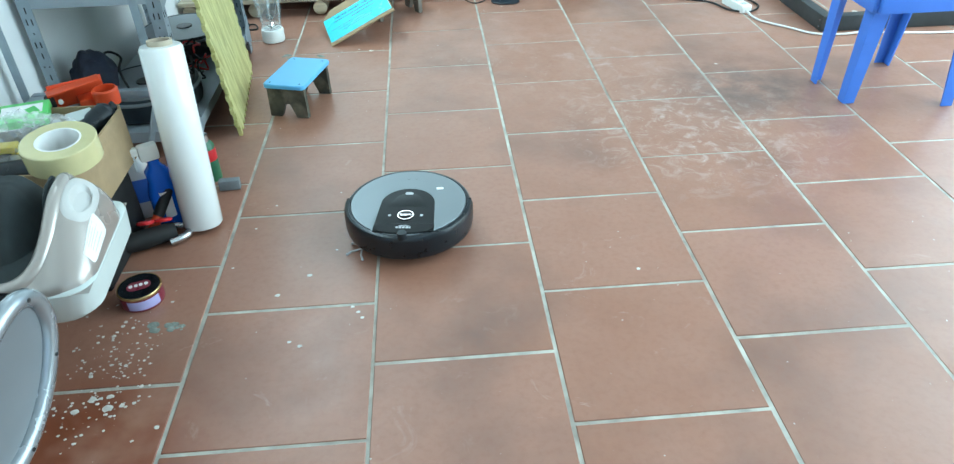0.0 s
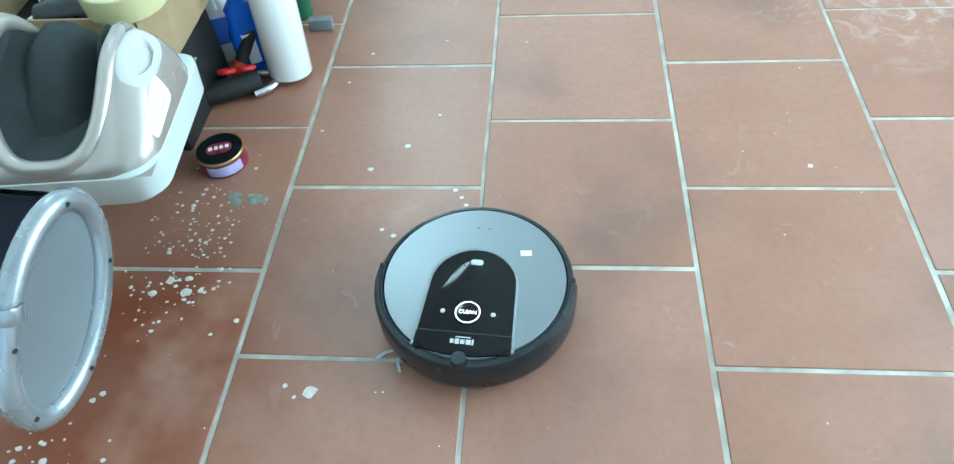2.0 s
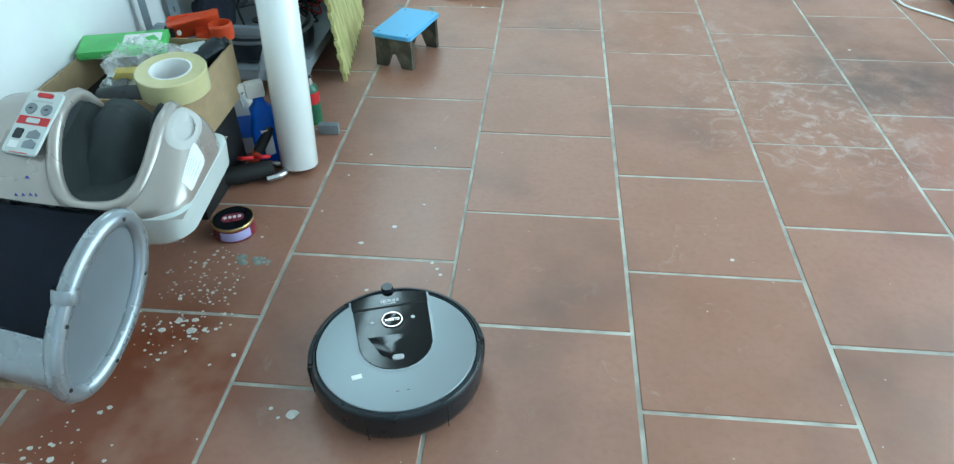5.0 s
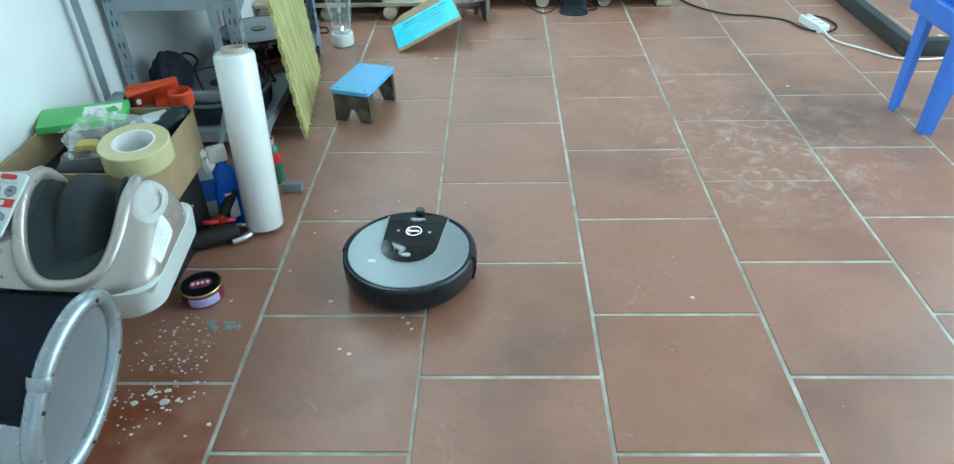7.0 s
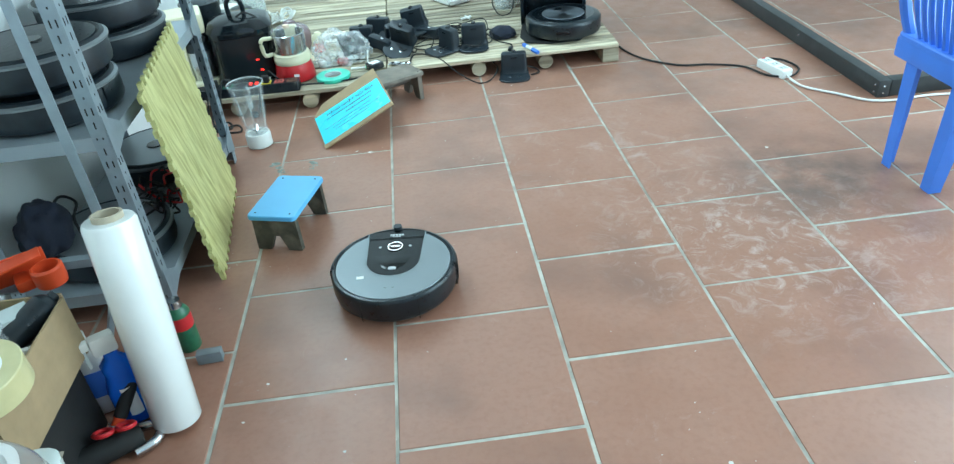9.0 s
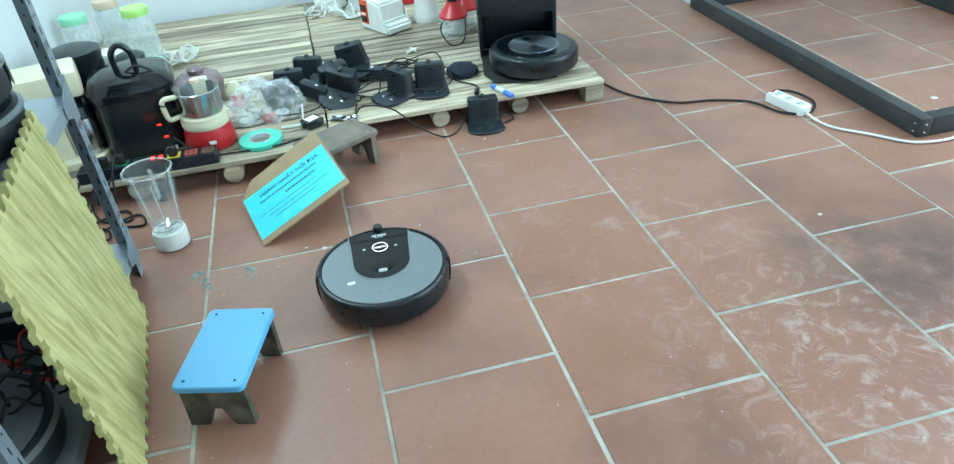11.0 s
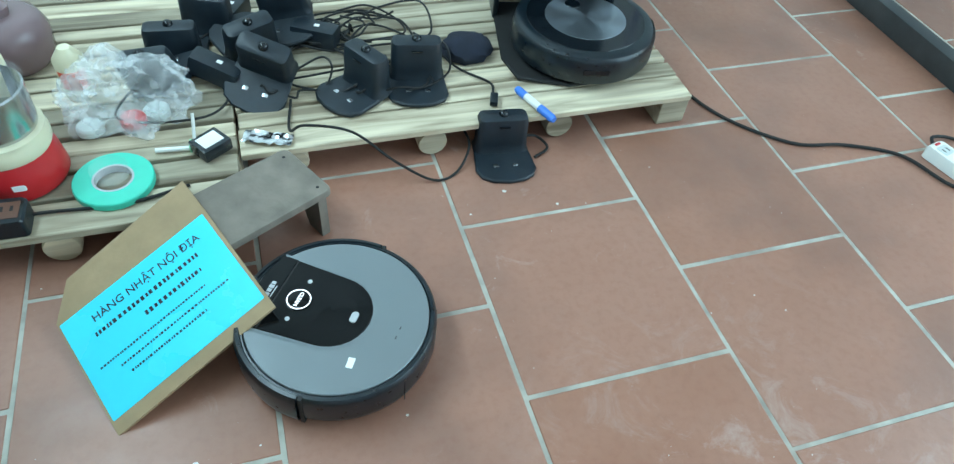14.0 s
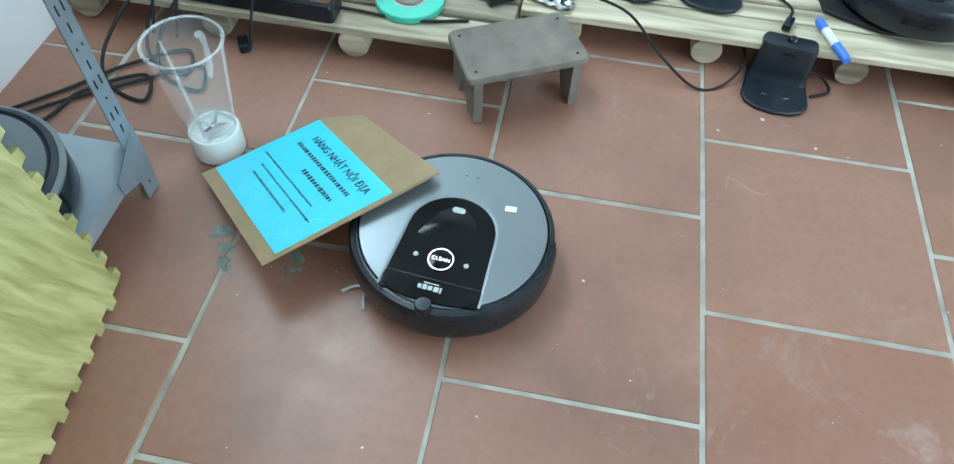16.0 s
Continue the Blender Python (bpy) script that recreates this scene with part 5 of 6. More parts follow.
def scissors():
    s = empty("scissors", pose(-0.20, 0.325, 0.055, 62, 10, 30), "scissors with red loop handles leaning by bottles", "scissors")
    for sx in (-1, 1):
        part("handle", tube([(sx * 0.022 + 0.018 * math.cos(a), 0.0, 0.03 + 0.028 * math.sin(a)) for a in (2 * math.pi * k / 18 for k in range(19))], 0.005, 8, cap=False), RED_PLASTIC, s)
        part("blade", loft([[(sx * 0.004 + x, y, z) for x, y in ((-0.006, -0.001), (0.006, -0.001), (0.006, 0.001), (-0.006, 0.001))] for z in (0.0,)] + [[(-sx * 0.003 + x, y, -0.05) for x, y in ((-0.001, -0.001), (0.001, -0.001), (0.001, 0.001), (-0.001, 0.001))]]), STEEL, s)


scissors()
km = empty("utility_tool", Matrix.Translation((-0.215, 0.315, 0.012)) @ pose(0, 0, 0, -38, 28, 0), "tool with brown and black handle leaning on carton", "hand tool")
part("handle", lathe([(0, 0), (0.012, 0), (0.0135, 0.01), (0.0125, 0.07), (0.0125, 0.12), (0, 0.12)], 20), ORANGE_PLASTIC, km)
part("grip", lathe([(0.0136, 0.06), (0.0145, 0.064), (0.0145, 0.135), (0.012, 0.14), (0.006, 0.137), (0, 0.137)], 20), BLACK_MATT, km)
hd = empty("grinder", pose(-0.205, 0.285, 0.001, 0, 0, 28), "black power tool with steel guard lying on tiles", "power tool")
part("body", lathe([(0, -0.07), (0.022, -0.065), (0.027, -0.02), (0.024, 0.05), (0.02, 0.07), (0, 0.072)], 20), BLACK_MATT, hd, m=pose(0, 0, 0.029, 0, 90, 0))
part("guard", tube(smooth_line([(0.045, -0.03, 0.014), (0.09, -0.02, 0.014), (0.11, 0.02, 0.014), (0.07, 0.04, 0.014)], 5), 0.011, 10), STEEL, hd, "bright steel tubular guard")

# ---- paint drips and floor marks ----


def blob(b, x, y, r, rnd, z=0.0004):
    n = 10
    a0 = rnd.uniform(0, 6)
    ring = [(x + r * rnd.uniform(0.7, 1.15) * math.cos(a0 + 2 * math.pi * k / n), y + r * rnd.uniform(0.6, 1.0) * math.sin(a0 + 2 * math.pi * k / n)) for k in range(n)]
    c = b.verts.new((x, y, z + min(0.0016, r * 0.14)))
    vs = [b.verts.new((p, q, z)) for p, q in ring]
    for k in range(n):
        b.faces.new((c, vs[k], vs[(k + 1) % n]))


def paint_drips():
    rnd = random.Random(11)
    b = bmesh.new()
    for k in range(230):
        x, y = rnd.gauss(-0.17, 0.055), rnd.gauss(-0.165, 0.10)
        if x < -0.34 or abs(x) < 0.012 or abs(y + 0.2) < 0.01:
            continue
        blob(b, x, y, abs(rnd.gauss(0.0018, 0.0013)) + 0.0006, rnd)
    for x, y, r in ((-0.135, -0.272, 0.011), (-0.108, -0.266, 0.007), (-0.085, -0.262, 0.005), (-0.175, -0.245, 0.01), (-0.20, -0.275, 0.009), (-0.14, -0.24, 0.008), (-0.06, -0.36, 0.004), (-0.29, -0.62, 0.012), (-0.26, -0.60, 0.008), (-0.31, -0.58, 0.006), (-0.21, -0.48, 0.006), (-0.02, -0.33, 0.006)):
        blob(b, x, y, r, rnd)
    for k in range(45):
        blob(b, rnd.gauss(-0.27, 0.05), rnd.gauss(-0.60, 0.05), abs(rnd.gauss(0.002, 0.0015)) + 0.0008, rnd)
    for x, y, r in ((0.16, 0.05, 0.007), (0.145, -0.465, 0.013), (0.10, -0.455, 0.005), (0.12, -0.475, 0.004), (0.21, -0.115, 0.005), (0.235, -0.13, 0.006), (0.36, -0.03, 0.005), (0.345, -0.01, 0.006), (0.37, -0.05, 0.005), (0.03, 0.17, 0.004), (0.23, 0.12, 0.007), (1.68, 1.28, 0.007), (0.29, 0.22, 0.004), (0.06, 0.34, 0.004), (0.1, 0.45, 0.004), (0.28, 0.5, 0.003), (1.05, 0.06, 0.006), (0.92, 2.08, 0.005), (1.02, 2.02, 0.004), (0.83, 2.03, 0.003), (0.6, 1.62, 0.003), (0.32, 1.60, 0.009), (0.27, 1.62, 0.005), (0.20, 1.60, 0.003), (2.35, 1.9, 0.012), (2.5, 1.78, 0.015), (2.44, 1.7, 0.006)):
        blob(b, x, y, r, rnd)
    for k in range(130):
        blob(b, rnd.uniform(-0.1, 1.9), rnd.uniform(-0.7, 2.1), rnd.uniform(0.0007, 0.0022), rnd)
    ob = part("paint_drips", b, SPLAT)
    tagged(ob, "dried white paint drips and specks on terracotta tiles", "paint drips", kind="stuff")
    b = bmesh.new()
    for x, y, r in ((-0.02, 1.585, 0.022), (-0.012, 1.56, 0.016), (0.0, 1.535, 0.016), (0.012, 1.52, 0.010), (0.115, 1.57, 0.018), (0.118, 1.545, 0.014), (0.112, 1.525, 0.010), (-0.03, 1.60, 0.012), (-0.11, -0.045, 0.02), (-0.075, -0.04, 0.018), (-0.05, -0.045, 0.012)):
        for k in range(5):
            blob(b, x + rnd.gauss(0, r * 0.4), y + rnd.gauss(0, r * 0.4), r * rnd.uniform(0.3, 0.7), rnd)
    ob = part("cement_smears", b, MORTAR)
    tagged(ob, "grey-green cement smears on tiles", "cement smears", kind="stuff")


paint_drips()

# ---- pallets ----


def pallet(name, x0, x1, y0, y1, seed, label):
    p = empty(name, pose(x0, y0, 0), label, "pallet", "wooden pallets")
    rnd = random.Random(seed)
    zt, th = 0.086, 0.017
    w = x1 - x0
    y = 0.0
    first = True
    while y < y1 - y0 - 0.03:
        d = 0.085 if first else rnd.uniform(0.042, 0.066)
        d = min(d, y1 - y0 - y)
        e = rnd.uniform(-0.004, 0.0)
        bmp = box(0.002 + rnd.uniform(0, 0.004), w - 0.001 + e, y, y + d - 0.004, zt - th + rnd.uniform(-0.002, 0), zt + rnd.uniform(-0.003, 0.001), 0.002, 1)
        part("plank", bmp, PINE, p, smooth=False)
        y += d + rnd.uniform(0.001, 0.009)
        first = False
    for x in (w - 0.038, w - 0.33, w - 0.63, w - 0.93):
        if x > w - 0.1:
            part("runner", box(x - 0.036, x + 0.036, 0.006, y1 - y0 - 0.006, 0.001, 0.066, 0.004), PINE, p, "square pine end runner")
            continue
        bl = lathe([(0, 0.0), (0.031, 0.0), (0.033, 0.003), (0.033, y1 - y0 - 0.01), (0, y1 - y0 - 0.01)], 16)
        bmesh.ops.transform(bl, matrix=pose(0, 0, 0, -90, 0, 0), verts=bl.verts)
        for v in bl.verts:
            v.co.z = max(-0.033, min(0.033, v.co.z))
        part("runner", bl, PINE, p, "round-edged pine runner", m=pose(x, 0.012, 0.0345))
    return p


pallet("pallet", 0.3955, 1.428, 2.212, 3.76, 4, "slatted pine pallet with round runners on tiles")
pallet("pallet", -0.58, 0.3965, 2.068, 3.76, 5, "slatted pine pallet carrying kitchen appliances")
ZP = 0.0875


# ---- charging docks ----


def charging_dock(m, label, first=False):
    d = empty("charging_dock", m, label, "charging dock", "robot charging docks")
    tongue = [(-0.058, 0.03), (0.058, 0.03), (0.064, -0.02), (0.068, -0.065), (0.058, -0.088), (0.035, -0.102), (0, -0.107), (-0.035, -0.102), (-0.058, -0.088), (-0.068, -0.065), (-0.064, -0.02)]
    part("base_plate", prism(tongue, 0.001, 0.009, 0.003), BLACK_DUSTY, d)
    t = part("tower", loft([[(x, y, z) for x, y in rounded_rect(w, dp, min(w, dp) * 0.3, cy=0.012)] for z, w, dp in ((0.006, 0.126, 0.062), (0.016, 0.118, 0.054), (0.034, 0.115, 0.05), (0.086, 0.111, 0.046), (0.094, 0.106, 0.041), (0.097, 0.094, 0.03))]), BLACK_DUSTY, d)
    part("sensor_dome", lathe([(0.011, 0.095), (0.010, 0.102), (0.006, 0.106), (0, 0.107)], 18), BLACK_GLOSS, t, m=pose(0, 0.012, 0))
    part("slot", box(-0.012, 0.012, -0.0145, -0.0125, 0.078, 0.081), BLACK_GLOSS, t)
    for x in (-0.022, 0.022):
        part("contact", box(x - 0.006, x + 0.006, -0.062, -0.052, 0.0085, 0.0105, 0.001), STEEL, d, "bright metal contact")
    return d


for m, lab in (
    (pose(0.952, 2.205, 0, 0, 0, -7), "black charging dock standing on tiles beside pallet"),
    (pose(0.475, 2.425, ZP + 0.042, 30, 14, -28), "black charging dock tipped up on pile"),
    (pose(0.545, 2.64, ZP + 0.034, 8, -10, -8), "black charging dock among tangled leads"),
    (pose(0.37, 2.67, ZP, 0, 0, 160), "black charging dock turned away on pallet"),
    (pose(0.26, 2.46, ZP + 0.012, -10, 12, 165), "black charging dock beside plastic bag"),
    (pose(0.675, 2.375, ZP, 0, 0, -60), "black charging dock turned sideways on pallet"),
    (pose(0.80, 2.39, ZP, 0, 0, -10), "dusty black charging dock on pallet slats"),
    (pose(0.29, 2.56, ZP, 0, 0, 175), "black charging dock pushed behind others"),
    (pose(0.45, 2.555, ZP + 0.012, -14, 6, 200), "black charging dock lying in a pile of leads"),
):
    charging_dock(m, lab)
for m in (pose(0.365, 2.45, ZP + 0.018, 0, 18, -28), pose(0.42, 2.69, ZP, 0, 0, 60), pose(0.60, 2.57, ZP, 0, 0, -30)):
    a = empty("power_adapter", m, "black power adapter brick on pallet", "power adapter", "black power adapters")
    part("brick", box(-0.055, 0.055, -0.025, 0.025, 0.001, 0.05, 0.011), BLACK_DUSTY, a)
    part("sticker", box(0.0, 0.012, -0.006, 0.004, 0.0498, 0.0506), WHITE_PAPER, a, smooth=False)
rnd = random.Random(21)
for k in range(18):
    cx, cy = rnd.uniform(0.30, 0.80), rnd.uniform(2.38, 2.62)
    pts = []
    a = rnd.uniform(0, 6.28)
    rr = rnd.uniform(0.03, 0.085)
    for i in range(rnd.randint(9, 15)):
        a += rnd.uniform(0.6, 1.0)
        rr = max(0.025, rr + rnd.uniform(-0.015, 0.015))
        cx += rnd.uniform(-0.03, 0.03)
        pts.append((min(0.92, cx + rr * 1.25 * math.cos(a)), max(2.25, cy + rr * math.sin(a)), ZP + 0.004 + abs(rnd.gauss(0.006, 0.012))))
    cable("charger_lead", pts, 0.0026, BLACK_MATT, "tangled black charger lead lying on pallet", 6)
cable("charger_lead", [(0.515, 2.36, ZP + 0.005), (0.50, 2.26, ZP + 0.006), (0.53, 2.215, ZP + 0.05), (0.62, 2.20, ZP + 0.03), (0.70, 2.17, 0.05), (0.78, 2.14, 0.006), (0.84, 2.16, 0.005), (0.88, 2.22, 0.03), (0.86, 2.30, 0.045)], 0.003, BLACK_MATT, "black charger lead hanging over pallet edge")
cable("charger_lead", [(1.0, 2.215, 0.03), (1.045, 2.225, 0.012), (1.06, 2.19, 0.005), (1.02, 2.165, 0.005)], 0.0032, BLACK_MATT, "black lead looped behind dock")
cable("charger_lead", [(0.80, 2.42, ZP + 0.10), (0.84, 2.46, ZP + 0.05), (0.90, 2.40, ZP + 0.01), (0.96, 2.34, ZP + 0.004), (0.955, 2.295, ZP + 0.006)], 0.003, BLACK_MATT, "black lead ending in a plug")
pl = part("plug", box(-0.009, 0.009, -0.02, 0.018, 0.0, 0.014, 0.004), BLACK_SATIN, m=pose(0.95, 2.275, ZP, 0, 0, -20))
tagged(pl, "small black mains plug on pallet slat", "plug")
ms = empty("felt_pouch", pose(0.94, 2.46, ZP), "dark navy cloth pouch on pallet", "pouch")
b = bmesh.new()
bmesh.ops.create_icosphere(b, subdivisions=3, radius=1)
for v in b.verts:
    v.co *= 1 + 0.2 * noise.noise(v.co * 2.5)
    v.co = Vector((v.co.x * 0.06, v.co.y * 0.05, max(v.co.z, -0.5) * 0.035 + 0.0176))
part("cloth", b, NAVY_CLOTH, ms)
hk = empty("white_hook", pose(0.80, 2.80, ZP, 0, 0, 30), "small white plastic hook on pallet", "hook")
part("bar", tube([(-0.03, 0, 0.006), (0.03, 0, 0.006)], 0.006, 8), WHITE_PLASTIC, hk)
part("cross", tube([(0.005, -0.022, 0.006), (0.012, 0.022, 0.006)], 0.006, 8), WHITE_PLASTIC, hk)


def marker_pen():
    p = empty("marker_pen", Matrix.Translation((1.033, 2.24, ZP + 0.0095)) @ pose(0, 0, 0, 90, 0, 20), "blue and white marker pen lying on pallet", "marker pen")
    part("barrel", lathe([(0.0088, -0.03), (0.0088, 0.022)], 20), WHITE_PLASTIC, p)
    part("cap", lathe([(0.0095, 0.02), (0.0095, 0.062), (0.007, 0.068), (0, 0.068)], 20), BLUE_PLASTIC, p)
    part("end", lathe([(0, -0.062), (0.007, -0.062), (0.0092, -0.055), (0.0092, -0.028)], 20), BLUE_PLASTIC, p)


marker_pen()


def radial_metal():
    """Spun metal disc: streaks that run round the centre."""
    m = bpy.data.materials.new("spun_metal_disc")
    m.use_nodes = True
    nd, ln = m.node_tree.nodes, m.node_tree.links
    p = nd["Principled BSDF"]
    p.inputs["Base Color"].default_value = (0.30, 0.34, 0.38, 1)
    p.inputs["Metallic"].default_value, p.inputs["Roughness"].default_value = 0.95, 0.3
    p.inputs["Anisotropic"].default_value = 0.95
    t = nd.new("ShaderNodeTangent")
    t.direction_type, t.axis = "RADIAL", "Z"
    ln.new(t.outputs[0], p.inputs["Tangent"])
    return m


SPUN = radial_metal()


def emptying_dock():
    d = empty("emptying_dock", pose(1.205, 2.59, ZP, 0, 0, -12), "tall black self-emptying robot dock on pallet", "docking station")
    part("tower", box(-0.155, 0.155, 0.075, 0.192, 0.001, 0.176, 0.012), BLACK_SATIN, d)
    for s in (-1, 1):
        part("side_wall", box(s * 0.148 - 0.007, s * 0.148 + 0.007, -0.02, 0.075, 0.001, 0.174, 0.004), BLACK_SATIN, d)
    part("bin_cover", prism(rounded_rect(0.315, 0.215, 0.022, cy=0.085), 0.172, 0.335, 0.008), BLACK_SATIN, d, "matt black bin cover")
    part("pull_tab", box(0.02, 0.075, -0.0245, 0.002, 0.3325, 0.3375, 0.001), TAN, d, "tan leather pull tab")
    part("ramp", prism([(-0.15, 0.05), (0.15, 0.05), (0.15, -0.20), (0.12, -0.28), (0, -0.305), (-0.12, -0.28), (-0.15, -0.20)], 0.001, 0.008, 0.002), BLACK_MATT, d)


emptying_dock()


def docked_robot():
    r = empty("docked_robot", pose(1.220, 2.43, ZP + 0.009, 0, 0, -12), "black robot vacuum with spun metal disc on dock", "robot vacuum")
    part("chassis", lathe([(0, 0.004), (0.15, 0.004), (0.163, 0.012), (0.168, 0.025), (0.168, 0.066), (0.165, 0.076), (0.157, 0.081), (0.14, 0.082), (0, 0.082)], 80), BLACK_SATIN, r)
    part("top_ring", lathe([(0.142, 0.0815), (0.141, 0.0828), (0.096, 0.083)], 64), BLACK_GLOSS, r, "glossy black top ring")
    part("metal_disc", lathe([(0.098, 0.081), (0.097, 0.0842), (0, 0.0845)], 64), SPUN, r, "spun dark metal disc")
    part("dimple", lathe([(0.019, 0.0842), (0.018, 0.0852), (0, 0.0848)], 28), BLACK_GLOSS, r, m=pose(-0.022, 0.055, 0))
    part("bumper", lathe([(0.168, 0.012), (0.172, 0.02), (0.172, 0.064), (0.1695, 0.074), (0.166, 0.078)], 64, (175, 365)), BLACK_SATIN, r)
    part("camera_slot", box(-0.03, 0.03, -0.1732, -0.169, 0.038, 0.052, 0.002), BLACK_GLOSS, r)


docked_robot()

# ---- kitchen appliances ----


def mixer(m, jar_top=True):
    """White blender base with a wedge body, orange panel and clear jar."""
    d = empty("blender", m, "cream-white blender with orange panel and clear jar", "blender")
    o = [(-0.105, 0.0), (0.105, 0.0), (0.11, 0.015), (0.105, 0.035), (0.07, 0.05), (0.055, 0.13), (-0.06, 0.15), (-0.09, 0.14), (-0.108, 0.02)]
    b = loft([[(x, y, z + 0.001) for x, z in o] for y in (-0.07, 0.07)])
    bmesh.ops.bevel(b, geom=[e for e in b.edges], offset=0.009, segments=2, affect="EDGES")
    part("body", b, WHITE_PLASTIC, d)
    pn = part("side_panel", box(-0.088, -0.03, -0.0735, -0.0705, 0.03, 0.135, 0.001), ORANGE_PLASTIC, d, "orange control panel")
    for z in (0.05, 0.10):
        part("dial", box(-0.08, -0.04, -0.076, -0.073, z - 0.013, z + 0.013, 0.001), BLACK_GLOSS, pn)
    part("button", box(-0.078, -0.045, -0.0785, -0.0725, 0.068, 0.078, 0.002), WHITE_PLASTIC, pn)
    part("jar_collar", lathe([(0.045, 0.135), (0.042, 0.16), (0.036, 0.165), (0, 0.165)], 32), WHITE_PLASTIC, d, m=pose(-0.01, 0, 0))
    part("jar", lathe([(0.036, 0.166), (0.048, 0.24), (0.052, 0.32), (0.049, 0.32), (0.045, 0.24), (0.033, 0.17), (0, 0.17)], 36), JAR_GLASS, d, m=pose(-0.01, 0, 0))
    return d


mixer(pose(0.745, 3.16, ZP, 0, 0, -62))


def round_blender(m, label, collar=WHITE_PLASTIC, base=WHITE_PLASTIC, h=0.16, r=0.065):
    d = empty("blender", m, label, "blender", "white kitchen blenders")
    part("body", lathe([(0, 0.001), (r, 0.001), (r * 1.05, 0.008), (r * 0.98, 0.035), (r * 0.72, h * 0.8), (r * 0.7, h), (0, h)], 36), base, d)
    pn = part("switch_panel", box(-0.025, 0.025, -r * 1.0, -r * 0.8, 0.03, 0.075, 0.005), PALE_TRIM, d, "pale push-button panel", m=pose(0, 0.004, 0, -14, 0, 0))
    for k in range(4):
        part("button", box(-0.02 + 0.011 * k, -0.013 + 0.011 * k, -r * 1.05, -r * 0.99, 0.045, 0.06, 0.001), GREEN_LID, pn)
    part("collar", lathe([(r * 0.74, h), (r * 0.76, h + 0.035), (r * 0.6, h + 0.042), (0, h + 0.042)], 32), collar, d)
    part("jar", lathe([(r * 0.6, h + 0.043), (r * 0.82, h + 0.12), (r * 0.85, h + 0.19), (r * 0.80, h + 0.19), (r * 0.77, h + 0.12), (r * 0.55, h + 0.047), (0, h + 0.047)], 32), JAR_GLASS, d)
    return d


round_blender(pose(0.945, 3.185, ZP, 0, 0, -10), "white round blender with clear jar on pallet")
round_blender(pose(0.53, 3.62, ZP, 0, 0, 15), "white blender with yellow collar on pallet", YELLOW, WHITE_PLASTIC, 0.13, 0.075)
round_blender(pose(0.665, 3.52, ZP, 0, 0, 0), "plain white blender standing behind others", WHITE_PLASTIC, PALE_TRIM, 0.15, 0.055)
round_blender(pose(0.80, 3.45, ZP, 0, 0, 0), "cream blender standing behind others", CREAM, WHITE_PLASTIC, 0.14, 0.06)
round_blender(pose(0.90, 3.52, ZP, 0, 0, 0), "white blender with red collar behind others", RED_PLASTIC, RED_PLASTIC, 0.2, 0.05)
round_blender(pose(1.05, 3.48, ZP, 0, 0, 0), "pale blender with steel collar behind others", STEEL, CREAM, 0.22, 0.055)


def hand_chopper(m):
    d = empty("hand_chopper", m, "red hand chopper with clear bowl on pallet", "food chopper")
    part("bowl", lathe([(0, 0.001), (0.05, 0.001), (0.058, 0.02), (0.06, 0.085), (0.057, 0.085), (0.054, 0.02), (0, 0.006)], 36), JAR_GLASS, d)
    part("lid", lathe([(0.062, 0.083), (0.063, 0.092), (0.045, 0.115), (0.028, 0.14), (0.024, 0.15), (0, 0.15)], 36), RED_PLASTIC, d, "glossy red lid")
    part("motor", lathe([(0.024, 0.15), (0.022, 0.24), (0.025, 0.30), (0.02, 0.32), (0, 0.32)], 28), BLACK_SATIN, d)
    part("grip_stripe", lathe([(0.0255, 0.26), (0.0265, 0.28), (0.0255, 0.31)], 24), RED_PLASTIC, d)


hand_chopper(pose(1.018, 2.93, ZP))
hand_chopper(pose(1.10, 3.02, ZP))
cable("appliance_cord", [(1.05, 2.95, ZP + 0.15), (1.06, 2.89, ZP + 0.07), (1.03, 2.82, ZP + 0.004), (0.97, 2.80, ZP + 0.004), (0.945, 2.87, ZP + 0.05), (0.98, 2.90, ZP + 0.1)], 0.003, BLACK_MATT, "black appliance cord looped on pallet")


def cord_bundle(m, mat, seed, label):
    rnd2 = random.Random(seed)
    c = empty("cord_bundle", m, label, "cord")
    for k in range(8):
        a = rnd2.uniform(-0.8, 0.8) + (0 if k % 2 else math.pi)
        L = rnd2.uniform(0.06, 0.10)
        q = [(0, 0, 0.015), (L * 0.5 * math.cos(a + 0.4), L * 0.5 * math.sin(a + 0.4), 0.02 + 0.05 * rnd2.random()), (L * math.cos(a), L * math.sin(a), 0.012 + 0.05 * rnd2.random()), (L * 0.5 * math.cos(a - 0.4), L * 0.5 * math.sin(a - 0.4), 0.008), (0, 0, 0.012)]
        part("loop", tube(smooth_line(q, 6), 0.0042, 7), mat, c)
    part("tie", tube([(-0.012, -0.008, 0.012), (0.012, 0.008, 0.016)], 0.009, 8), mat, c)


cord_bundle(pose(-0.165, 3.10, ZP, 0, 0, 20), WHITE_PLASTIC, 5, "bundled white mains cord on pallet")
cord_bundle(pose(0.47, 3.49, ZP, 0, 0, 70), WHITE_PLASTIC, 6, "bundled white mains cord by blender")
cord_bundle(pose(0.58, 3.40, ZP, 0, 0, -20), WHITE_PLASTIC, 8, "loose white mains cord by blender")


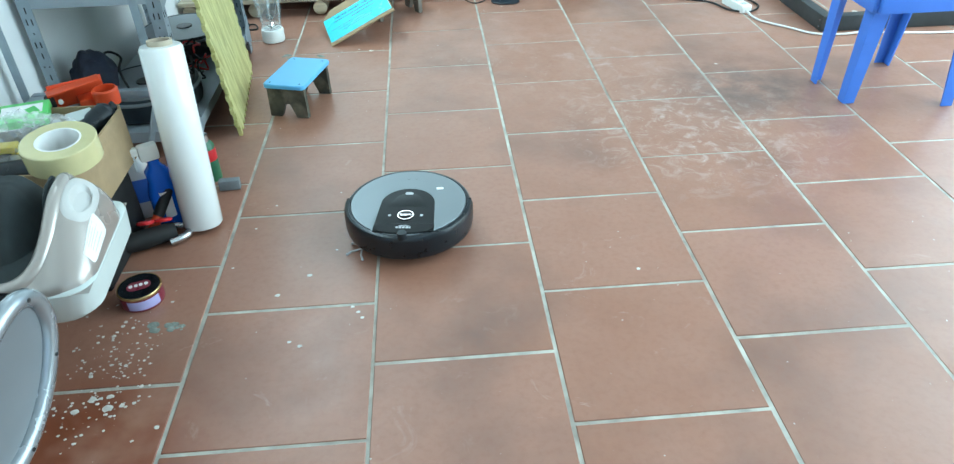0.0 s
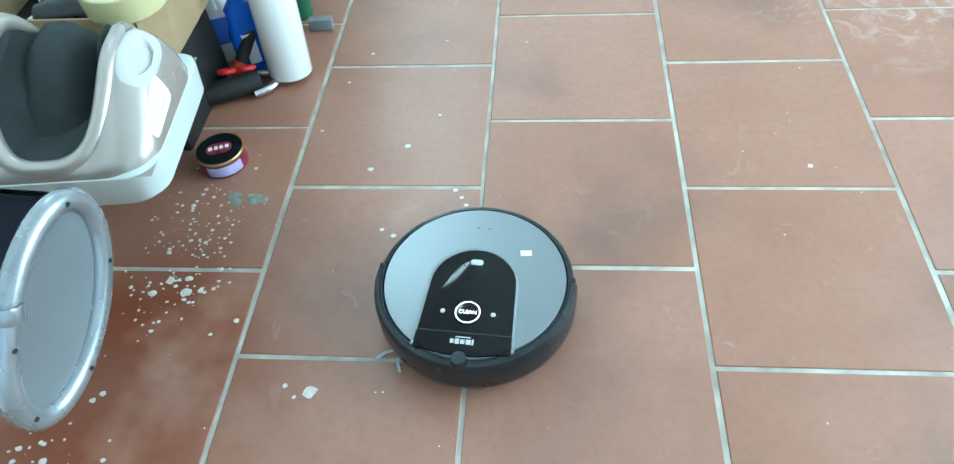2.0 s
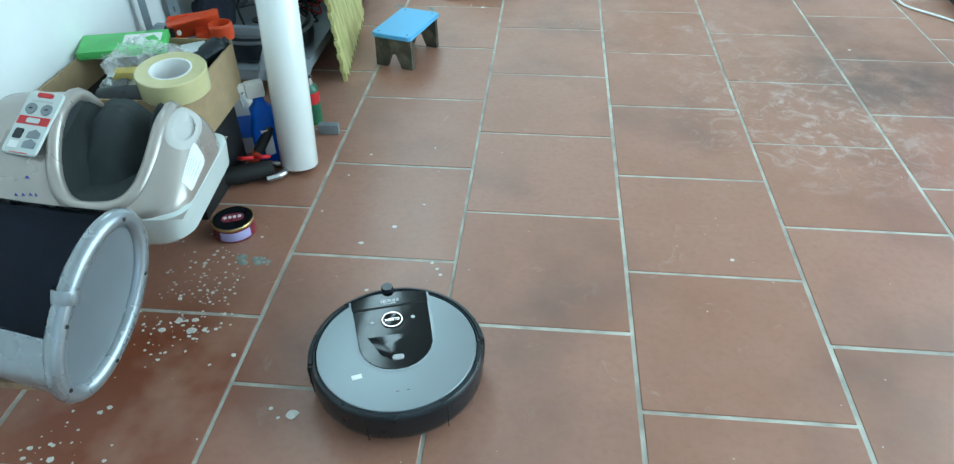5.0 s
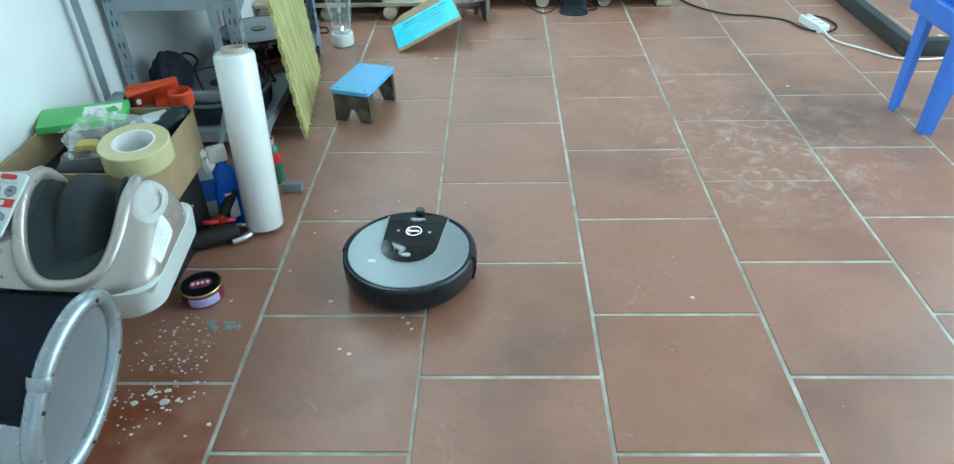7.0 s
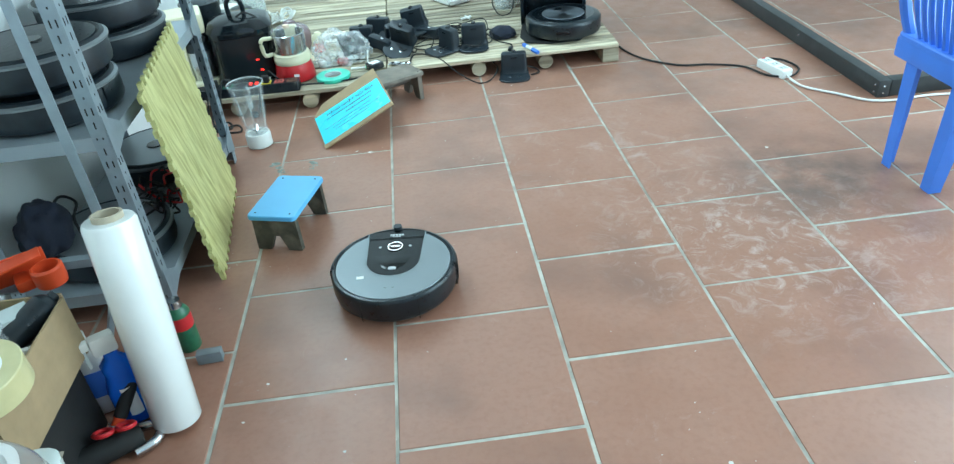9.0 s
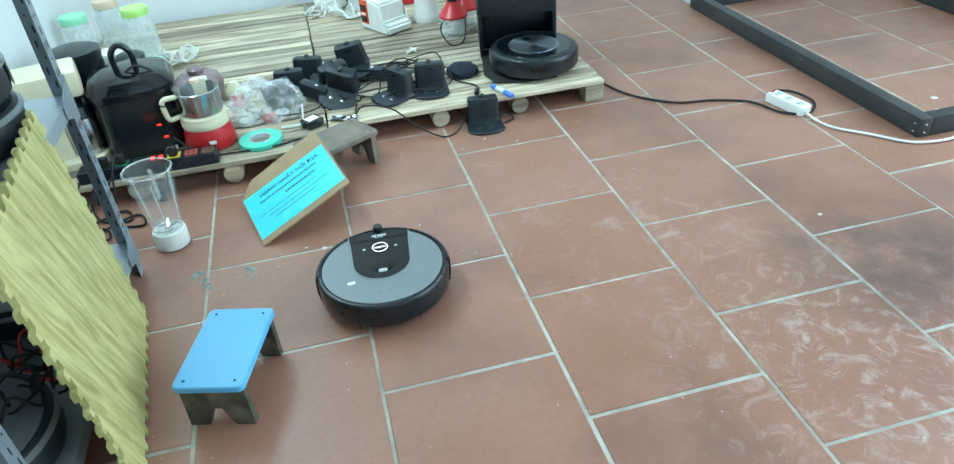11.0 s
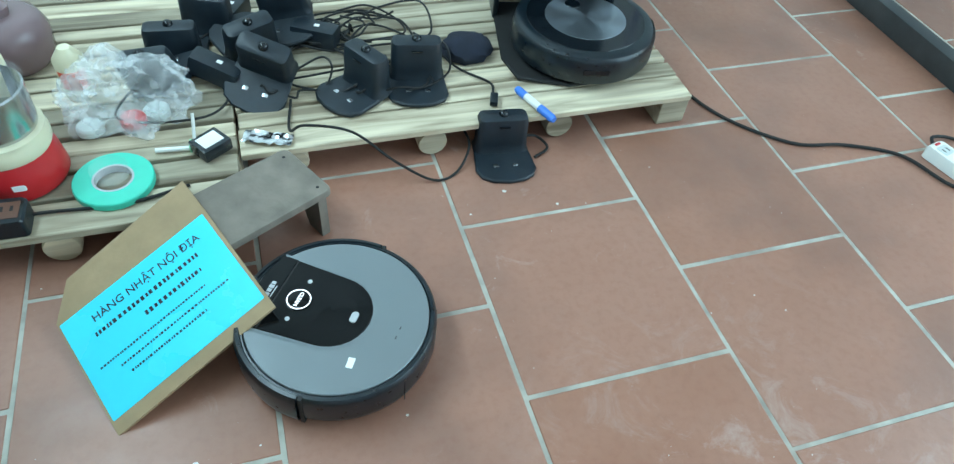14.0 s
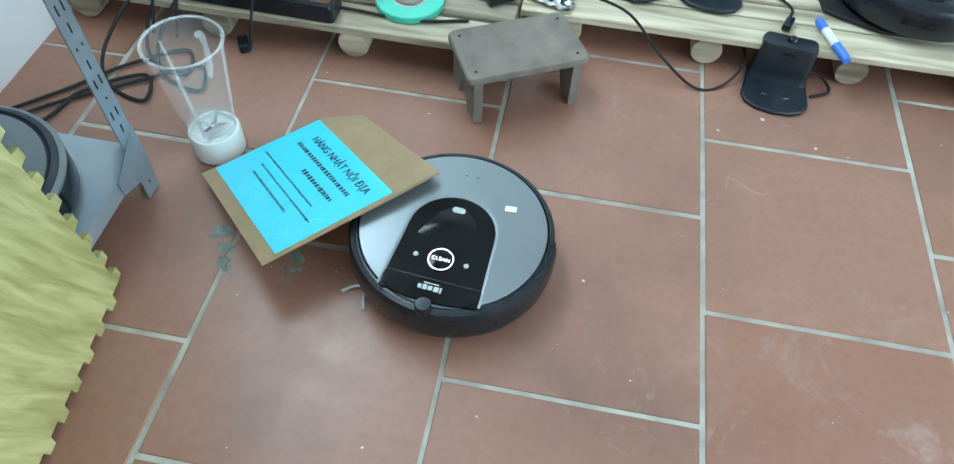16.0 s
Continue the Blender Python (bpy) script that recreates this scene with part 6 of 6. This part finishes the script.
def soy_pot():
    p = empty("mill_pot", pose(0.004, 2.24, ZP, 0, 0, 0), "steel and cream mill pot with red base on pallet", "food mill")
    part("base", lathe([(0, 0.001), (0.082, 0.001), (0.085, 0.006), (0.080, 0.05), (0.074, 0.075), (0, 0.075)], 44), RED_PLASTIC, p, "glossy red base")
    part("mark", prism(rounded_rect(0.03, 0.012, 0.004), 0, 0.001), WHITE_PAPER, p, m=pose(0.012, -0.0805, 0.034, 84, 0, 0), smooth=False)
    part("collar", lathe([(0.0755, 0.074), (0.078, 0.08), (0.078, 0.096), (0.0755, 0.10), (0.0755, 0.112), (0.070, 0.116), (0, 0.116)], 44), CREAM, p, "cream collar")
    part("pot", lathe([(0.066, 0.115), (0.068, 0.125), (0.070, 0.195), (0.067, 0.198), (0.066, 0.19), (0.064, 0.13), (0, 0.128)], 44), STEEL, p, "shiny steel pot")
    l = part("lid", lathe([(0.073, 0.194), (0.074, 0.205), (0.068, 0.212), (0.03, 0.218), (0, 0.219)], 44), GLASS, p, "clear domed lid")
    part("knob", lathe([(0.015, 0.217), (0.013, 0.228), (0, 0.229)], 20), PEACH_LID, l)
    part("handle", tube(smooth_line([(-0.066, -0.02, 0.185), (-0.105, -0.035, 0.185), (-0.108, -0.037, 0.15), (-0.10, -0.035, 0.118), (-0.072, -0.022, 0.118)], 5), 0.0085, 8), CREAM, p)
    part("rear_post", box(-0.022, 0.03, 0.06, 0.092, 0.10, 0.205, 0.008), CREAM, p)


soy_pot()


def rice_cooker():
    c = empty("thermo_pot", pose(-0.205, 2.335, ZP, 0, 0, 8), "large glossy black electric pot with red lights", "electric pot")
    prof = [(0.001, 0.25, 0.23), (0.02, 0.262, 0.24), (0.19, 0.262, 0.24), (0.20, 0.268, 0.246)]
    part("body", loft([[(x, y, z) for x, y in rounded_rect(w, d, 0.07, 6)] for z, w, d in prof]), SMOKE, c, "smoky black front")
    part("lid", loft([[(x, y, z) for x, y in rounded_rect(w, d, 0.075, 6)] for z, w, d in ((0.201, 0.27, 0.25), (0.225, 0.275, 0.255), (0.255, 0.24, 0.22), (0.268, 0.16, 0.15))]), BLACK_GLOSS, c, "glossy black domed lid")
    part("handle", tube(smooth_line([(-0.03, 0.0, 0.262), (-0.028, -0.01, 0.32), (0.0, -0.012, 0.345), (0.028, -0.01, 0.32), (0.03, 0, 0.262)], 5), 0.010, 8), BLACK_SATIN, c)
    for x, z in ((0.05, 0.10), (0.06, 0.055)):
        part("indicator", box(x - 0.007, x + 0.007, -0.1215, -0.1195, z - 0.003, z + 0.003), GLOW_RED, c, "small red indicator light", smooth=False)
    part("sticker", box(0.05, 0.085, -0.122, -0.12, 0.004, 0.018), WHITE_PAPER, c, smooth=False)
    part("cord", tube(smooth_line([(0.0, -0.05, 0.27), (0.04, -0.06, 0.285), (0.09, -0.07, 0.25), (0.125, -0.1, 0.18), (0.135, -0.1, 0.1)], 5), 0.004, 7), BLACK_MATT, c)


rice_cooker()


def cream_machine():
    m = empty("coffee_machine", pose(-0.435, 2.29, ZP, 0, 0, 15), "cream appliance with steel flask on pallet", "coffee machine")
    part("back", box(-0.10, 0.0, -0.06, 0.10, 0.001, 0.30, 0.014), CREAM, m)
    part("foot", prism(rounded_rect(0.20, 0.19, 0.05), 0.001, 0.03, 0.006), CREAM, m)
    part("head", box(-0.10, 0.095, -0.07, 0.10, 0.225, 0.31, 0.016), CREAM, m)
    part("flask", lathe([(0, 0.031), (0.052, 0.031), (0.057, 0.04), (0.06, 0.12), (0.055, 0.155), (0, 0.155)], 36), STEEL, m, "brushed steel flask", m=pose(0.048, -0.02, 0))
    part("flask_lid", lathe([(0.056, 0.153), (0.05, 0.19), (0.03, 0.205), (0, 0.206)], 32), BLACK_SATIN, m, m=pose(0.048, -0.02, 0))


cream_machine()


def glass_jar(m, lid, label, r=0.05, h=0.17):
    j = empty("glass_jar", m, label, "glass jar", "lidded glass jars")
    part("glass", lathe([(0, 0.002), (r, 0.002), (r * 1.02, 0.01), (r, h * 0.8), (r * 0.8, h * 0.95), (r * 0.8, h), (r * 0.74, h), (r * 0.74, h * 0.94), (r * 0.93, h * 0.78), (r * 0.94, 0.012), (0, 0.01)], 32), JAR_GLASS, j)
    part("lid", lathe([(r * 0.86, h - 0.02), (r * 0.88, h + 0.004), (r * 0.82, h + 0.01), (0, h + 0.011)], 32), lid, j)


glass_jar(pose(-0.50, 3.02, ZP), GREEN_LID, "tall clear jar with pale green lid", 0.06, 0.27)
glass_jar(pose(-0.40, 3.16, ZP), PEACH_LID, "tall clear jar with peach lid", 0.055, 0.28)
glass_jar(pose(-0.26, 2.98, ZP), LIME_LID, "tall clear jar with lime lid", 0.06, 0.28)
glass_jar(pose(-0.33, 2.72, ZP), WHITE_PLASTIC, "clear jar with white ring lid", 0.06, 0.2)
gc = empty("juicer_cup", pose(-0.235, 2.87, ZP, 0, 0, 0), "white juicer cup with green band on pallet", "juicer")
part("base", prism(rounded_rect(0.13, 0.11, 0.045), 0.001, 0.03, 0.01), WHITE_PLASTIC, gc)
part("body", lathe([(0.05, 0.028), (0.046, 0.06), (0.042, 0.06), (0, 0.06)], 32), WHITE_PLASTIC, gc)
part("band", lathe([(0.047, 0.06), (0.047, 0.105), (0, 0.105)], 32), GREEN_LID, gc, "green band")
part("cup", lathe([(0.045, 0.105), (0.05, 0.21), (0.047, 0.21), (0.042, 0.108)], 32), GLASS, gc)
pm = empty("plum_cooker", pose(-0.045, 2.62, ZP), "small plum tinted plastic pot on pallet", "pot")
part("body", lathe([(0, 0.001), (0.075, 0.001), (0.088, 0.02), (0.092, 0.07), (0.08, 0.10), (0.06, 0.112), (0, 0.114)], 40), PLUM, pm)
part("knob", lathe([(0.028, 0.112), (0.03, 0.13), (0.02, 0.138), (0, 0.138)], 24), PLUM, pm)
for nm, px, py, hh, rr2 in (("steel_canister", -0.245, 2.60, 0.20, 0.05), ("black_canister", -0.40, 2.53, 0.27, 0.085)):
    q = empty(nm, pose(px, py, ZP), "steel canister with dark lid among appliances" if "steel" in nm else "tall black canister among appliances", "canister")
    part("body", lathe([(0, 0.001), (rr2, 0.001), (rr2 * 1.02, 0.01), (rr2, hh), (0, hh)], 32), STEEL if "steel" in nm else BLACK_SATIN, q)
    part("lid", lathe([(rr2 * 1.04, hh - 0.004), (rr2 * 1.05, hh + 0.02), (rr2 * 0.7, hh + 0.03), (0, hh + 0.031)], 32), BLACK_SATIN, q)
tagged(part("cutting_board", box(-0.055, 0.055, -0.08, 0.08, 0.0, 0.018, 0.004), CREAM, m=pose(-0.115, 2.74, ZP, 0, 0, 20)), "pale cream plastic tray lying on pallet", "tray")


DULL_RED = material("dusty_red_plastic", (0.28, 0.045, 0.035), 0.5, vary=0.1, scale=20)
BROWN_OUTLET = material("dusty_brown_plastic", (0.12, 0.05, 0.03), 0.5, vary=0.1, scale=20)


def power_strip():
    s = empty("power_strip", pose(-0.180, 2.108, ZP, 0, 0, -1.5), "black power strip with coloured outlets on pallet", "power strip")
    part("body", prism(rounded_rect(0.43, 0.062, 0.008), 0.001, 0.038, 0.004), BLACK_SATIN, s)
    for k, mt in enumerate((BLACK_MATT, BLACK_MATT, DARK_GREEN, BLACK_MATT, None, YELLOW, DULL_RED, BROWN_OUTLET)):
        x = -0.185 + 0.053 * k
        if mt:
            o = part("outlet", box(x - 0.02, x + 0.02, -0.02, 0.02, 0.0375, 0.0395, 0.0005), mt, s, smooth=False)
            for dx in (-0.008, 0.008):
                part("slot", box(x + dx - 0.0025, x + dx + 0.0025, -0.003, 0.009, 0.0393, 0.0401), BLACK_MATT, o, smooth=False)
        else:
            for dx in (-0.012, 0.012):
                part("rocker_switch", box(x + dx - 0.006, x + dx + 0.006, -0.009, 0.009, 0.037, 0.043, 0.001), GLOW_RED, s, "lit red rocker switch")
    for x in (-0.132, -0.08, 0.08):
        part("plug", box(x - 0.013, x + 0.013, -0.014, 0.014, 0.0395, 0.068, 0.005), BLACK_MATT, s)
        part("plug_lead", tube(smooth_line([(x, -0.005, 0.066), (x - 0.008, -0.03, 0.075), (x - 0.02, -0.06, 0.03), (x - 0.03, -0.09, -0.05)], 5), 0.0035, 6), BLACK_MATT, s)


power_strip()
for k, (dx, dy) in enumerate(((0.0, 0.0), (0.045, -0.04), (-0.05, -0.09))):
    cable("appliance_cord", [(-0.30 + dx, 2.17, ZP + 0.02), (-0.34 + dx, 2.09, ZP + 0.01), (-0.37 + dx, 2.05 + dy, 0.04), (-0.34 + dx, 1.98 + dy, 0.006), (-0.25 + dx, 1.95 + dy, 0.006), (-0.28 + dx, 2.02 + dy, 0.006), (-0.38 + dx, 1.95 + dy, 0.006), (-0.46, 1.86 + dy, 0.006), (-0.54, 1.78 + dy, 0.006)], 0.0038, BLACK_MATT, "black appliance cord trailing from pallet to floor")
cable("appliance_cord", [(-0.10, 2.19, ZP + 0.06), (-0.02, 2.13, ZP + 0.012), (0.08, 2.118, ZP + 0.006), (0.20, 2.115, ZP + 0.005), (0.30, 2.14, ZP + 0.004)], 0.0034, BLACK_MATT, "black appliance cord along pallet front")
pg = part("loose_plug", box(-0.012, 0.012, -0.02, 0.02, 0.001, 0.02, 0.005), BLACK_SATIN, m=pose(-0.17, 2.06, 0, 0, 0, 30))
tagged(pg, "loose black mains plug lying on tiles", "plug")
tape_roll("teal_tape", pose(0.168, 2.175, ZP), 0.072, 0.033, 0.016, TEAL, GREY_MARK, "flat roll of teal adhesive tape on pallet")
gd = part("glass_dish", lathe([(0, 0.017), (0.028, 0.017), (0.033, 0.022), (0.034, 0.04), (0.031, 0.04), (0.03, 0.024), (0, 0.02)], 28), GLASS, m=pose(0.166, 2.178, ZP))
tagged(gd, "small clear dish standing on teal tape", "dish")
crumpled("plastic_bag", pose(0.195, 2.375, ZP), 0.115, 0.075, 0.088, 7.0, "crumpled clear plastic bag of parts on pallet", rough=0.38)
for q, mt, x, y in (("bottle_cap", RED_PLASTIC, 0.20, 2.35), ("bottle_cap", PALE_TRIM, 0.12, 2.34), ("bottle_cap", PALE_TRIM, 0.245, 2.37)):
    tagged(part(q, lathe([(0, 0.001), (0.026, 0.001), (0.026, 0.014), (0.022, 0.018), (0, 0.018)], 24), mt, m=pose(x, y, ZP)), "small plastic bottle cap inside clear bag", "bottle cap")
bx = empty("small_box", pose(0.345, 2.235, ZP, 0, 0, 35), "small clear-wrapped box with white label on pallet", "box")
part("case", box(-0.032, 0.032, -0.027, 0.027, 0.001, 0.028, 0.005), SMOKE, bx)
part("label", box(-0.022, 0.022, -0.017, 0.017, 0.0278, 0.029), WHITE_PAPER, bx, smooth=False)
kb = empty("small_brush", pose(0.285, 2.245, ZP, 0, 0, -5), "small white brush with green clip on pallet", "brush")
part("stick", tube([(-0.045, 0, 0.006), (0.03, 0.0, 0.006)], 0.005, 8), WHITE_PLASTIC, kb)
part("stick", tube([(0.03, 0.0, 0.012), (0.037, 0.02, 0.075)], 0.0035, 8), WHITE_PLASTIC, kb)
part("clip", box(0.02, 0.042, -0.01, 0.012, 0.001, 0.02, 0.003), GREEN_LID, kb)
oc = empty("orange_bottle", pose(0.095, 2.47, ZP), "cream squeeze bottle with orange print", "bottle")
part("bottle", lathe([(0, 0.001), (0.028, 0.001), (0.03, 0.006), (0.03, 0.09), (0.012, 0.115), (0, 0.116)], 28), CREAM, oc)
part("print", lathe([(0.0303, 0.03), (0.0306, 0.032), (0.0306, 0.07), (0.0303, 0.072)], 20, (-140, -30)), ORANGE_PLASTIC, oc)
fw = empty("foil_wrapper", pose(0.455, 2.245, ZP, 0, 0, -20), "crumpled silver foil strip on pallet edge", "foil")
b = bmesh.new()
g = [[b.verts.new((-0.05 + 0.1 * i / 14, -0.018 + 0.036 * j / 6, 0.006 + 0.006 * noise.noise(Vector((i * 0.7, j * 0.9, 4))))) for j in range(7)] for i in range(15)]
for i in range(14):
    for j in range(6):
        b.faces.new((g[i][j], g[i + 1][j], g[i + 1][j + 1], g[i][j + 1]))
part("foil", b, STEEL, fw)

# ---- floor tiles ----


def tile_mesh(seed):
    rnd = random.Random(seed)
    b = box(-0.1961, 0.1961, -0.1961, 0.1961, -0.012, 0.0, 0.0018, 1)
    for v in b.verts:
        v.co.x += rnd.uniform(-0.0006, 0.0006)
        v.co.y += rnd.uniform(-0.0006, 0.0006)
    me = bpy.data.meshes.new("tile")
    b.to_mesh(me)
    b.free()
    me.materials.append(TILE)
    return me


def lay_tiles():
    meshes = [tile_mesh(k) for k in range(5)]
    rnd = random.Random(7)
    for i in range(-2, 9):
        for k in range(-7, 10):
            y = 0.4 * k + (0.2 if i % 2 == 0 else 0.4) - (0.017 if i < 0 else 0.0)
            if y > 3.7 + 0.2 or y < YS:
                continue
            ob = new("tile", rnd.choice(meshes))
            ob.parent = floor
            ob.matrix_basis = pose(0.4 * i + 0.2 + rnd.uniform(-0.0008, 0.0008), y + rnd.uniform(-0.0008, 0.0008), rnd.uniform(-0.0006, 0.0), rnd.uniform(-0.12, 0.12), rnd.uniform(-0.12, 0.12), rnd.choice((0, 90, 180, 270)) + rnd.uniform(-0.1, 0.1))


lay_tiles()

# ---- what moves ----


def motions():
    drive = [
        (0.0, 0.484, 0.293, 174.2), (0.5, 0.464, 0.148, 175.0), (1.0, 0.450, -0.001, 175.3), (1.5, 0.433, -0.148, 175.3),
        (2.0, 0.411, -0.295, 175.4), (2.5, 0.394, -0.439, 175.2), (3.0, 0.401, -0.393, 175.2), (3.2, 0.401, -0.387, 175.4),
        (3.7, 0.393, -0.382, 130.0), (4.2, 0.376, -0.378, 78.0), (4.8, 0.343, -0.366, 30.0), (5.3, 0.318, -0.329, 3.2),
        (5.5, 0.312, -0.287, -2.0), (6.0, 0.322, -0.151, -5.3), (6.5, 0.336, -0.003, -6.0), (7.0, 0.351, 0.145, -5.9),
        (7.5, 0.365, 0.296, -6.1), (8.0, 0.380, 0.446, -6.2), (8.5, 0.394, 0.599, -6.4), (8.7, 0.400, 0.659, -6.2),
        (9.7, 0.429, 0.961, -5.0), (10.8, 0.456, 1.286, -3.8), (11.0, 0.462, 1.344, -3.8), (11.5, 0.477, 1.492, -4.6),
        (12.0, 0.490, 1.642, -4.5), (12.5, 0.510, 1.793, -4.2), (13.0, 0.511, 1.799, -4.3), (13.5, 0.505, 1.769, -0.4),
        (13.7, 0.511, 1.774, 22.0), (14.0, 0.519, 1.783, 55.2), (14.5, 0.504, 1.795, 92.2), (15.0, 0.431, 1.784, 126.8),
        (15.5, 0.398, 1.740, 166.4), (16.0, 0.376, 1.621, 174.9),
    ]
    lean = [
        (0.0, 0.257, 1.820, 0.080, 6.6, -24.1, 11.4), (11.5, 0.257, 1.820, 0.080, 6.6, -24.1, 11.4), (12.0, 0.254, 1.832, 0.074, 5.4, -24.3, 12.9),
        (12.5, 0.242, 1.864, 0.078, 5.0, -24.5, 19.7), (13.0, 0.238, 1.868, 0.072, 5.5, -23.6, 20.3), (13.5, 0.235, 1.862, 0.075, 5.7, -23.3, 20.9),
        (14.0, 0.239, 1.868, 0.070, 5.8, -22.3, 21.5), (14.5, 0.239, 1.849, 0.086, 3.8, -21.2, 18.6), (15.0, 0.163, 1.784, 0.070, 3.3, -19.5, -8.9),
        (15.5, 0.108, 1.724, 0.066, 3.4, -15.2, -31.6), (16.0, 0.094, 1.679, 0.070, 2.4, -15.2, -45.3),
    ]
    # the blue stool is nudged back as the camera passes it
    walk(STOOL, [(t, pose(x, y, 0, 0, 0, a)) for t, x, y, a in ((0.0, 0.093, 1.122, -16.5), (12.4, 0.093, 1.122, -16.5), (13.6, 0.06, 0.96, -20), (14.6, 0.03, 0.85, -24), (16.0, 0.03, 0.85, -24))])
    walk(NOTICE, [(t, pose(x, y, z, a, b, c)) for t, x, y, z, a, b, c in lean])
    walk(ROBOT, [(t, pose(x, y, 0, 0, 0, a)) for t, x, y, a in drive])


motions()
